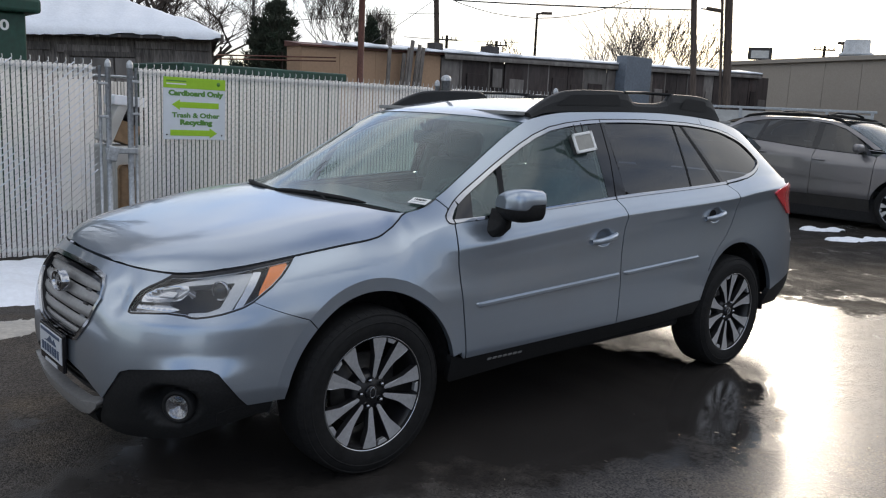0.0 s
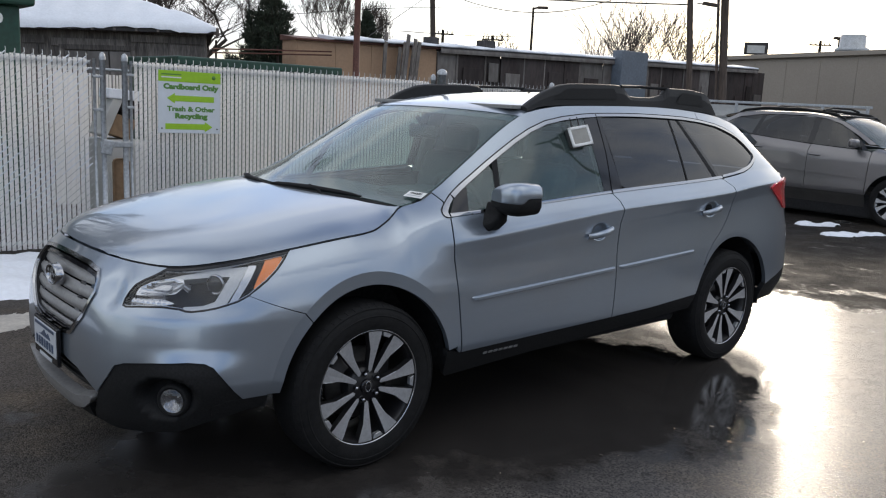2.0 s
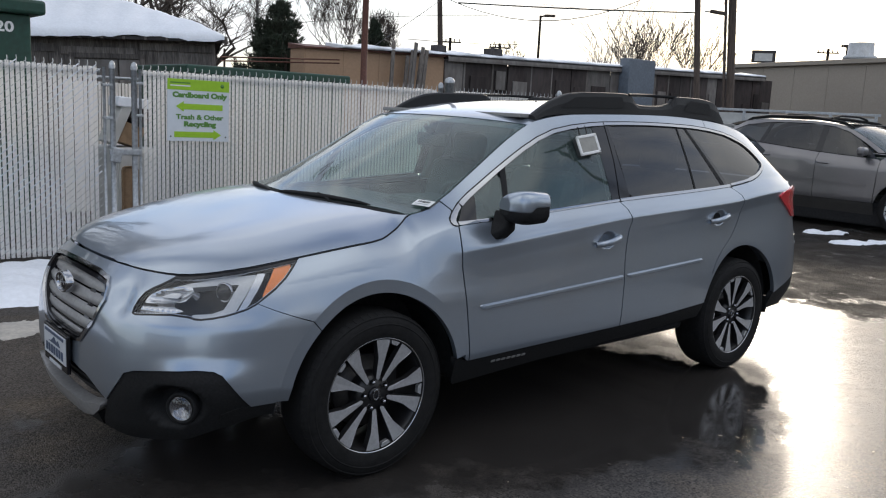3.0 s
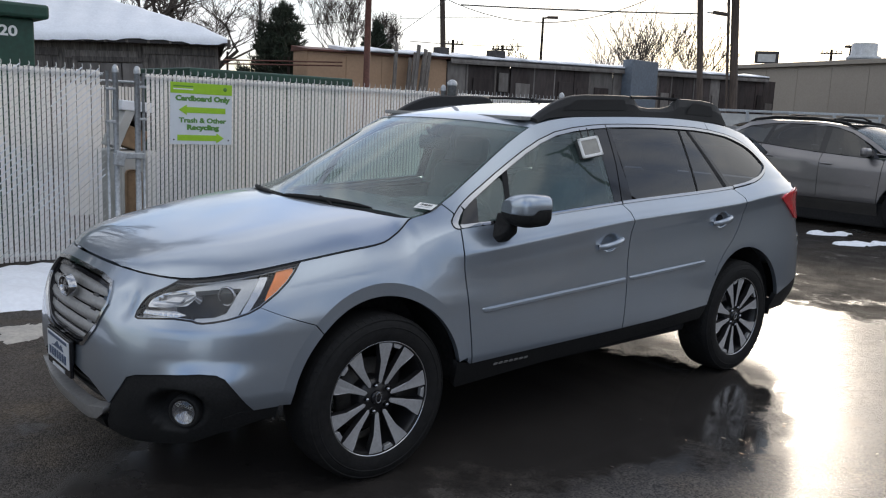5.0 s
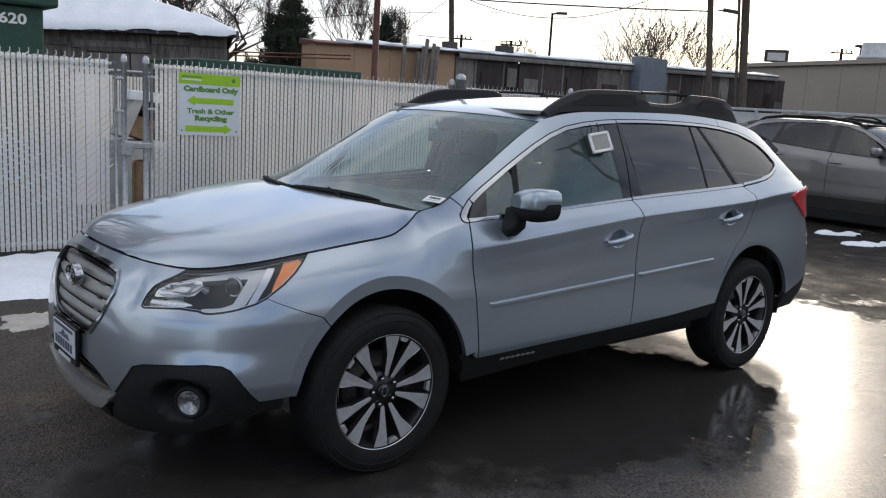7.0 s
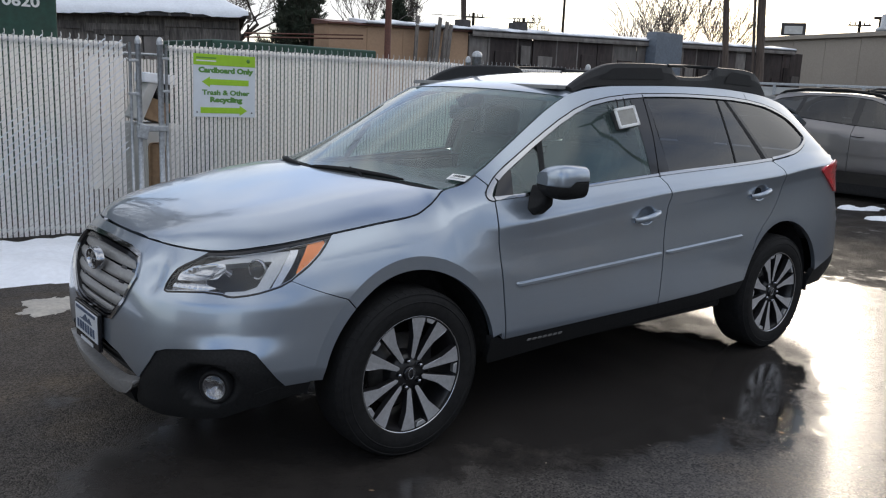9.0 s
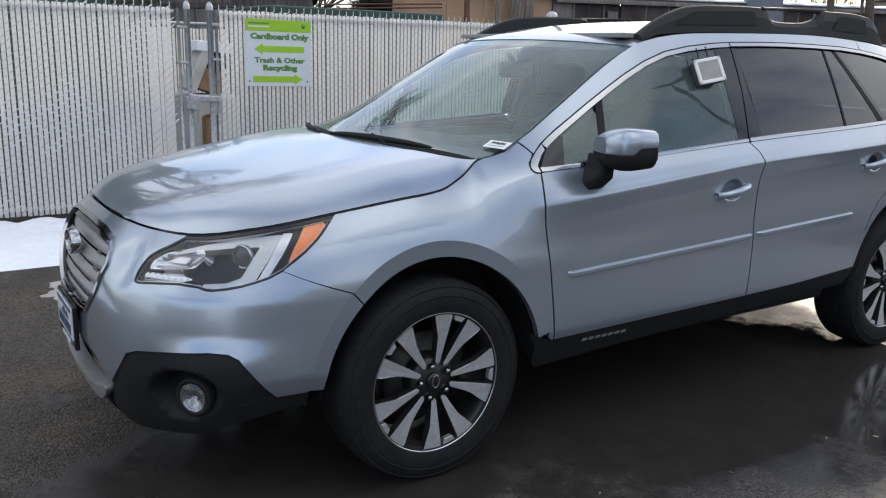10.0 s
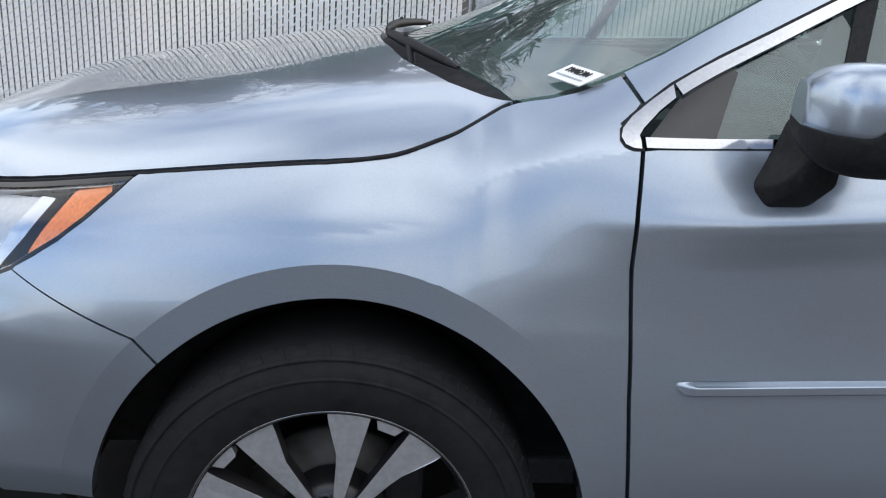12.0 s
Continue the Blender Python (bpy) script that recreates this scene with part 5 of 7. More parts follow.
    sheet("quarter_window", S(*win_low(2.618, 3.05), (3.096, 1.276)) + S(*win_top(3.06, 2.405, 14, .018)), body, TINT, car, c, .004, -.005, "dark privacy glass", mirror)
    # body-coloured rub strips
    mould = lambda x: .655 + .0425 * (x - .53)

    def strip_relief(x0, x1):
        """Raised strip: steep lower edge, flat face, bright upper edge, run out at both ends."""
        def g(a, b):
            v = (b + .005) / .024
            return .014 * ease(0, .18, v) * ease(1.0, .78, v) * ease(x0, x0 + .035, a) * ease(x1, x1 - .012, a) * (.86 + .14 * v)
        return g
    for x0, x1, dr in ((.530, 1.553, fd), (1.585, 2.29, rd)):
        tip = [(x0, .012), (x0 + .02, -.002), (x0 + .04, -.005), (x1, -.005), (x1, .019), (x0, .019)]
        sheet("rub_strip", tip, lambda a, b: body(a, mould(a) + b), PAINT, dr, (.012, .0016), 0, .0012, "body-coloured rub strip", mirror, dish=strip_relief(x0, x1))
    # black lower cladding
    clad = S((.408, .440), (.49, .421), (1.0, .430), (1.558, .439), (1.9, .449), (2.3, .470), (2.365, .49), (2.345, .43), (2.33, .385), (1.9, .365), (1.4, .345), (.9, .325), (.45, .30), (.43, .33))
    sheet("sill_cladding", clad, body, BLACK_PLASTIC, car, .05, .03, -.008, "black plastic sill cladding", mirror)
    rear_clad = S((3.165, .40), (3.18, .452)) + [(3.05, .472), (3.2, .507), (3.33, .527), (3.6, .53), (A_TAIL, .53), (A_TAIL, .30), (3.5, .30), (3.2, .33), (3.0, .33)]
    sheet("bumper_cladding", rear_clad, body, BLACK_PLASTIC, car, .06, .03, -.004, "black plastic bumper cladding", mirror)
    sheet("rear_bumper", [(3.336, .53), (A_TAIL, .53), (A_TAIL, .80), (3.336, .80)], body, PAINT, car, .06, .02, 0, mirror=mirror)
    # tail lamp wraps round the corner
    lamp = [(2.985, 1.080), (3.03, 1.108), (3.16, 1.128), (3.31, 1.135), (3.42, 1.12), (3.42, 1.0), (3.34, .925), (3.25, .935), (3.10, 1.015)]
    tl = sheet("tail_lamp", rounded(lamp, .02), body, RED_LENS, car, .03, .03, .012, "red tail lamp wrapped round the corner", mirror)
    # near-black inner skin, coloured to read as shade in the shut lines
    inner_skin = (S((.41, .40), (1.4, .40), (2.33, .44)) + S(*arc(WHEELBASE, HUB_Z, .47, 167, 12, 14)) + [(3.3, .5), (3.3, .9)] + S((2.95, 1.12), (2.6, 1.12), (1.5, 1.06), (.5, 1.01), (.40, 1.01)) + [(.2, .98), (0, .93), (-.2, .88)] + S(*arc(0, HUB_Z, .47, 120, 8, 14)))
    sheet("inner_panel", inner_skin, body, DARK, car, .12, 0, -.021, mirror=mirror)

# front bumper: two halves that meet on the middle line
lamp_line = [(-.335, .779), (-.38, .759), (-.43, .746), (-.475, .736), (-.53, .728), (-.585, .723), (-.615, .724), (-.645, .730), (-.735, .734), (-.84, .729), (-.93, .723), (-.953, .728), (-.952, .750), (-.940, .776), (-.918, .805), (-.885, .823), (-.845, .838), (-.79, top_at(-.79) - G - .001)]
grille_line = [(A_NOSE, .548), (-1.36, .549), (-1.29, .562), (-1.20, .65), (-1.138, .750), (-1.150, .80), (-1.182, .829), (-1.28, .842), (A_NOSE, .846)]
hood_edge = [(a, top_at(a) - G) for a in (A_NOSE, -1.38, -1.30, -1.2, -1.1, -1.0, -.9, -.84, -.79)]
fog_top = [(along(-.452, .396), .396), (-.345, .396), (-.380, .433), (-.432, .497), (-.465, .531), (-.505, .546), (-.58, .550), (-.75, .540), (-.90, .526), (-.958, .510), (-1.0, .464), (-1.085, .378)]
for mirror in (False, True):
    front = (fog_top + [(-1.16, .405), (-1.25, .44), (-1.35, .458), (A_NOSE, .462)] + grille_line + hood_edge + lamp_line[::-1] + S(*opening(OPEN_F, 133.5, 174, 16)))
    sheet("front_bumper", front, body, PAINT, car, (.014, .010), .02, mirror=mirror, dish=lambda a, b: -.020 * math.exp(-((a + 1.035) / .060) ** 2 - ((b - .775) / .06) ** 2))
    # black lower part with the fog lamp pocket
    low = fog_top[::-1] + S((-.445, .394), (-.47, .345)) + [(-.47, .305), (-.6, .262), (-.8, .236), (-1.0, .225), (-1.2, .222), (-1.13, .30), (-1.10, .345)]
    pocket = lambda a, b: -.085 * (1 - ease(.55, 1.0, math.hypot((a + .69) / .175, (b - .40) / .092)))
    sheet("bumper_cladding", low, body, BLACK_PLASTIC, car, .02, .03, -.006, "black plastic bumper corner with lamp pocket", mirror, dish=pocket)
    a_lip = along(-.446, .38)
    sheet("bumper_lip", [(-.34, .3945), (a_lip, .3945), (a_lip, .345), (-.36, .338), (-.46, .330), (-.46, .372), (-.40, .392)], body, BLACK_PLASTIC, car, .03, .02, -.003, "black plastic lip before the wheel", mirror)
    # fog lamp
    s = -1 if mirror else 1
    p = body(-.656, .393)
    fog = new("fog_lamp")
    fog.parent = car
    tilt = Matrix.Translation((p.x + .025, s * (p.y + .022), .391)) @ pose(0, 0, 0, 0, 0, -s * 52)
    bm = lathe([(.046, .012), (.048, -.004), (.056, -.006), (.062, .0), (.064, .03)], 32)
    bmesh.ops.transform(bm, matrix=tilt, verts=bm.verts)
    part("bezel", bm, BLACK_PLASTIC, fog)
    bm = lathe([(.0, -.006), (.03, -.004), (.045, .004)], 28)
    bmesh.ops.transform(bm, matrix=tilt @ Matrix.Translation((0, -.008, 0)), verts=bm.verts)
    part("lens", bm, LENS, fog)
    bm = lathe([(.0, .022), (.012, .020), (.014, .012), (.03, .014), (.032, .008), (.046, .004)], 20)
    bmesh.ops.transform(bm, matrix=tilt @ Matrix.Translation((0, -.008, 0)), verts=bm.verts)
    part("reflector", bm, FOG, fog)

    # headlamp: dark housing, chrome parts, clear cover
    hl = new("headlamp")
    hl.parent = car
    cover = lamp_line + [(a, top_at(a) - .005) for a in (-.75, -.68, -.6, -.52, -.44, -.36, -.28, -.23)] + [(-.182, top_at(-.182) - .006), (-.201, .900), (-.228, .865), (-.264, .830), (-.30, .805)]
    sheet("housing", cover, body, DARK, hl, .03, 0, -.045, mirror=mirror)
    sheet("surround", ribbon(cover + cover[:1], -.007), body, GLOSS_BLACK, hl, .03, .02, .0, mirror=mirror)
    sheet("chrome_edge", ribbon(inset_line(cover + cover[:1], -.007), -.0025), body, CHROME, hl, .03, .012, -.004, mirror=mirror)
    sheet("lens_cover", cover, body, LENS, hl, .03, .0, -.002, mirror=mirror)
    arm = [(-.83, .824), (-.69, .851), (-.575, .866), (-.46, .879), (-.362, .886), (-.388, .82), (-.430, .757), (-.47, .744), (-.54, .737), (-.635, .733), (-.635, .744), (-.54, .749), (-.485, .764), (-.458, .808), (-.438, .852), (-.535, .849), (-.68, .837), (-.81, .819)]
    sheet("daylight_strip", rounded(arm, .006, 3), body, LAMP_GREY, hl, .015, .03, -.014, "pale grey daylight strip bent round the lamp", mirror)
    core_line = [(-.360, .887), (-.322, .888), (-.340, .832), (-.380, .771), (-.424, .753), (-.386, .818)]
    sheet("daylight_core", rounded(core_line, .005, 3), body, BRIGHT, hl, .015, .03, -.010, "bright silver outer lamp bar", mirror)
    sheet("amber_reflector", rounded([(-.285, .902), (-.205, .917), (-.225, .872), (-.265, .832), (-.312, .800), (-.320, .808)], .006, 3), body, AMBER, hl, .02, .01, -.008, "amber side reflector", mirror)
    sheet("reflector_bowl", rounded([(-.905, .770), (-.897, .795), (-.845, .821), (-.76, .834), (-.672, .836), (-.655, .812), (-.685, .785), (-.795, .776)], .012, 3), body, BRIGHT, hl, .01, .03, -.010, "bright reflector bowl", mirror, dish=lambda a, b: -.035 * max(0, 1 - ((a + .775 - 1.6 * (b - .802)) / .105) ** 2 - ((b - .804) / .030) ** 2))
    sheet("lower_reflector", rounded([(-.925, .735), (-.912, .763), (-.745, .768), (-.68, .754), (-.735, .743)], .006, 3), body, BRIGHT, hl, .008, .02, -.012, mirror=mirror, dish=lambda a, b: .0009 * math.sin(a * 210) - .006 * ((b - .752) / .014) ** 2)
    sheet("bulb_hood", rounded([(-.82, .795), (-.77, .812), (-.715, .812), (-.725, .794)], .006, 3), body, CHROME, hl, .01, .02, -.006, mirror=mirror)
    p = body(-.515, .815)
    q = Matrix.Translation((p.x + .028, s * (p.y + .02), .813)) @ pose(0, 0, 0, 0, 0, -s * 62)
    bm = lathe([(.0, -.026), (.012, -.024), (.022, -.017), (.029, -.006), (.031, .004)], 28)
    bmesh.ops.transform(bm, matrix=q, verts=bm.verts)
    part("projector_lens", bm, LENS, hl)
    bm = lathe([(.031, -.004), (.036, -.007), (.038, -.004), (.038, .004), (.030, .03), (.0, .035)], 28)
    bmesh.ops.transform(bm, matrix=q, verts=bm.verts)
    part("projector_ring", bm, CHROME, hl, "bright ring round the projector")

# grille: chrome frame, dark cavity, four satin bars with cut-outs, badge
grille = new("grille")
grille.parent = car
left = [(a, z) for a, z in grille_line]
right = [(2 * A_NOSE - a, z) for a, z in grille_line[::-1]]
ring = left + right[1:-1]
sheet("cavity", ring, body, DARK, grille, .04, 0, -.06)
sheet("chrome_frame", ribbon(ring + ring[:1], .014), body, CHROME, grille, .02, .03, .006)
sheet("inner_frame", ribbon([(A_NOSE + (a - A_NOSE) * .93, .7 + (z - .7) * .88) for a, z in ring + ring[:1]], .014), body, GLOSS_BLACK, grille, .02, .03, -.006)
for z0, h, w in ((.797, .047, .268), (.741, .050, .278), (.685, .050, .252), (.631, .046, .204), (.587, .026, .156)):
    bar = rounded([(A_NOSE - w, z0 - h / 2), (A_NOSE + w, z0 - h / 2), (A_NOSE + w * .99, z0 + h / 2), (A_NOSE - w * .99, z0 + h / 2)], .008, 3)
    sheet("bar", bar, body, SATIN, grille, .025, .03, -.016, "satin silver grille bar", dish=lambda a, b, z0=z0: -.005 * ((b - z0) / .020) ** 2)
    for k in range(6):
        aa = A_NOSE - w * .8 + w * 1.6 * k / 5
        if abs(aa - A_NOSE) > .06:
            sheet("slot", rounded([(aa - .022, z0 - h / 2 - .012), (aa + .022, z0 - h / 2 - .012), (aa + .018, z0 - h / 2 + .002), (aa - .018, z0 - h / 2 + .002)], .003, 2), body, GLOSS_BLACK, grille, .03, .01, -.022)
bm = lathe([(.046, .004), (.050, -.006), (.056, -.010), (.062, -.004), (.064, .02)], 40)
bmesh.ops.transform(bm, matrix=Matrix.Translation((-.962, 0, .757)) @ pose(0, 0, 0, 0, -4, -90) @ Matrix.Diagonal((1.25, 1, .72, 1)), verts=bm.verts)
badge = part("badge", bm, CHROME, grille, "oval chrome badge")
core_bm = lathe([(0, -.006), (.030, -.004), (.048, .002)], 32)
bmesh.ops.transform(core_bm, matrix=Matrix.Translation((-.962, 0, .757)) @ pose(0, 0, 0, 0, -4, -90) @ Matrix.Diagonal((1.25, 1, .72, 1)), verts=core_bm.verts)
part("badge_core", core_bm, GLOSS_BLACK, badge)
for k, (dy, dz) in enumerate(((.034, .014), (-.02, .012), (.0, -.008), (-.036, -.004), (.02, -.02), (-.012, -.024))):
    part("badge_dot", lathe([(0, -.004), (.008 if k == 0 else .005, 0)], 8), SATIN, badge).matrix_local = Matrix.Translation((-.9685, dy, .757 + dz)) @ pose(0, 0, 0, 0, 0, -90)
# lower intake and skid plate
sheet("intake", [(-1.085, .378), (-1.16, .405), (-1.25, .44), (-1.35, .458), (A_NOSE, .462)] + [(2 * A_NOSE - a, z) for a, z in ((-1.35, .458), (-1.25, .44), (-1.16, .405), (-1.085, .378))] + [(2 * A_NOSE + 1.12, .33), (-1.12, .33)], body, DARK, car, .05, 0, -.05)
for z0 in (.37, .40, .43):
    sheet("intake_bar", [(A_NOSE - .29 + (z0 - .37) * 2, z0 - .006), (A_NOSE + .29 - (z0 - .37) * 2, z0 - .006), (A_NOSE + .29 - (z0 - .37) * 2, z0 + .006), (A_NOSE - .29 + (z0 - .37) * 2, z0 + .006)], body, BLACK_PLASTIC, car, .04, .02, -.03)
skid = [(-1.105, .358), (-1.13, .325), (-1.20, .285), (-1.30, .262), (A_NOSE, .258)]
skid = skid + [(2 * A_NOSE - a, z) for a, z in skid[-2::-1]] + [(2 * A_NOSE + 1.16, .348), (2 * A_NOSE + 1.25, .325), (A_NOSE, .318), (-1.25, .325), (-1.16, .348)]
sheet("skid_plate", skid, body, SATIN, car, .03, .05, .016, "satin silver skid plate")
sheet("front_apron", [(-1.20, .283), (-1.21, .222), (A_NOSE, .215), (2 * A_NOSE + 1.21, .222), (2 * A_NOSE + 1.20, .283), (2 * A_NOSE + 1.30, .262), (A_NOSE, .258), (-1.30, .262)], body, BLACK_PLASTIC, car, .04, .03, -.004)
# dealer plate: frame, face, plain bars for the writing
plate = new("number_plate")
plate.parent = car
part("plate_frame", block((.016, .312, .160), (-.990, 0, .484), .006), GLOSS_BLACK, plate)
part("plate_face", block((.006, .290, .112), (-.9985, 0, .494), .002), PLATE_WHITE, plate, "white plate with blue bars")
for k in range(7):
    part("plate_bar", block((.003, .021, .036), (-1.0025, -.102 + .034 * k, .470), .001), PLATE_BLUE, plate)
part("plate_bar", block((.003, .25, .013), (-1.0025, 0, .540), .001), PLATE_BLUE, plate)
part("plate_bar", extrude_poly([(-.08, .499), (-.05, .522), (-.03, .508), (0, .528), (.04, .505), (.08, .499)], .003, pose(-1.0010, 0, 0, 0, 0, 90)), PLATE_BLUE, plate)
part("frame_bar", block((.003, .16, .014), (-.9995, 0, .415), .001), PLATE_WHITE, plate)

# bonnet
hood_mid = curve((X_NOSE, .878), (-.82, .898), (-.76, .930), (-.68, .959), (-.55, .988), (-.3, 1.033), (0, 1.086), (.1, 1.102), (.3, 1.120))
hood_fold = curve((-.85, .30), (-.5, .41), (-.2, .50), (.05, .585), (.26, .69))


def hood_half(x):
    s = 0 if x >= XC else ((XC - x) / (XC - X_NOSE))
    return max(.02, top_y(x) * (max(0, 1 - s ** NF)) ** (1 / NF))


def soft(f, x):
    """A long line of the bonnet, evened out along the car."""
    h = min(.16, max(0, x - X_NOSE) * .7)
    return sum(w * f(x + h * k / 3) for k, w in zip(range(-3, 4), (1, 6, 15, 20, 15, 6, 1))) / 64


def hood(x, y):
    """Nearly flat bonnet with a faint fold along each side and a rounded shoulder down to the shut line."""
    u = min(1.15, abs(y) / hood_half(x))
    past = (abs(y) - hood_fold(x)) / .03
    fold = .03 * (math.log1p(math.exp(past)) if past < 20 else past)
    plane = soft(hood_mid, x) - (.018 + .022 * ease(-.2, .25, x)) * (y / .7) ** 2 - .07 * fold
    return Vector((x, y, top_z(x) + (plane - top_z(x)) * (1 - u ** 11)))


def cowl_x(y, d=0):
    return .258 - .213 * (1 - min(1, (abs(y) / .70) ** 2)) - .030 * ease(.70, .60, abs(y)) * ease(.2, .5, abs(y)) + d


side_line = [(x, -hood_half(x) + .0030) for x in [.262 - .014 * k for k in range(19)] + [-.03, -.07, -.11, -.15, -.2, -.25, -.3] + [ -.35, -.4, -.45, -.5, -.55, -.6, -.64, -.68, -.71, -.74, -.765, -.785, -.80, -.815, -.835]]
hood_outline = side_line + [(X_NOSE + .006, -.12), (X_NOSE + .004, 0), (X_NOSE + .006, .12)] + [(x, -y) for x, y in side_line[::-1]] + [(cowl_x(y, -.004), y) for y in [.66 - .066 * k for k in range(21)]]
# near-black tube laid in each bonnet gap to stand for its shade
for s in (-1, 1):
    part("bonnet_seal", sweep([(x, s * (hood_half(x) + .0008), top_z(x) - .0045 + .0042 * ease(-.04, .05, x) * ease(.22, .12, x)) for x in [.258 - .014 * k for k in range(19)] + [-.03, -.07, -.11, -.15, -.2, -.25, -.3, -.35, -.4, -.45, -.5, -.55, -.6, -.64, -.68, -.71, -.74]], .0040, 6), DARK, car, "dark strip standing for shade in the bonnet gap")
sheet("bonnet", hood_outline, hood, PAINT, car, .035, .03, 0, inner=(0, 0, .3))

# windscreen, roof
bow = curve((.2, .235), (.6, .20), (1.0, .14), (1.5, .03), (2.4, 0), (2.9, -.06), (3.4, -.12))
crown = curve((.2, .010), (.6, .016), (1.06, .024), (1.6, .058), (2.6, .072), (3.4, .06))


def top_skin(x, u):
    k = 1 - u * u
    return Vector((x - bow(x) * k, u * top_y(x), top_z(x) + crown(x) * (1 - abs(u) ** 2.4)))


def strip_u(x0, x1, u0, u1, n=16):
    return [(x0, u0 + (u1 - u0) * k / n) for k in range(n + 1)] + [(x1, u1 + (u0 - u1) * k / n) for k in range(n + 1)]


def cowl_line(u):
    return .330 - .065 * abs(u) ** 5


sheet("windscreen", [(cowl_line(-.985 + 1.97 * k / 24), -.985 + 1.97 * k / 24) for k in range(25)] + [(1.045, .985 - 1.97 * k / 16) for k in range(17)], top_skin, SHIELD, car, .06, .005, -.003)
sheet("windscreen_band", ribbon([(1.055, -.99 + 1.98 * k / 20) for k in range(21)], .05), top_skin, GLOSS_BLACK, car, .05, .004, -.008)
for u in (-.985, .985):
    sheet("windscreen_band", strip_u(.28, 1.05, u - .02, u + .014, 2), top_skin, GLOSS_BLACK, car, .05, .004, -.006)
sheet("roof", strip_u(1.050, 3.30, -1.0, 1.0), top_skin, PAINT, car, .07, .01, 0)
sheet("rear_spoiler", strip_u(3.30, 3.48, -.95, .95), top_skin, PAINT, car, .08, .03, 0)
sheet("tailgate", [(3.337, .805), (3.31, 1.0), (3.27, 1.16), (2 * A_TAIL - 3.27, 1.16), (2 * A_TAIL - 3.31, 1.0), (2 * A_TAIL - 3.337, .805)], body, PAINT, car, .1, .02, 0)
sheet("rear_window", [(3.27, 1.17), (3.2, 1.27), (3.16, 1.38), (2 * A_TAIL - 3.16, 1.38), (2 * A_TAIL - 3.2, 1.27), (2 * A_TAIL - 3.27, 1.17)], body, TINT, car, .1, .006, -.004)
# cowl panel below the windscreen
sheet("cowl", [(.240, -.97 + 1.94 * k / 24) for k in range(25)] + [(cowl_line(u) + .012, u) for u in [.97 - 1.94 * k / 24 for k in range(25)]], top_skin, DARK, car, .05, .02, -.007, "black plastic cowl under the windscreen")


def wiper(x0, y0, x1, y1, px, py):
    w = new("wiper")
    w.parent = car

    def on_glass(x, y, lift):
        u = max(-.98, min(.98, y / .70))
        for _ in range(12):
            u = y / top_y(x + bow(x) * (1 - u * u))
        xe = x
        for _ in range(12):
            xe = x + bow(max(.2, xe)) * (1 - u * u)
        return top_skin(max(xe, .255), u) + Vector((-lift * .5, 0, lift))
    pts = [on_glass(x0 + (x1 - x0) * k / 10 - .022 * math.sin(k / 10 * math.pi), y0 + (y1 - y0) * k / 10, .012 + .006 * math.sin(k / 10 * math.pi)) for k in range(11)]
    part("blade", sweep(pts, [.004, .009, .011, .011, .012, .013, .012, .011, .011, .009, .004], 6), BLACK_PLASTIC, w)
    mid = pts[5] + Vector((0, 0, .012))
    piv = Vector((px, py, 1.062))
    part("arm", sweep([piv, piv.lerp(mid, .4) + Vector((0, 0, .012)), mid], [.009, .008, .005], 6), BLACK_PLASTIC, w)
    part("pivot", lathe([(0, 1.076), (.016, 1.075), (.020, 1.04)], 14, "z"), BLACK_PLASTIC, w).location = (px, py, 0)


wiper(.192, -.53, .062, .05, .11, -.36)
wiper(.062, .14, .195, .56, .06, .20)
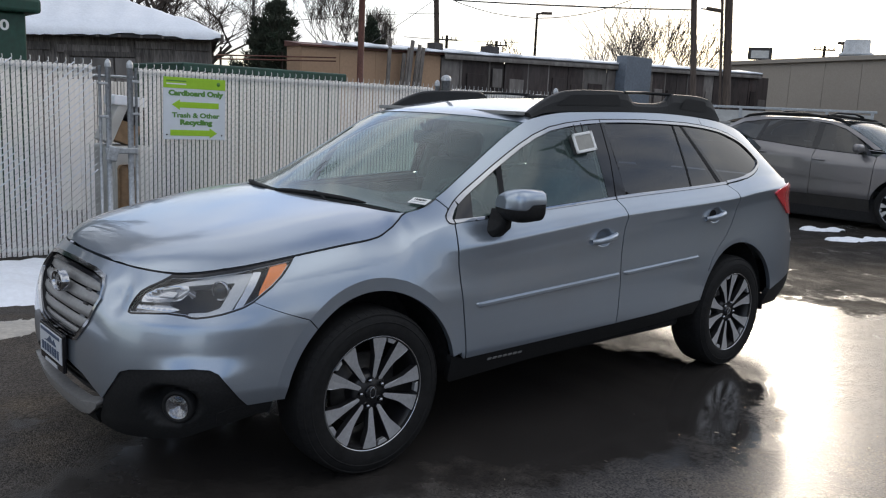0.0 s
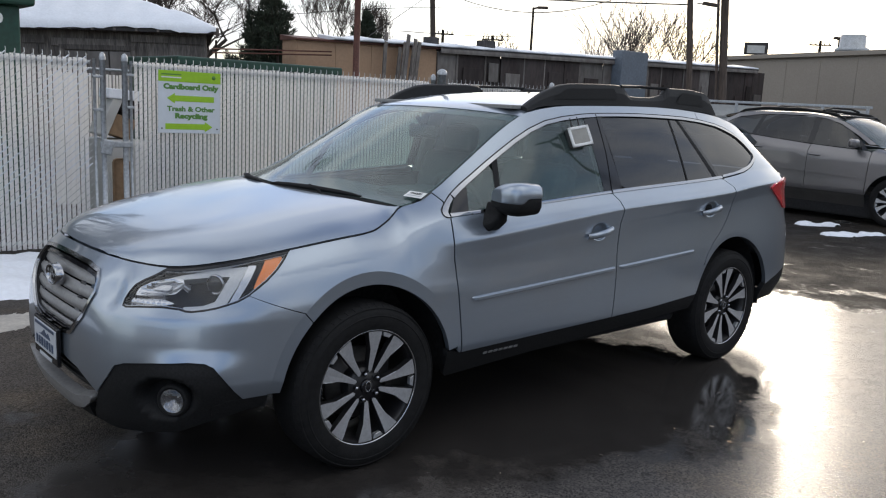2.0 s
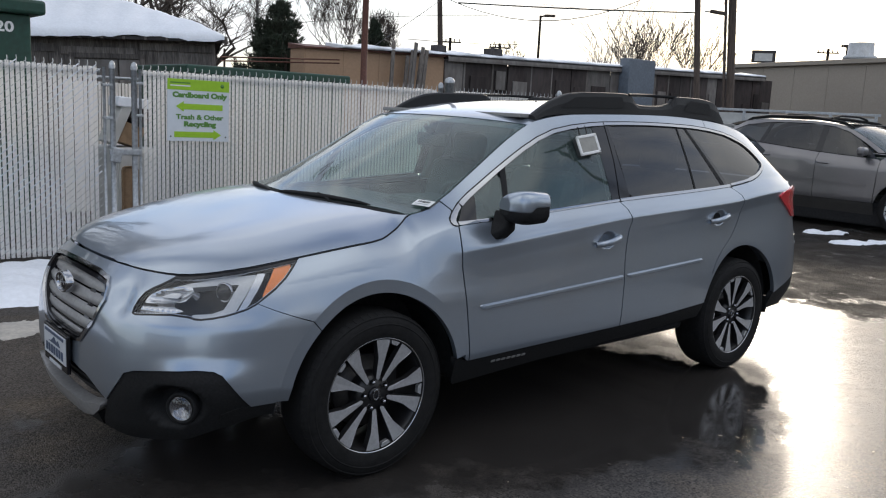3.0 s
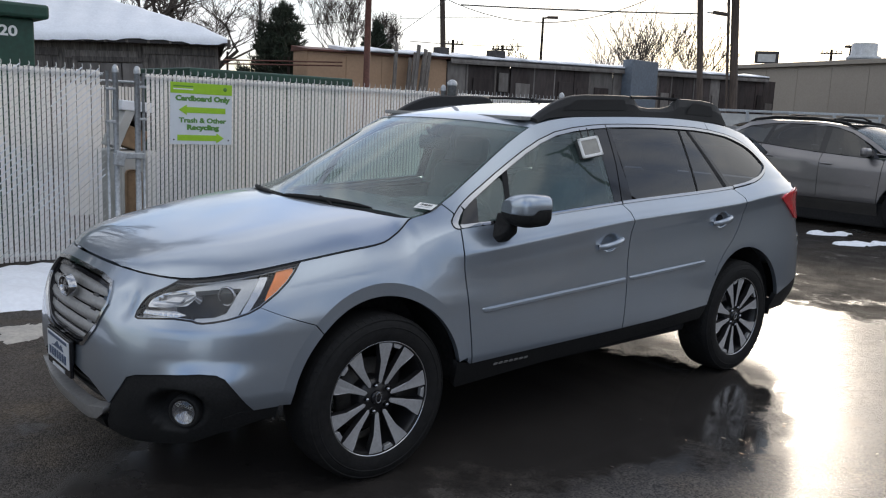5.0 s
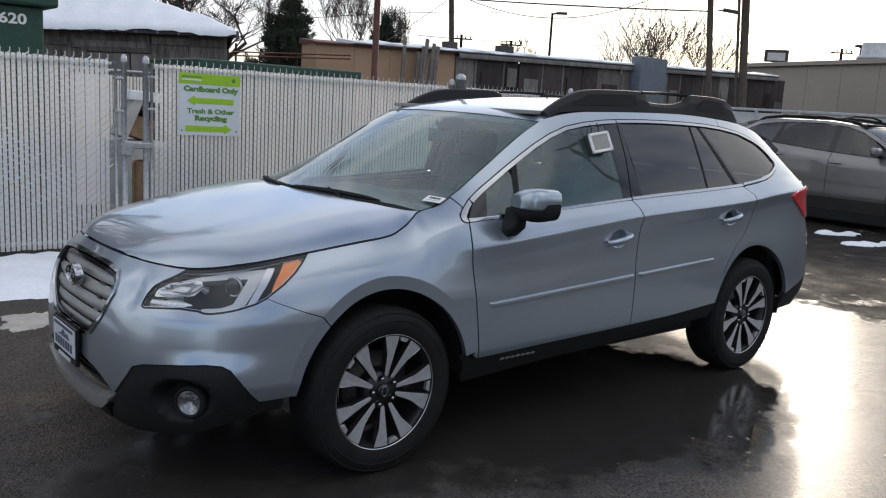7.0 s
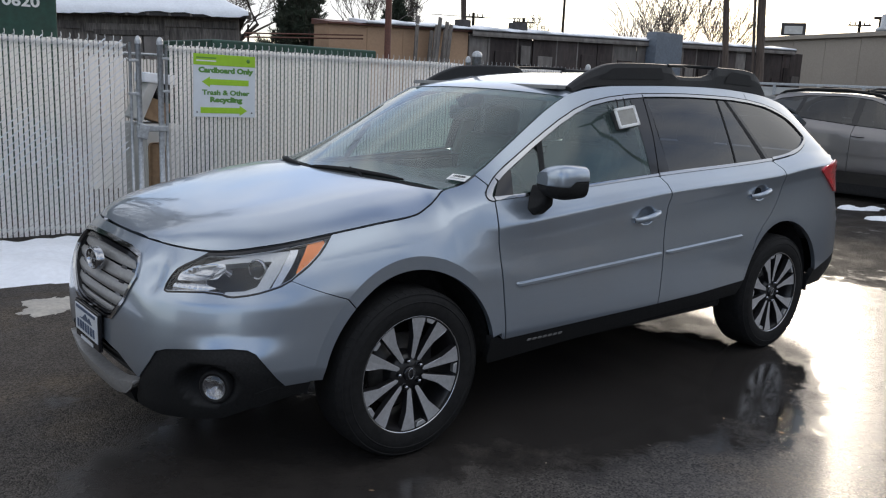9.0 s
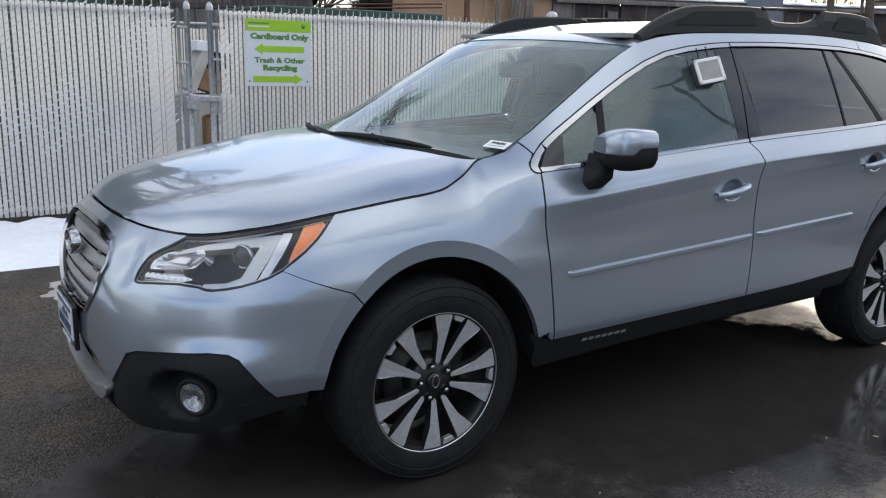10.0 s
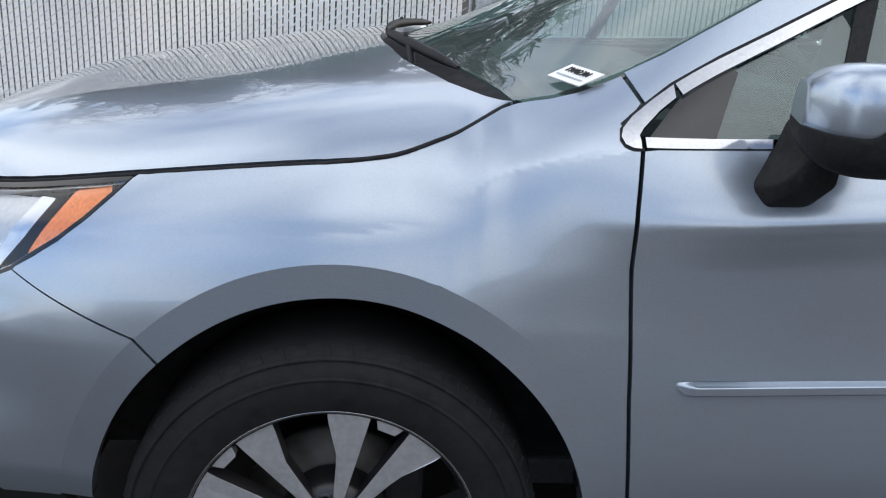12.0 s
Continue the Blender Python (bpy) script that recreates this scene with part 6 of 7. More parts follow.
# roof rails: raised black rails with a lowered middle
rail_low = curve((1.11, 1.508), (1.22, 1.536), (1.5, 1.552), (2.2, 1.563), (2.7, 1.548), (2.86, 1.53))
rail_top = curve((1.11, 1.520), (1.17, 1.556), (1.28, 1.608), (1.40, 1.642), (1.55, 1.655), (1.84, 1.662), (1.90, 1.655), (1.97, 1.607), (2.05, 1.603), (2.18, 1.607), (2.28, 1.625), (2.345, 1.668), (2.55, 1.668), (2.72, 1.655), (2.80, 1.62), (2.86, 1.545))
for mirror in (False, True):
    s = 1 if mirror else -1
    railo = new("roof_rail")
    railo.parent = car
    railo.location.z = -.022 if mirror else 0
    xs = [1.11 + 1.75 * k / 70 for k in range(71)]
    bm = bmesh.new()
    rows = []
    for x in xs:
        lo, hi = rail_low(x) - .012, rail_top(x)
        y0 = top_y(x) - .012
        w = .05 if not 1.9 < x < 2.32 else .045
        ring = [(y0 + .008, lo), (y0 + .002, lo + (hi - lo) * .6), (y0 - .012, hi - .004), (y0 - .02, hi), (y0 - w + .01, hi), (y0 - w, hi - .008), (y0 - w - .006, lo)]
        rows.append([bm.verts.new((x, s * y, z)) for y, z in ring])
    for r0, r1 in zip(rows, rows[1:]):
        for q in range(7):
            bm.faces.new((r0[q], r1[q], r1[(q + 1) % 7], r0[(q + 1) % 7]))
    bm.faces.new(rows[0])
    bm.faces.new(rows[-1])
    bmesh.ops.recalc_face_normals(bm, faces=bm.faces)
    part("rail", bm, RAIL, railo)
    for x0, x1 in ((1.30, 1.83), (2.40, 2.70)):
        inset = [(x0, rail_low(x0) + .022), (x1, rail_low(x1) + .022), (x1 - .03, rail_top(x1) - .022), (x0 + .20 * (x1 - x0), rail_top(x0 + .2 * (x1 - x0)) - .020)]
        bm = bmesh.new()
        bm.faces.new([bm.verts.new((x, s * (top_y(x) - .004 + .004 * (1.6 - z)), z)) for x, z in rounded(inset, .012, 3)])
        got = bmesh.ops.inset_region(bm, faces=bm.faces[:], thickness=.008, depth=-.018)
        part("recess", bm, RAIL, railo)
    part("crossbar", sweep([(1.88, s * .60, 1.655), (2.1, s * .57, 1.662), (2.36, s * .585, 1.662)], .009, 8), BLACK_PLASTIC, railo)

# door mirror
dm = new("door_mirror")
dm.parent = car


def shell(z0, z1, grow, n=26):
    """The bowl-shaped housing, open to the rear: rounded sections along the car, cut off between two heights."""
    bm = bmesh.new()
    rows = []
    for j in range(n + 1):
        t = j / n
        x = .634 + .172 * t ** 1.2
        k = .30 + .70 * max(0, 1 - (1 - min(1, t * 1.08)) ** 4.0) ** .5
        yi, yo = -.905 + .03 * (1 - k), -.905 - (.168 + grow) * k
        zl, zh = 1.122 - .090 * k + .012 * t, 1.122 + (.080 + grow) * k - .012 * t * t
        row = []
        for i in range(44):
            u = i / 44 * math.tau
            c0, q0 = math.cos(u), math.sin(u)
            py, pz = math.copysign(abs(c0) ** .64, c0), math.copysign(abs(q0) ** .64, q0)
            y = (yi + yo) / 2 - py * (yo - yi) / -2
            z = (zl + zh) / 2 + pz * (zh - zl) / 2 - .018 * (.5 - .5 * py if pz > 0 else 0) * k
            step = .024 * ease(.695, .712, x) * ease(-.965, -.985, y)
            row.append(bm.verts.new((x - .03 * (.5 + .5 * py), y, min(z1 + step, max(z0 + step, z)))))
        rows.append(row)
    for r0, r1 in zip(rows, rows[1:]):
        for i in range(44):
            bm.faces.new((r0[i], r0[(i + 1) % 44], r1[(i + 1) % 44], r1[i])).smooth = True
    bm.faces.new(rows[0])
    bm.faces.new(rows[-1])
    for _ in range(6):
        bmesh.ops.smooth_vert(bm, verts=bm.verts, factor=.5, use_axis_x=True, use_axis_y=True, use_axis_z=True)
    bmesh.ops.recalc_face_normals(bm, faces=bm.faces)
    return bm


part("cap", shell(1.100, 1.3, .002), PAINT, dm, "painted mirror cap")
part("lower_shell", shell(1.0, 1.102, -.001), BLACK_PLASTIC, dm, "black lower mirror shell")
bm = bmesh.new()
base = [(.652, 1.035), (.612, .990), (.622, .954), (.686, .956), (.700, .968), (.708, 1.085), (.667, 1.09)]
rings = []
for y, g in ((-.845, 1.0), (-.875, 1.0), (-.895, .86), (-.925, .72)):
    rings.append([bm.verts.new((.675 + (x - .675) * g + (.875 + y) * -.3, y, (1.03 + (z - 1.03) * g) + (.02 if y < -.91 else 0))) for x, z in rounded(base, .010, 3)])
for r0, r1 in zip(rings, rings[1:]):
    for i in range(len(r0)):
        bm.faces.new((r0[i], r0[(i + 1) % len(r0)], r1[(i + 1) % len(r0)], r1[i]))
bm.faces.new(rings[-1])
bmesh.ops.recalc_face_normals(bm, faces=bm.faces)
part("foot", bm, BLACK_PLASTIC, dm, smooth_faces=True)
part("glass", block((.006, .12, .095), (.790, -.985, 1.123), .003, pose(0, 0, 0, 0, 0, 10)), CHROME, dm)

# door handles in their recesses
for mirror in (False, True):
    s = 1 if mirror else -1
    for hx, hz, door_part in ((1.425, .905, "front"), (2.455, .972, "rear")):
        y = side_y(hx, hz)
        h = new("door_handle")
        h.parent = car
        pts = [(hx - .092, s * (y + .006), hz - .014), (hx - .06, s * (y + .026), hz - .010), (hx, s * (y + .032), hz - .002), (hx + .06, s * (y + .026), hz + .006), (hx + .098, s * (y + .006), hz + .010)]
        bm = sweep(pts, [.011, .0145, .0155, .0155, .012], 12)
        for v in bm.verts:
            v.co.z = hz + (v.co.z - hz) * 1.15
        part("grip", bm, PAINT, h, smooth_faces=True)

# ---- wheels ----


def make_wheel():
    """Alloy wheel with five pairs of spokes, facing -y, hub at the origin."""
    w = new("wheel")
    R, T = .351, .112
    prof = [(.232, -.085), (.238, -.103), (.250, -.109), (.285, -.114), (.310, -.111), (.330, -.103), (.341, -.092), (.347, -.080), (.3500, -.055), (R, -.03), (R, .03), (.3500, .055), (.345, .085), (.330, .105), (.285, .114), (.238, .1), (.232, .085)]
    tyre = part("tyre", lathe(prof, 96), RUBBER, w, "black rubber tyre")
    for k in range(60):
        a = k * math.tau / 60
        bm = block((.024, .030, .0055), (0, 0, 0), .002, segments=1)
        blk = part("tread_block", bm, RUBBER, tyre)
        blk.matrix_local = pose(0, 0, 0, 0, 0, 0) @ Matrix.Rotation(a, 4, "Y") @ Matrix.Translation((0, -.087, .3405)) @ pose(0, 0, 0, 28, 0, 12)
    part("sidewall_ring", lathe([(.300, -.1125), (.302, -.1143), (.305, -.1143), (.307, -.1122)], 96), RUBBER, tyre)
    part("sidewall_ring", lathe([(.331, -.1035), (.333, -.1055), (.337, -.1035), (.339, -.096)], 96), RUBBER, tyre)
    part("rim_lip", lathe([(.236, -.092), (.2395, -.1035), (.2425, -.1065), (.2455, -.1065), (.2465, -.102), (.243, -.094)], 96), CHROME, w, "bright machined rim lip")
    part("barrel", lathe([(.236, -.094), (.229, -.085), (.222, -.05), (.216, .02), (.222, .09), (.24, .1)], 64), WHEEL_BLACK, w)
    part("brake_disc", lathe([(0, -.012), (.155, -.012), (.156, .012), (0, .012)], 48), material("brake_steel", (.07, .066, .062), .5, .7, grain=.2), w)
    bm = block((.07, .05, .13), (.12, -.005, .05), .012)
    part("brake_caliper", bm, WHEEL_BLACK, w)
    face = lambda r: -.086 - .014 * ease(.06, .23, r)
    spoke = [(.009, .068), (.020, .140), (.032, .216), (.035, .2368), (.066, .230), (.101, .2155), (.093, .201), (.058, .150), (.048, .125), (.027, .066), (.014, .060)]
    for k in range(5):
        for m in (1, -1):
            bm = bmesh.new()
            vs = [bm.verts.new((m * p, face(math.hypot(p, r)), r)) for p, r in spoke]
            f = bm.faces.new(vs)
            bm.normal_update()
            if f.normal.y > 0:
                f.normal_flip()
            got = bmesh.ops.inset_region(bm, faces=[f], thickness=.0022, depth=.0015)
            sides = [e for e in bm.edges if e.is_boundary]
            ext = bmesh.ops.extrude_edge_only(bm, edges=sides)
            for g in ext["geom"]:
                if isinstance(g, bmesh.types.BMVert):
                    g.co.y += .030
            me = bpy.data.meshes.new("spoke")
            for q in bm.faces:
                q.material_index = 0 if abs(q.normal.y) > .6 else 1
            bm.normal_update()
            for q in bm.faces:
                q.material_index = 0 if abs(q.normal.y) > .6 else 1
            bm.to_mesh(me)
            bm.free()
            me.materials.append(ALLOY)
            me.materials.append(WHEEL_BLACK)
            sp = new("spoke", me)
            sp.parent = w
            sp.matrix_local = Matrix.Rotation(radians(22 + 72 * k), 4, "Y")
        tab = extrude_poly([(-.026, .2375), (-.015, .218), (.015, .218), (.026, .2375)], .02, Matrix.Translation((0, -.098, 0)), .001)
        tb = part("rim_tab", tab, ALLOY, w)
        tb.matrix_local = Matrix.Rotation(radians(22 + 72 * k), 4, "Y")
        nut = part("wheel_nut", lathe([(0, -.016), (.006, -.015), (.0085, -.012), (.0085, .006)], 6), CHROME, w)
        nut.matrix_local = Matrix.Rotation(radians(-14 + 72 * k), 4, "Y") @ Matrix.Translation((0, -.082, .057))
        well = part("pocket", lathe([(.012, -.001), (.014, -.004), (.014, .02)], 12), WHEEL_BLACK, w)
        well.matrix_local = Matrix.Rotation(radians(-14 + 72 * k), 4, "Y") @ Matrix.Translation((0, -.078, .057))
    part("hub", lathe([(0, -.078), (.075, -.075), (.085, -.06), (.09, -.02)], 40), WHEEL_BLACK, w)
    part("hub_cap", lathe([(0, -.092), (.024, -.091), (.030, -.087), (.031, -.07)], 32), GLOSS_BLACK, w)
    part("cap_ring", lathe([(.016, -.093), (.0185, -.0945), (.021, -.093)], 28), CHROME, w).scale = (.72, 1, 1.15)
    return w


wheel = make_wheel()
wheel.parent = car
spots = [(0, -.787, 0), (WHEELBASE, -.787, 0), (0, .787, 180), (WHEELBASE, .787, 180)]
wheel.matrix_local = pose(0, -.787, HUB_Z)
for x, y, turn in spots[1:]:
    copy_thing(wheel, pose(x, y, HUB_Z, 0, 37 if x else 0, turn))
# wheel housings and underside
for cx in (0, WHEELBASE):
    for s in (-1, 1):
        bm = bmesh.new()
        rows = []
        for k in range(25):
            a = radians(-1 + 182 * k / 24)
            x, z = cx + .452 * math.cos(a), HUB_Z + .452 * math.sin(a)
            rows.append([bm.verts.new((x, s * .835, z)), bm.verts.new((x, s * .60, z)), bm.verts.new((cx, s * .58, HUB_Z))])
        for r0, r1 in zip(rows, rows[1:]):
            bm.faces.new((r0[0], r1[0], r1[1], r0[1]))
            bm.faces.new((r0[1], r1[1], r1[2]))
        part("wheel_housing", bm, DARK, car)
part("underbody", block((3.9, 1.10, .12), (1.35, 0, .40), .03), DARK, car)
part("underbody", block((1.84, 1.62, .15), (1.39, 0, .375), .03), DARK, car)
for s in (-1, 1):
    part("mud_flap", block((.012, .18, .11), (WHEELBASE + .43, s * .78, .36), .004), BLACK_PLASTIC, car)
for x in (0, WHEELBASE):
    part("axle", sweep([(x, -.75, HUB_Z), (x, .75, HUB_Z)], .035, 8), DARK, car)

# ---- cabin ----
part("floor", block((2.9, 1.4, .06), (1.7, 0, .36), .01), CABIN, car)
bm = block((.50, 1.36, .30), (.62, 0, .90), .07, segments=3)
part("dashboard", bm, CABIN, car, "dark grey dashboard")
part("dashboard", block((.34, .44, .13), (.70, -.36, 1.03), .05, segments=3), CABIN, car)
bm = bmesh.new()
ringpts = [(.185 * math.cos(k * math.tau / 32), .185 * math.sin(k * math.tau / 32), 0) for k in range(33)]
sweep(ringpts, .015, 8, bm, caps=False)
block((.11, .09, .03), (0, 0, .0), .012, None, bm)
for a in (0, 180, 270):
    c, q = math.cos(radians(a)), math.sin(radians(a))
    sweep([(c * .04, q * .04, 0), (c * .18, q * .18, 0)], .012, 6, bm)
sw = part("steering_wheel", bm, CABIN, car)
sw.matrix_local = Matrix.Translation((.93, -.36, 1.0)) @ pose(0, 0, 0, 0, 62, 0) @ pose(0, 0, 0, 0, 0, 90)


def seat(x, y, w=.50):
    s = new("seat")
    s.parent = car
    part("cushion", block((.52, w, .16), (x, y, .60), .06, segments=3), CLOTH, s)
    part("backrest", block((.14, w, .62), (x + .33, y, .92), .06, pose(0, 0, 0, 0, 16, 0), segments=3), CLOTH, s)
    part("headrest", block((.10, .26, .18), (x + .45, y, 1.30), .045, pose(0, 0, 0, 0, 10, 0), segments=3), CLOTH, s)
    for dy in (-.06, .06):
        part("headrest_post", sweep([(x + .41, y + dy, 1.16), (x + .44, y + dy, 1.28)], .007, 6), BLACK_PLASTIC, s)


for x, y, w in ((1.12, -.36, .50), (1.12, .36, .50), (2.05, -.40, .46), (2.05, .40, .46), (2.05, 0, .34)):
    seat(x, y, w)
part("rear_view_mirror", block((.035, .25, .075), (.985, .02, 1.36), .02, segments=3), CABIN, car)
part("mirror_stem", sweep([(.97, .02, 1.39), (.93, .02, 1.44)], .012, 6), CABIN, car)
part("headlining", block((2.0, 1.16, .02), (2.05, 0, 1.515), .005), HEADLINE, car)
part("load_cover", block((.8, 1.2, .03), (2.95, 0, 1.02), .01), CABIN, car)
for s in (-1, 1):
    part("door_card", block((1.0, .04, .55), (1.05, s * .80, .76), .02), CABIN, car)
    part("door_card", block((.9, .04, .55), (2.05, s * .80, .78), .02), CABIN, car)
    part("belt_pillar", block((.10, .04, .46), (1.60, s * .705, 1.28), .015, pose(0, 0, 0, s * 24, 0, 0)), HEADLINE, car)
# plain bars where the sill carries the model name
sill_badge = new("sill_badge")
sill_badge.parent = car
for k in range(7):
    x = .645 + .0335 * k
    sheet("badge_bar", rounded([(x, .382), (x + .024, .382), (x + .027, .393), (x + .003, .393)], .004, 2), body, SATIN, sill_badge, .05, .003, -.004)
# stock sticker behind the windscreen
sx = new("windscreen_sticker")
sx.parent = car
e1, e2 = top_skin(.335, -.985), top_skin(.345, -.82)
ux = (e2 - e1).normalized()
nz = (top_skin(.5, -.9) - top_skin(.42, -.9)).normalized()
nn = nz.cross(ux).normalized()
if nn.x > 0:
    nn = -nn
org = e1 + nz * .018 + nn * .004
mat_s = Matrix((( -ux.x, -nn.x, nz.x, 0), (-ux.y, -nn.y, nz.y, 0), (-ux.z, -nn.z, nz.z, 0), (0, 0, 0, 1)))
place = Matrix.Translation(org + ux * .020 + nz * .014) @ mat_s
bm = block((.086, .002, .046), (0, 0, .02), 0)
bmesh.ops.transform(bm, matrix=place, verts=bm.verts)
part("label", bm, PAPER, sx, "white stock label")
writing("label_number", "19102301", .0205, INK, place @ Matrix.Translation((0, -.003, .026)), sx, bold=-.0003, squeeze=.74)
bm = block((.066, .001, .003), (0, -.0025, .009), 0)
bmesh.ops.transform(bm, matrix=place, verts=bm.verts)
part("label_bar", bm, STEEL, sx)

# grey-white key box hung over the edge of the driver's window
kb = root("hanging_key_box", "small white framed box hung on a car window", "box", Matrix.Translation((1.390, -side_y(1.390, 1.378) - .022, 1.378)) @ pose(0, 0, 0, -22, -9, -6) @ Matrix.Scale(.9, 4))
part("body", block((.152, .034, .112), (0, 0, -.004), .008), material("box_dark_plastic", (.06, .06, .06), .5), kb)
part("frame", block((.155, .012, .017), (0, -.020, .050), .004), PAPER, kb)
part("frame", block((.155, .012, .017), (0, -.020, -.050), .004), PAPER, kb)
part("frame", block((.017, .012, .117), (-.069, -.020, 0), .004), PAPER, kb)
part("frame", block((.017, .012, .117), (.069, -.020, 0), .004), PAPER, kb)
part("face", block((.125, .006, .088), (0, -.019, 0), .002), material("box_grey_face", (.32, .31, .28), .35, grain=.1, grain_scale=30), kb)
for x in (-.03, .025):
    part("hook", sweep([(x, -.005, .065), (x + .006, -.006, .10), (x + .012, .004, .115)], .004, 6), INK, kb)

# ---- second car: grey crossover ----


def crossover():
    c = root("crossover", "dusty warm-grey crossover parked on wet asphalt", "car", pose(12.0, 1.3, 0, 0, 0, 88) @ Matrix.Diagonal((1, 1, 1.04, 1)))
    wb = 2.66
    tz = curve((-.85, .90), (-.3, 1.0), (.1, 1.06), (.30, 1.10), (.6, 1.27), (.95, 1.46), (1.2, 1.535), (1.7, 1.575), (2.4, 1.575), (2.9, 1.53), (3.3, 1.42), (3.5, 1.30))
    ty = curve((-.85, .80), (.0, .78), (.3, .70), (.95, .65), (1.5, .625), (3.5, .59))
    bz = curve((.3, 1.05), (.5, 1.06), (1.5, 1.115), (2.4, 1.19), (3.2, 1.24))
    tx = curve((.25, 3.5), (.5, 3.62), (.9, 3.60), (1.2, 3.48), (1.55, 3.2))
    nx = curve((.18, -.84), (.45, -.92), (.7, -.91), (.90, -.82))

    def half(x, z):
        zt, yt = tz(x), ty(x)
        if z < .6:
            return low_y(z) + .008
        zb = min(bz(x), zt - .01)
        if z >= zb:
            return .845 + (yt - .845) * (z - zb) / (zt - zb)
        return curve((.55, .905), (.65, .915), (zb - .16, .905), (zb - .05, .87), (zb, .845), (zb + .05, .82))(z)

    def skin(a, z):
        if a < XC:
            s, q = max(0, math.sin(XC - a)) ** (2 / 3), max(0, math.cos(XC - a)) ** (2 / 3)
            xt = XC - (XC + .85) * s
            return Vector((XC - (XC - nx(z)) * s, -half(xt, min(z, tz(xt))) * q, z))
        if a > 2.6:
            s, q = max(0, math.sin(a - 2.6)) ** (2 / 3.4), max(0, math.cos(a - 2.6)) ** (2 / 3.4)
            xe = 2.6 + (tx(z) - 2.6) * s
            return Vector((xe, -half(xe, z) * q, z))
        return Vector((a, -half(a, z), z))
    arc_f = arc(0, .35, .415, 150, 12, 20)
    arc_r = arc(wb, .35, .415, 168, 12, 20)
    wt = curve((.50, 1.14), (.75, 1.29), (1.0, 1.42), (1.25, 1.49), (1.7, 1.525), (2.3, 1.52), (2.7, 1.46), (2.95, 1.36), (3.02, 1.28))
    for mirror in (True, False):
        put = lambda name, pts, mat, cell=.08, thick=.015, off=0, label="", parent=c: sheet(name, pts, skin, mat, parent, cell, thick, off, label, mirror)
        put("front_wing", arc_f + [(.42, .43), (.40, 1.05), (.36, 1.10)] + [(a, tz(a) - .01) for a in (.25, .1, 0, -.1)] + [(-.25, .90), (-.35, .75)], PAINT2)
        f = put("front_door", [(.43, .43), (.408, 1.04)] + [(x, bz(x)) for x in (.45, .8, 1.1, 1.36)] + [(1.38, 1.0), (1.372, .43)], PAINT2)
        r = put("rear_door", [(1.38, .43), (1.388, 1.0), (1.37, 1.105)] + [(x, bz(x)) for x in (1.5, 1.9, 2.3, 2.42)] + [(2.46, 1.05), (2.40, .84), (2.28, .70), (2.22, .55), (2.20, .43)], PAINT2)
        put("quarter_panel", [(2.208, .43), (2.23, .55), (2.29, .70), (2.41, .84), (2.47, 1.05), (2.43, 1.19), (2.7, 1.215), (2.96, 1.24), (3.03, 1.29)] + [(x, wt(x) + .012) for x in (2.95, 2.7, 2.5)] + [(2.5, tz(2.5)), (2.8, tz(2.8) - .02), (3.2, 1.38), (3.4, 1.2), (3.5, .9), (3.5, .45), (3.09, .45)] + arc_r[::-1], PAINT2)
        put("roof_edge", [(x, wt(x) + .012) for x in (.50, .75, 1.0, 1.25, 1.5, 1.7, 2.0, 2.3, 2.5)] + [(x, tz(x)) for x in (2.5, 2.3, 2.0, 1.7, 1.5, 1.2, .95, .75, .6, .42)], PAINT2)
        put("door_window", [(x, bz(x) + .012) for x in (.62, .9, 1.34)] + [(x, wt(x)) for x in (1.34, 1.2, 1.0, .8)], TINT, .1, .004, -.004, parent=f)
        put("mirror_triangle", [(.48, 1.075), (.61, 1.08), (.78, 1.295), (.70, 1.255)], GLOSS_BLACK, .1, .006, -.002, parent=f)
        put("door_pillar", [(1.34, bz(1.34) + .012), (1.44, bz(1.44) + .012), (1.44, wt(1.44)), (1.34, wt(1.34))], GLOSS_BLACK, .1, .01, -.003)
        put("door_window", [(x, bz(x) + .012) for x in (1.44, 1.9, 2.36)] + [(x, wt(x)) for x in (2.30, 2.0, 1.7, 1.44)], TINT, .1, .004, -.004, parent=r)
        put("door_pillar", [(2.36, bz(2.36) + .012), (2.43, bz(2.43) + .012), (2.36, wt(2.36)), (2.30, wt(2.3))], GLOSS_BLACK, .1, .01, -.003)
        put("quarter_window", [(x, bz(x) + .012) for x in (2.43, 2.7, 2.96)] + [(3.0, 1.29)] + [(x, wt(x)) for x in (2.93, 2.7, 2.5, 2.36)], TINT, .1, .004, -.004)
        put("rub_strip", ribbon([(.55, .66), (1.365, .685)], .022), PAINT2, .1, .01, .010, parent=f)
        put("rub_strip", ribbon([(1.395, .687), (2.2, .72)], .022), PAINT2, .1, .01, .010, parent=r)
        put("sill_cladding", [(.42, .425), (2.20, .425), (2.2, .20), (.42, .20)], DUSTY_PLASTIC, .1, .02, -.006)
        put("inner_panel", [(.42, .40), (2.2, .40), (2.45, .84), (3.2, .84), (3.2, 1.1), (2.4, 1.12), (.4, 1.0), (.0, .9), (.3, .7)], DARK, .15, 0, -.02)
        s = -1 if mirror else 1
        m = new("door_mirror")
        m.parent = c
        part("cap", block((.12, .20, .13), (.62, -s * 1.00, 1.16), .045, segments=3), PAINT2, m)
        part("foot", block((.08, .10, .05), (.60, -s * .89, 1.10), .015), BLACK_PLASTIC, m)
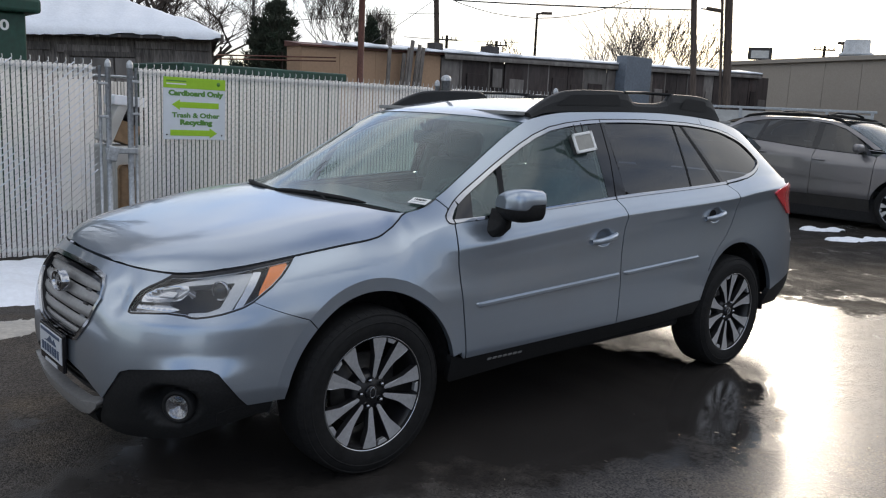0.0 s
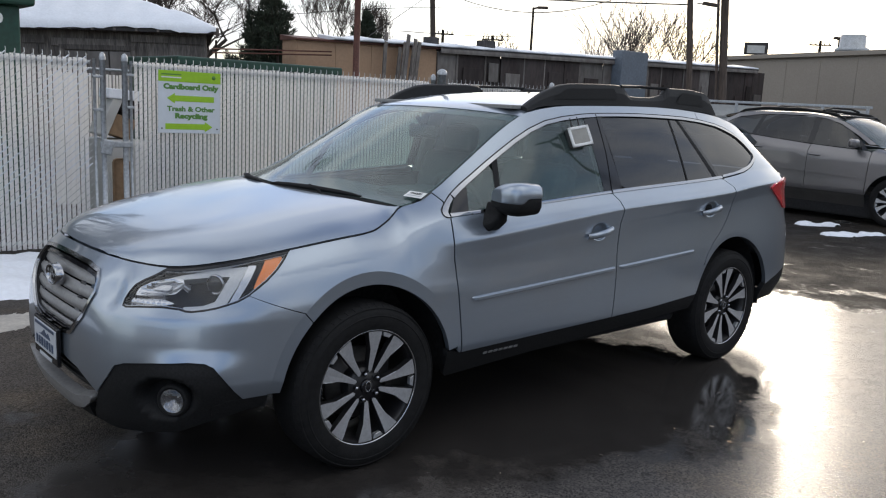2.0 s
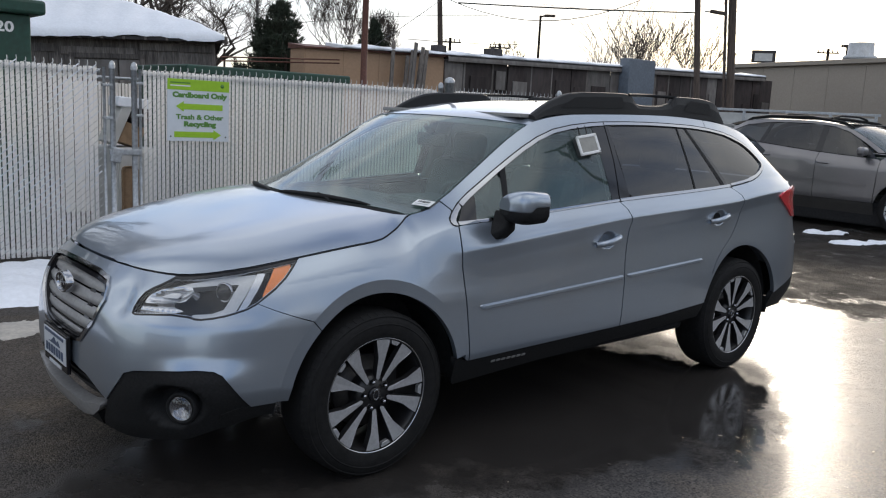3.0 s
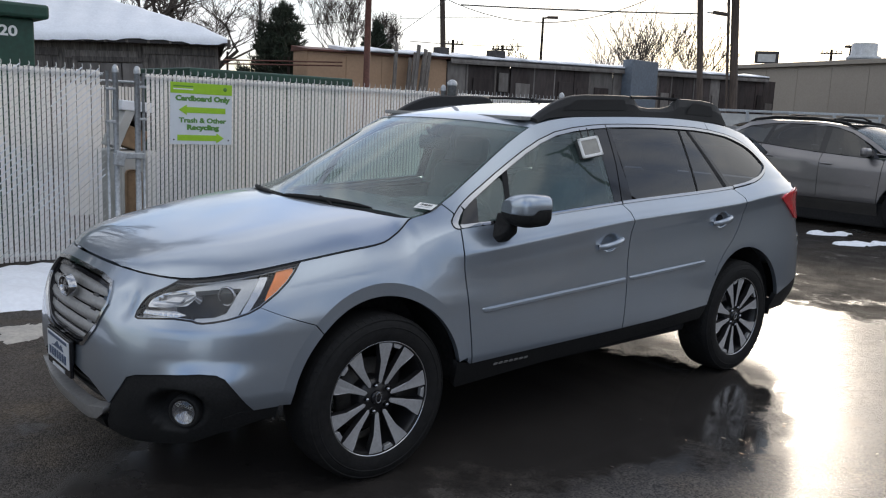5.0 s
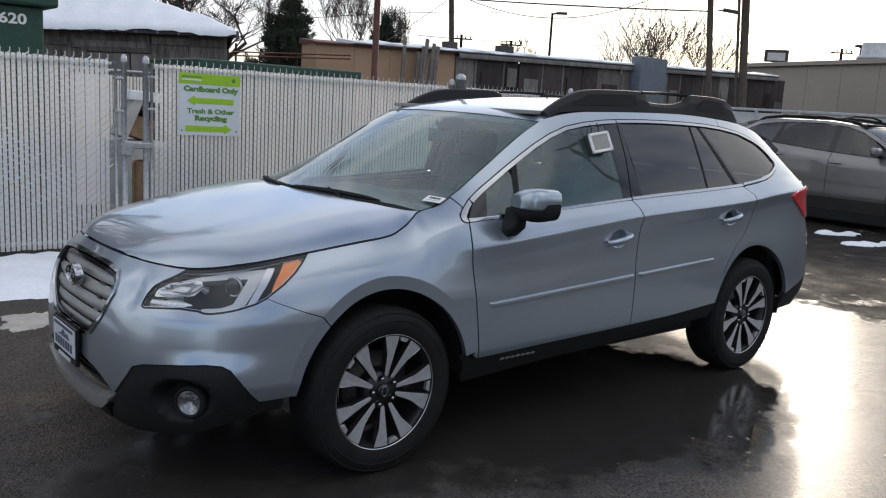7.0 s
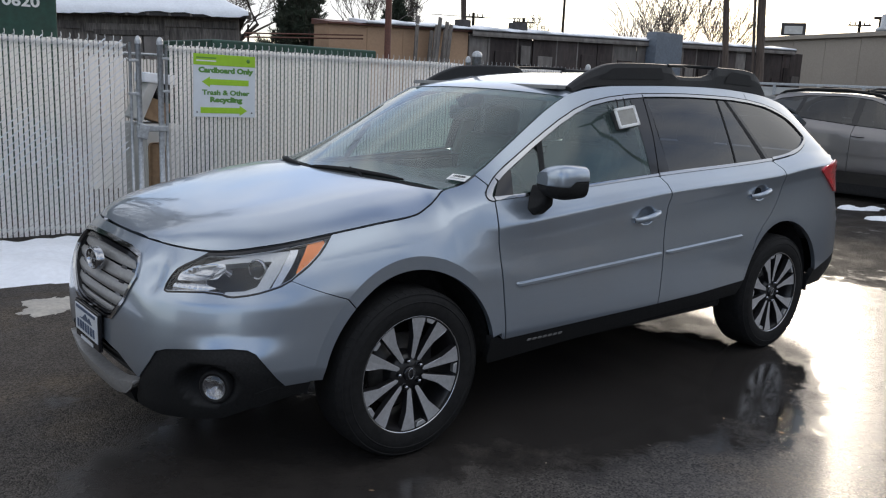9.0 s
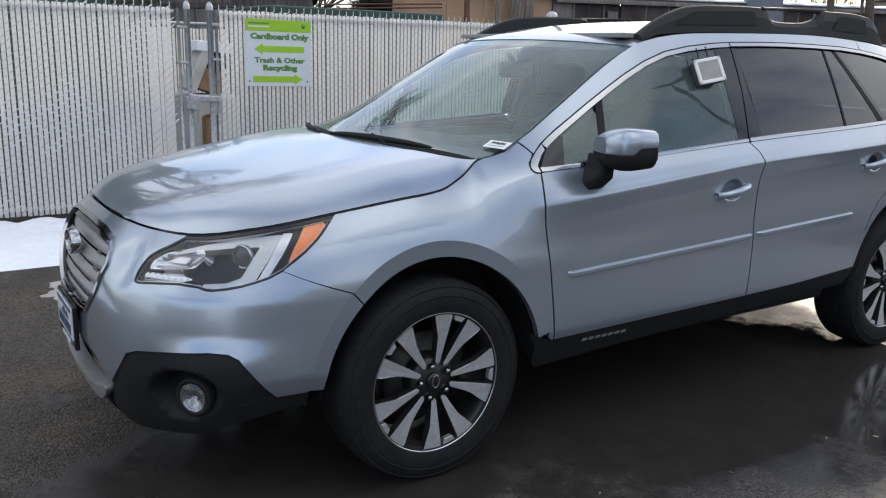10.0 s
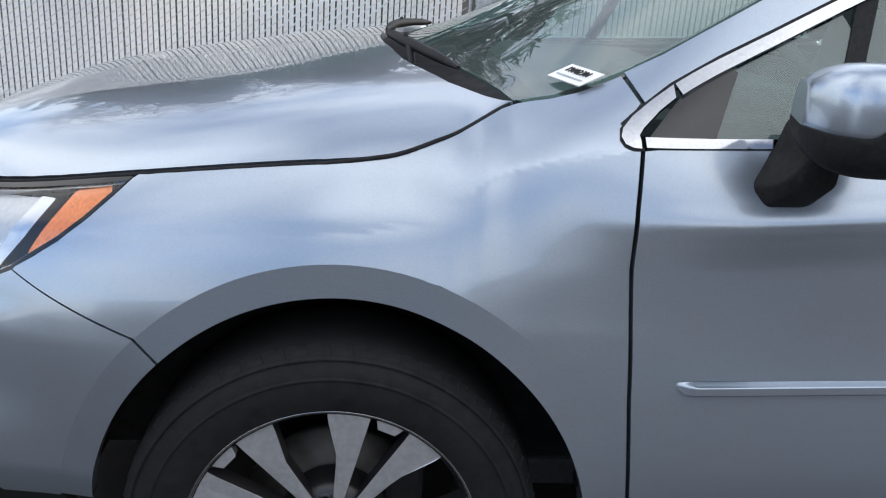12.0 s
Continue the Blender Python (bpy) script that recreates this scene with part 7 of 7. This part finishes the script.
        for hx, hz in ((1.27, .95), (2.27, 1.01)):
            h = new("door_handle")
            h.parent = c
            y = half(hx, hz)
            part("grip", sweep([(hx - .1, -s * (y + .004), hz), (hx, -s * (y + .035), hz + .005), (hx + .1, -s * (y + .004), hz + .01)], [.011, .014, .011], 8), PAINT2, h)
        rr = new("roof_rail")
        rr.parent = c
        part("rail", sweep([(.98, -s * .60, 1.50), (1.15, -s * .60, 1.57), (1.7, -s * .585, 1.625), (2.4, -s * .575, 1.622), (2.75, -s * .57, 1.58), (2.85, -s * .57, 1.54)], [.012, .022, .027, .027, .022, .012], 8), BLACK_PLASTIC, rr)
    # crossbars, roof, glass, bonnet
    for x in (1.35, 2.25):
        part("crossbar", sweep([(x, -.60, 1.62), (x, -.3, 1.665), (x, .3, 1.665), (x, .60, 1.62)], .017, 8), BLACK_PLASTIC, c)
    up = lambda x, u: Vector((x - .12 * (1 - u * u) * (1 - ease(1, 1.6, x)), u * ty(x), tz(x) + .02 * (1 - abs(u) ** 2.4)))
    sheet("windscreen", strip_u(.34, 1.02, -.98, .98), up, SHIELD, c, .1, .005, -.003)
    sheet("roof", strip_u(1.03, 3.25, -1, 1), up, PAINT2, c, .12, .01)
    hy = lambda x: ty(x) * max(.02, 1 - (max(0, .15 - x) / 1.0) ** 3) ** (1 / 3)
    sheet("bonnet", [(x, -hy(x)) for x in (.30, .2, .1, 0, -.2, -.4, -.6, -.75, -.82)] + [(x, hy(x)) for x in (-.82, -.75, -.6, -.4, -.2, 0, .1, .2, .30)], lambda x, y: Vector((x, y, tz(x) + .03 * (1 - min(1, abs(y) / hy(x)) ** 2.3))), PAINT2, c, .1, .02, 0, inner=(0, 0, .3))
    sheet("front_bumper", [(-.36, .74), (-.26, .89), (-.6, .86), (A_NOSE, .86), (2 * A_NOSE + .26, .86), (2 * A_NOSE + .36, .4), (A_NOSE, .3), (-.36, .4)], (lambda a, z: skin(a, z) if a >= A_NOSE else Vector((skin(2 * A_NOSE - a, z).x, -skin(2 * A_NOSE - a, z).y, z))), PAINT2, c, .1, .02)
    tail_a = 2.6 + math.pi / 2
    sheet("tailgate", [(3.5, .45), (3.5, .9), (3.42, 1.2), (2 * tail_a - 3.42, 1.2), (2 * tail_a - 3.5, .9), (2 * tail_a - 3.5, .45)], lambda a, z: skin(a, z) if a <= tail_a else Vector((skin(2 * tail_a - a, z).x, -skin(2 * tail_a - a, z).y, z)), PAINT2, c, .12, .02)
    w = copy_thing(wheel, pose(0, -.80, .352))
    w.parent = c
    for x, y, t in ((wb, -.80, 0), (0, .80, 180), (wb, .80, 180)):
        copy_thing(w, pose(x, y, .352, 0, 20, t))
    # enlarged dark block, added to fill the space beneath with shade
    part("underbody", block((3.7, 1.66, .36), (1.35, 0, .26), .03), DARK, c)
    part("floor", block((2.6, 1.4, .06), (1.6, 0, .42), .01), CABIN, c)
    part("dashboard", block((.45, 1.34, .3), (.60, 0, .92), .06), CABIN, c)
    for y in (-.37, .37):
        part("seat", block((.14, .5, .68), (1.45, y, .98), .06, pose(0, 0, 0, 0, 16, 0)), CLOTH, c)
        part("headrest", block((.1, .26, .18), (1.56, y, 1.38), .04), CLOTH, c)
        part("rear_seat", block((.14, .6, .62), (2.35, y, .98), .06, pose(0, 0, 0, 0, 18, 0)), CLOTH, c)
    part("headlining", block((1.8, 1.1, .02), (1.9, 0, 1.545), .005), CLOTH, c)


crossover()

# ---- fence of wire mesh with white slats ----
FY = 4.40


def tube_post(x, h, r, label, y=FY):
    p = root("fence_post", label, "post", pose(x, y, 0), "fence posts")
    part("tube", sweep([(0, 0, -.1), (0, 0, h - .03)], r, 14), STEEL, p)
    part("cap", lathe([(r * 1.15, h - .05), (r * 1.18, h - .02), (r * .9, h + .005), (r * .4, h + .02), (.001, h + .024)], 14, "z"), STEEL, p)
    return p


for x, h, r in ((.760, 1.80, .025), (.962, 1.80, .027), (-3.55, 1.80, .032), (4.72, 1.83, .030), (4.86, 1.90, .055), (6.88, 1.84, .032), (7.15, 1.82, .026)):
    tube_post(x, h, r, "galvanised steel fence post with a domed cap")

rnd_f = random.Random(6)


def slat_mesh(height):
    """One flattened plastic tube, open where it is pinched at its foot."""
    bm = bmesh.new()
    prof = [(-.0161, 0), (-.0130, -.0055), (.0130, -.0055), (.0161, 0), (.0130, .005), (-.0130, .005)]
    lo = [bm.verts.new((x, y, 0)) for x, y in prof]
    hi = [bm.verts.new((x, y, height)) for x, y in prof]
    for k in range(6):
        bm.faces.new((lo[k], lo[(k + 1) % 6], hi[(k + 1) % 6], hi[k]))
    bm.faces.new(hi)
    bm.faces.new(lo[::-1])
    me = bpy.data.meshes.new("slat")
    bm.to_mesh(me)
    bm.free()
    me.materials.append(SLAT)
    return me


SLATS = [slat_mesh(h) for h in (1.716, 1.714, 1.712)]


def fence_run(x0, x1, label, y=FY, pitch=.0430, foot=.045, wires=True, name="slatted_fence", snow=None):
    f = root(name, label, "fence", pose(0, y, 0), "fence panels")
    n = int((x1 - x0) / pitch)
    for k in range(n):
        s = new("slat", SLATS[rnd_f.randrange(3)])
        s.parent = f
        s.matrix_local = pose(x0 + pitch * (k + .5) + rnd_f.uniform(-.0012, .0012), rnd_f.uniform(-.002, .002), foot + rnd_f.uniform(-.003, .004), 0, rnd_f.uniform(-.10, .10), rnd_f.uniform(-5, 5))
    top = part("top_rail", sweep([(x0, .028, 1.725), (x1, .028, 1.725)], .020, 10), STEEL, f)
    part("bottom_rail", sweep([(x0, .03, .10), (x1, .03, .10)], .016, 8), STEEL, f)
    if wires:
        bm = bmesh.new()
        run, z0, z1 = 1.18, .05, 1.775
        k = x0 - run * (z1 - z0)
        while k < x1:
            a, b = 0.0, 1.0
            dx = run * (z1 - z0)
            if k < x0:
                a = (x0 - k) / dx
            if k + dx > x1:
                b = (x1 - k) / dx
            if b > a:
                sweep([(k + dx * a, -.0085, z0 + (z1 - z0) * a), (k + dx * b, -.0085, z0 + (z1 - z0) * b)], .0023, 4, bm, caps=False)
            k += .0735
        k = x0
        while k < x1:
            sweep([(k - .004, -.006, 1.745), (k + .001, -.007, 1.785), (k - .002, -.006, 1.806 + rnd_f.uniform(-.006, .006))], .0034, 4, bm)
            k += .0735
        tagged(part("mesh_wire", bm, WIRE, f), kind="stuff")
    if snow is not None:
        # patches of thick white strokes along the wires, in the snow material
        bm = bmesh.new()
        for row in range(62):
            k = x1 - 2.1 - run * (z1 - z0) + .0735 * row
            for step in range(34):
                a, b = step / 34, (step + .98) / 34
                xa, za = k + dx * a, z0 + (z1 - z0) * a
                if not max(x0, x1 - 2.0) < xa < x1 - .06:
                    continue
                if noise.noise(Vector((xa * 1.9 + za * .9 + snow, za * 2.6 - xa * .7, snow))) + .25 * rnd_f.uniform(-1, 1) > .17:
                    sweep([(xa, -.0100, za + .002), (k + dx * b, -.0100, z0 + (z1 - z0) * b + .002)], [rnd_f.uniform(.0035, .0065), rnd_f.uniform(.003, .006)], 5, bm, caps=False)
        tagged(part("clinging_snow", bm, SNOW, f), kind="stuff")
    return f


fence_run(-3.5, .655, "closed white-slatted wire mesh gate leaf", snow=3.7)
fence_run(1.045, 4.68, "closed white-slatted wire mesh gate leaf with a sign")
fence_run(4.96, 7.12, "white-slatted wire mesh fence behind the car")
fence_run(1.2, 3.1, "white-slatted inner fence seen through a gap", 7.6, foot=-.05, wires=False, name="inner_fence")
# gate hardware in the gap
gate = root("gate_latch", "galvanised fork latch between two gate posts", "latch", pose(0, FY, 0))
part("upright", sweep([(.685, 0, .08), (.685, 0, 1.76)], .014, 10), STEEL, gate)
part("upright", sweep([(1.018, .0, .08), (1.018, .0, 1.76)], .014, 10), STEEL, gate)
part("latch_bar", block((.30, .03, .055), (.865, -.03, .985), .008), STEEL, gate)
part("latch_fork", block((.10, .05, .14), (.775, -.04, .96), .012, pose(0, 0, 0, 0, 14, 0)), STEEL, gate)
for z in (.30, 1.30, 1.60):
    part("band", block((.09, .05, .025), (.71, -.005, z), .006), STEEL, gate)
    part("band", block((.07, .05, .025), (1.005, -.005, z + .03), .006), STEEL, gate)

# what stands in the gap
fr = root("scrap_appliance", "dirty white scrap appliance behind the gate", "appliance", pose(1.18, 5.05, 0, 0, 0, 8))
part("body", block((.42, .55, .98), (0, .2, .50), .03), JUNK_WHITE, fr)
part("door", block((.40, .04, .60), (0, -.09, .66), .02), JUNK_WHITE, fr)
part("drum_opening", block((.17, .02, .62), (-.10, -.115, .50), .04), CARD, fr)
for k, (dx, z, sx_, sz, tilt, mat, lab) in enumerate(((.0, 1.12, .26, .22, 18, CARD, "crushed brown cardboard box on scrap"), (.10, 1.30, .20, .16, -24, ROOF_DARK, "black plastic scrap on a heap"), (-.12, 1.22, .10, .42, 24, JUNK_WHITE, "white panel leaning on a scrap heap"), (.03, 1.44, .34, .10, 4, SNOW, "snow-topped scrap board on a heap"))):
    ob = tagged(part("scrap_piece", block((sx_, .30, sz), (0, 0, 0), .012, pose(0, 0, 0, 0, tilt, 0)), mat), lab, "scrap", "scrap heap")
    ob.location = (1.16 + dx, 5.2 - .02 * k, z)

# ---- sign on the fence ----
sg = root("fence_sign", "white and lime green recycling sign on a fence", "sign", Matrix.Translation((1.585, FY - .030, 1.397)) @ pose(0, 0, 0, 0, .4, 0))
SW, SH = .640, .600
part("board", block((SW, .006, SH), (0, 0, 0), .001, segments=1), SIGN_WHITE, sg)
part("header_band", block((SW - .002, .002, .105), (0, -.0045, SH / 2 - .054), 0), LIME, sg)
writing("sign_text", "Cardboard Only", .067, SIGN_INK, Matrix.Translation((.012, -.0040, .146)), sg, bold=.0042, squeeze=1.25)
writing("sign_text", "Trash & Other", .065, SIGN_INK, Matrix.Translation((.012, -.0040, -.066)), sg, bold=.0026, squeeze=1.25)
writing("sign_text", "Recycling", .065, SIGN_INK, Matrix.Translation((.012, -.0040, -.134)), sg, bold=.0042, squeeze=1.36)


def arrow(z, d):
    pts = [(-.235 * d, .0), (-.155 * d, .050), (-.155 * d, .028), (.25 * d, .028), (.25 * d, -.028), (-.155 * d, -.028), (-.155 * d, -.050)]
    part("arrow", extrude_poly(pts if d > 0 else pts[::-1], .002, Matrix.Translation((0, -.0052, z))), LIME, sg, "lime green arrow")


arrow(.036, 1)
arrow(-.235, -1)
for k in range(2):
    part("small_print", block((.20, .001, .012), (-.19, -.0062, .262 - .028 * k), 0), PAPER if k else SIGN_INK, sg)
part("emblem", lathe([(0, -.0065), (.020, -.0062), (.020, -.004)], 16), SIGN_INK, sg).location = (.245, 0, .25)
for x in (-.285, .285):
    part("bolt", lathe([(0, -.010), (.007, -.008), (.008, -.003)], 8), INK, sg).location = (x, 0, -.255)

# bits of litter on the asphalt
STRAW = material("dry_straw", (.42, .36, .26), .7, grain=.3, grain_scale=80)
for k in range(70):
    r = random.Random(100 + k)
    ob = tagged(part("dead_leaf", extrude_poly([(-.014, 0), (-.004, .006), (.012, .002), (.016, -.003), (0, -.006)], .002), (CARD, STRAW, BARK)[k % 3]), "small dry leaf lying on wet asphalt", "leaf", "leaves on the ground")
    ob.matrix_world = pose(r.uniform(-1.6, 4.8), r.uniform(-2.3, -.95), .004, 90, 0, r.uniform(0, 360)) @ Matrix.Scale(r.uniform(.25, .8), 4)
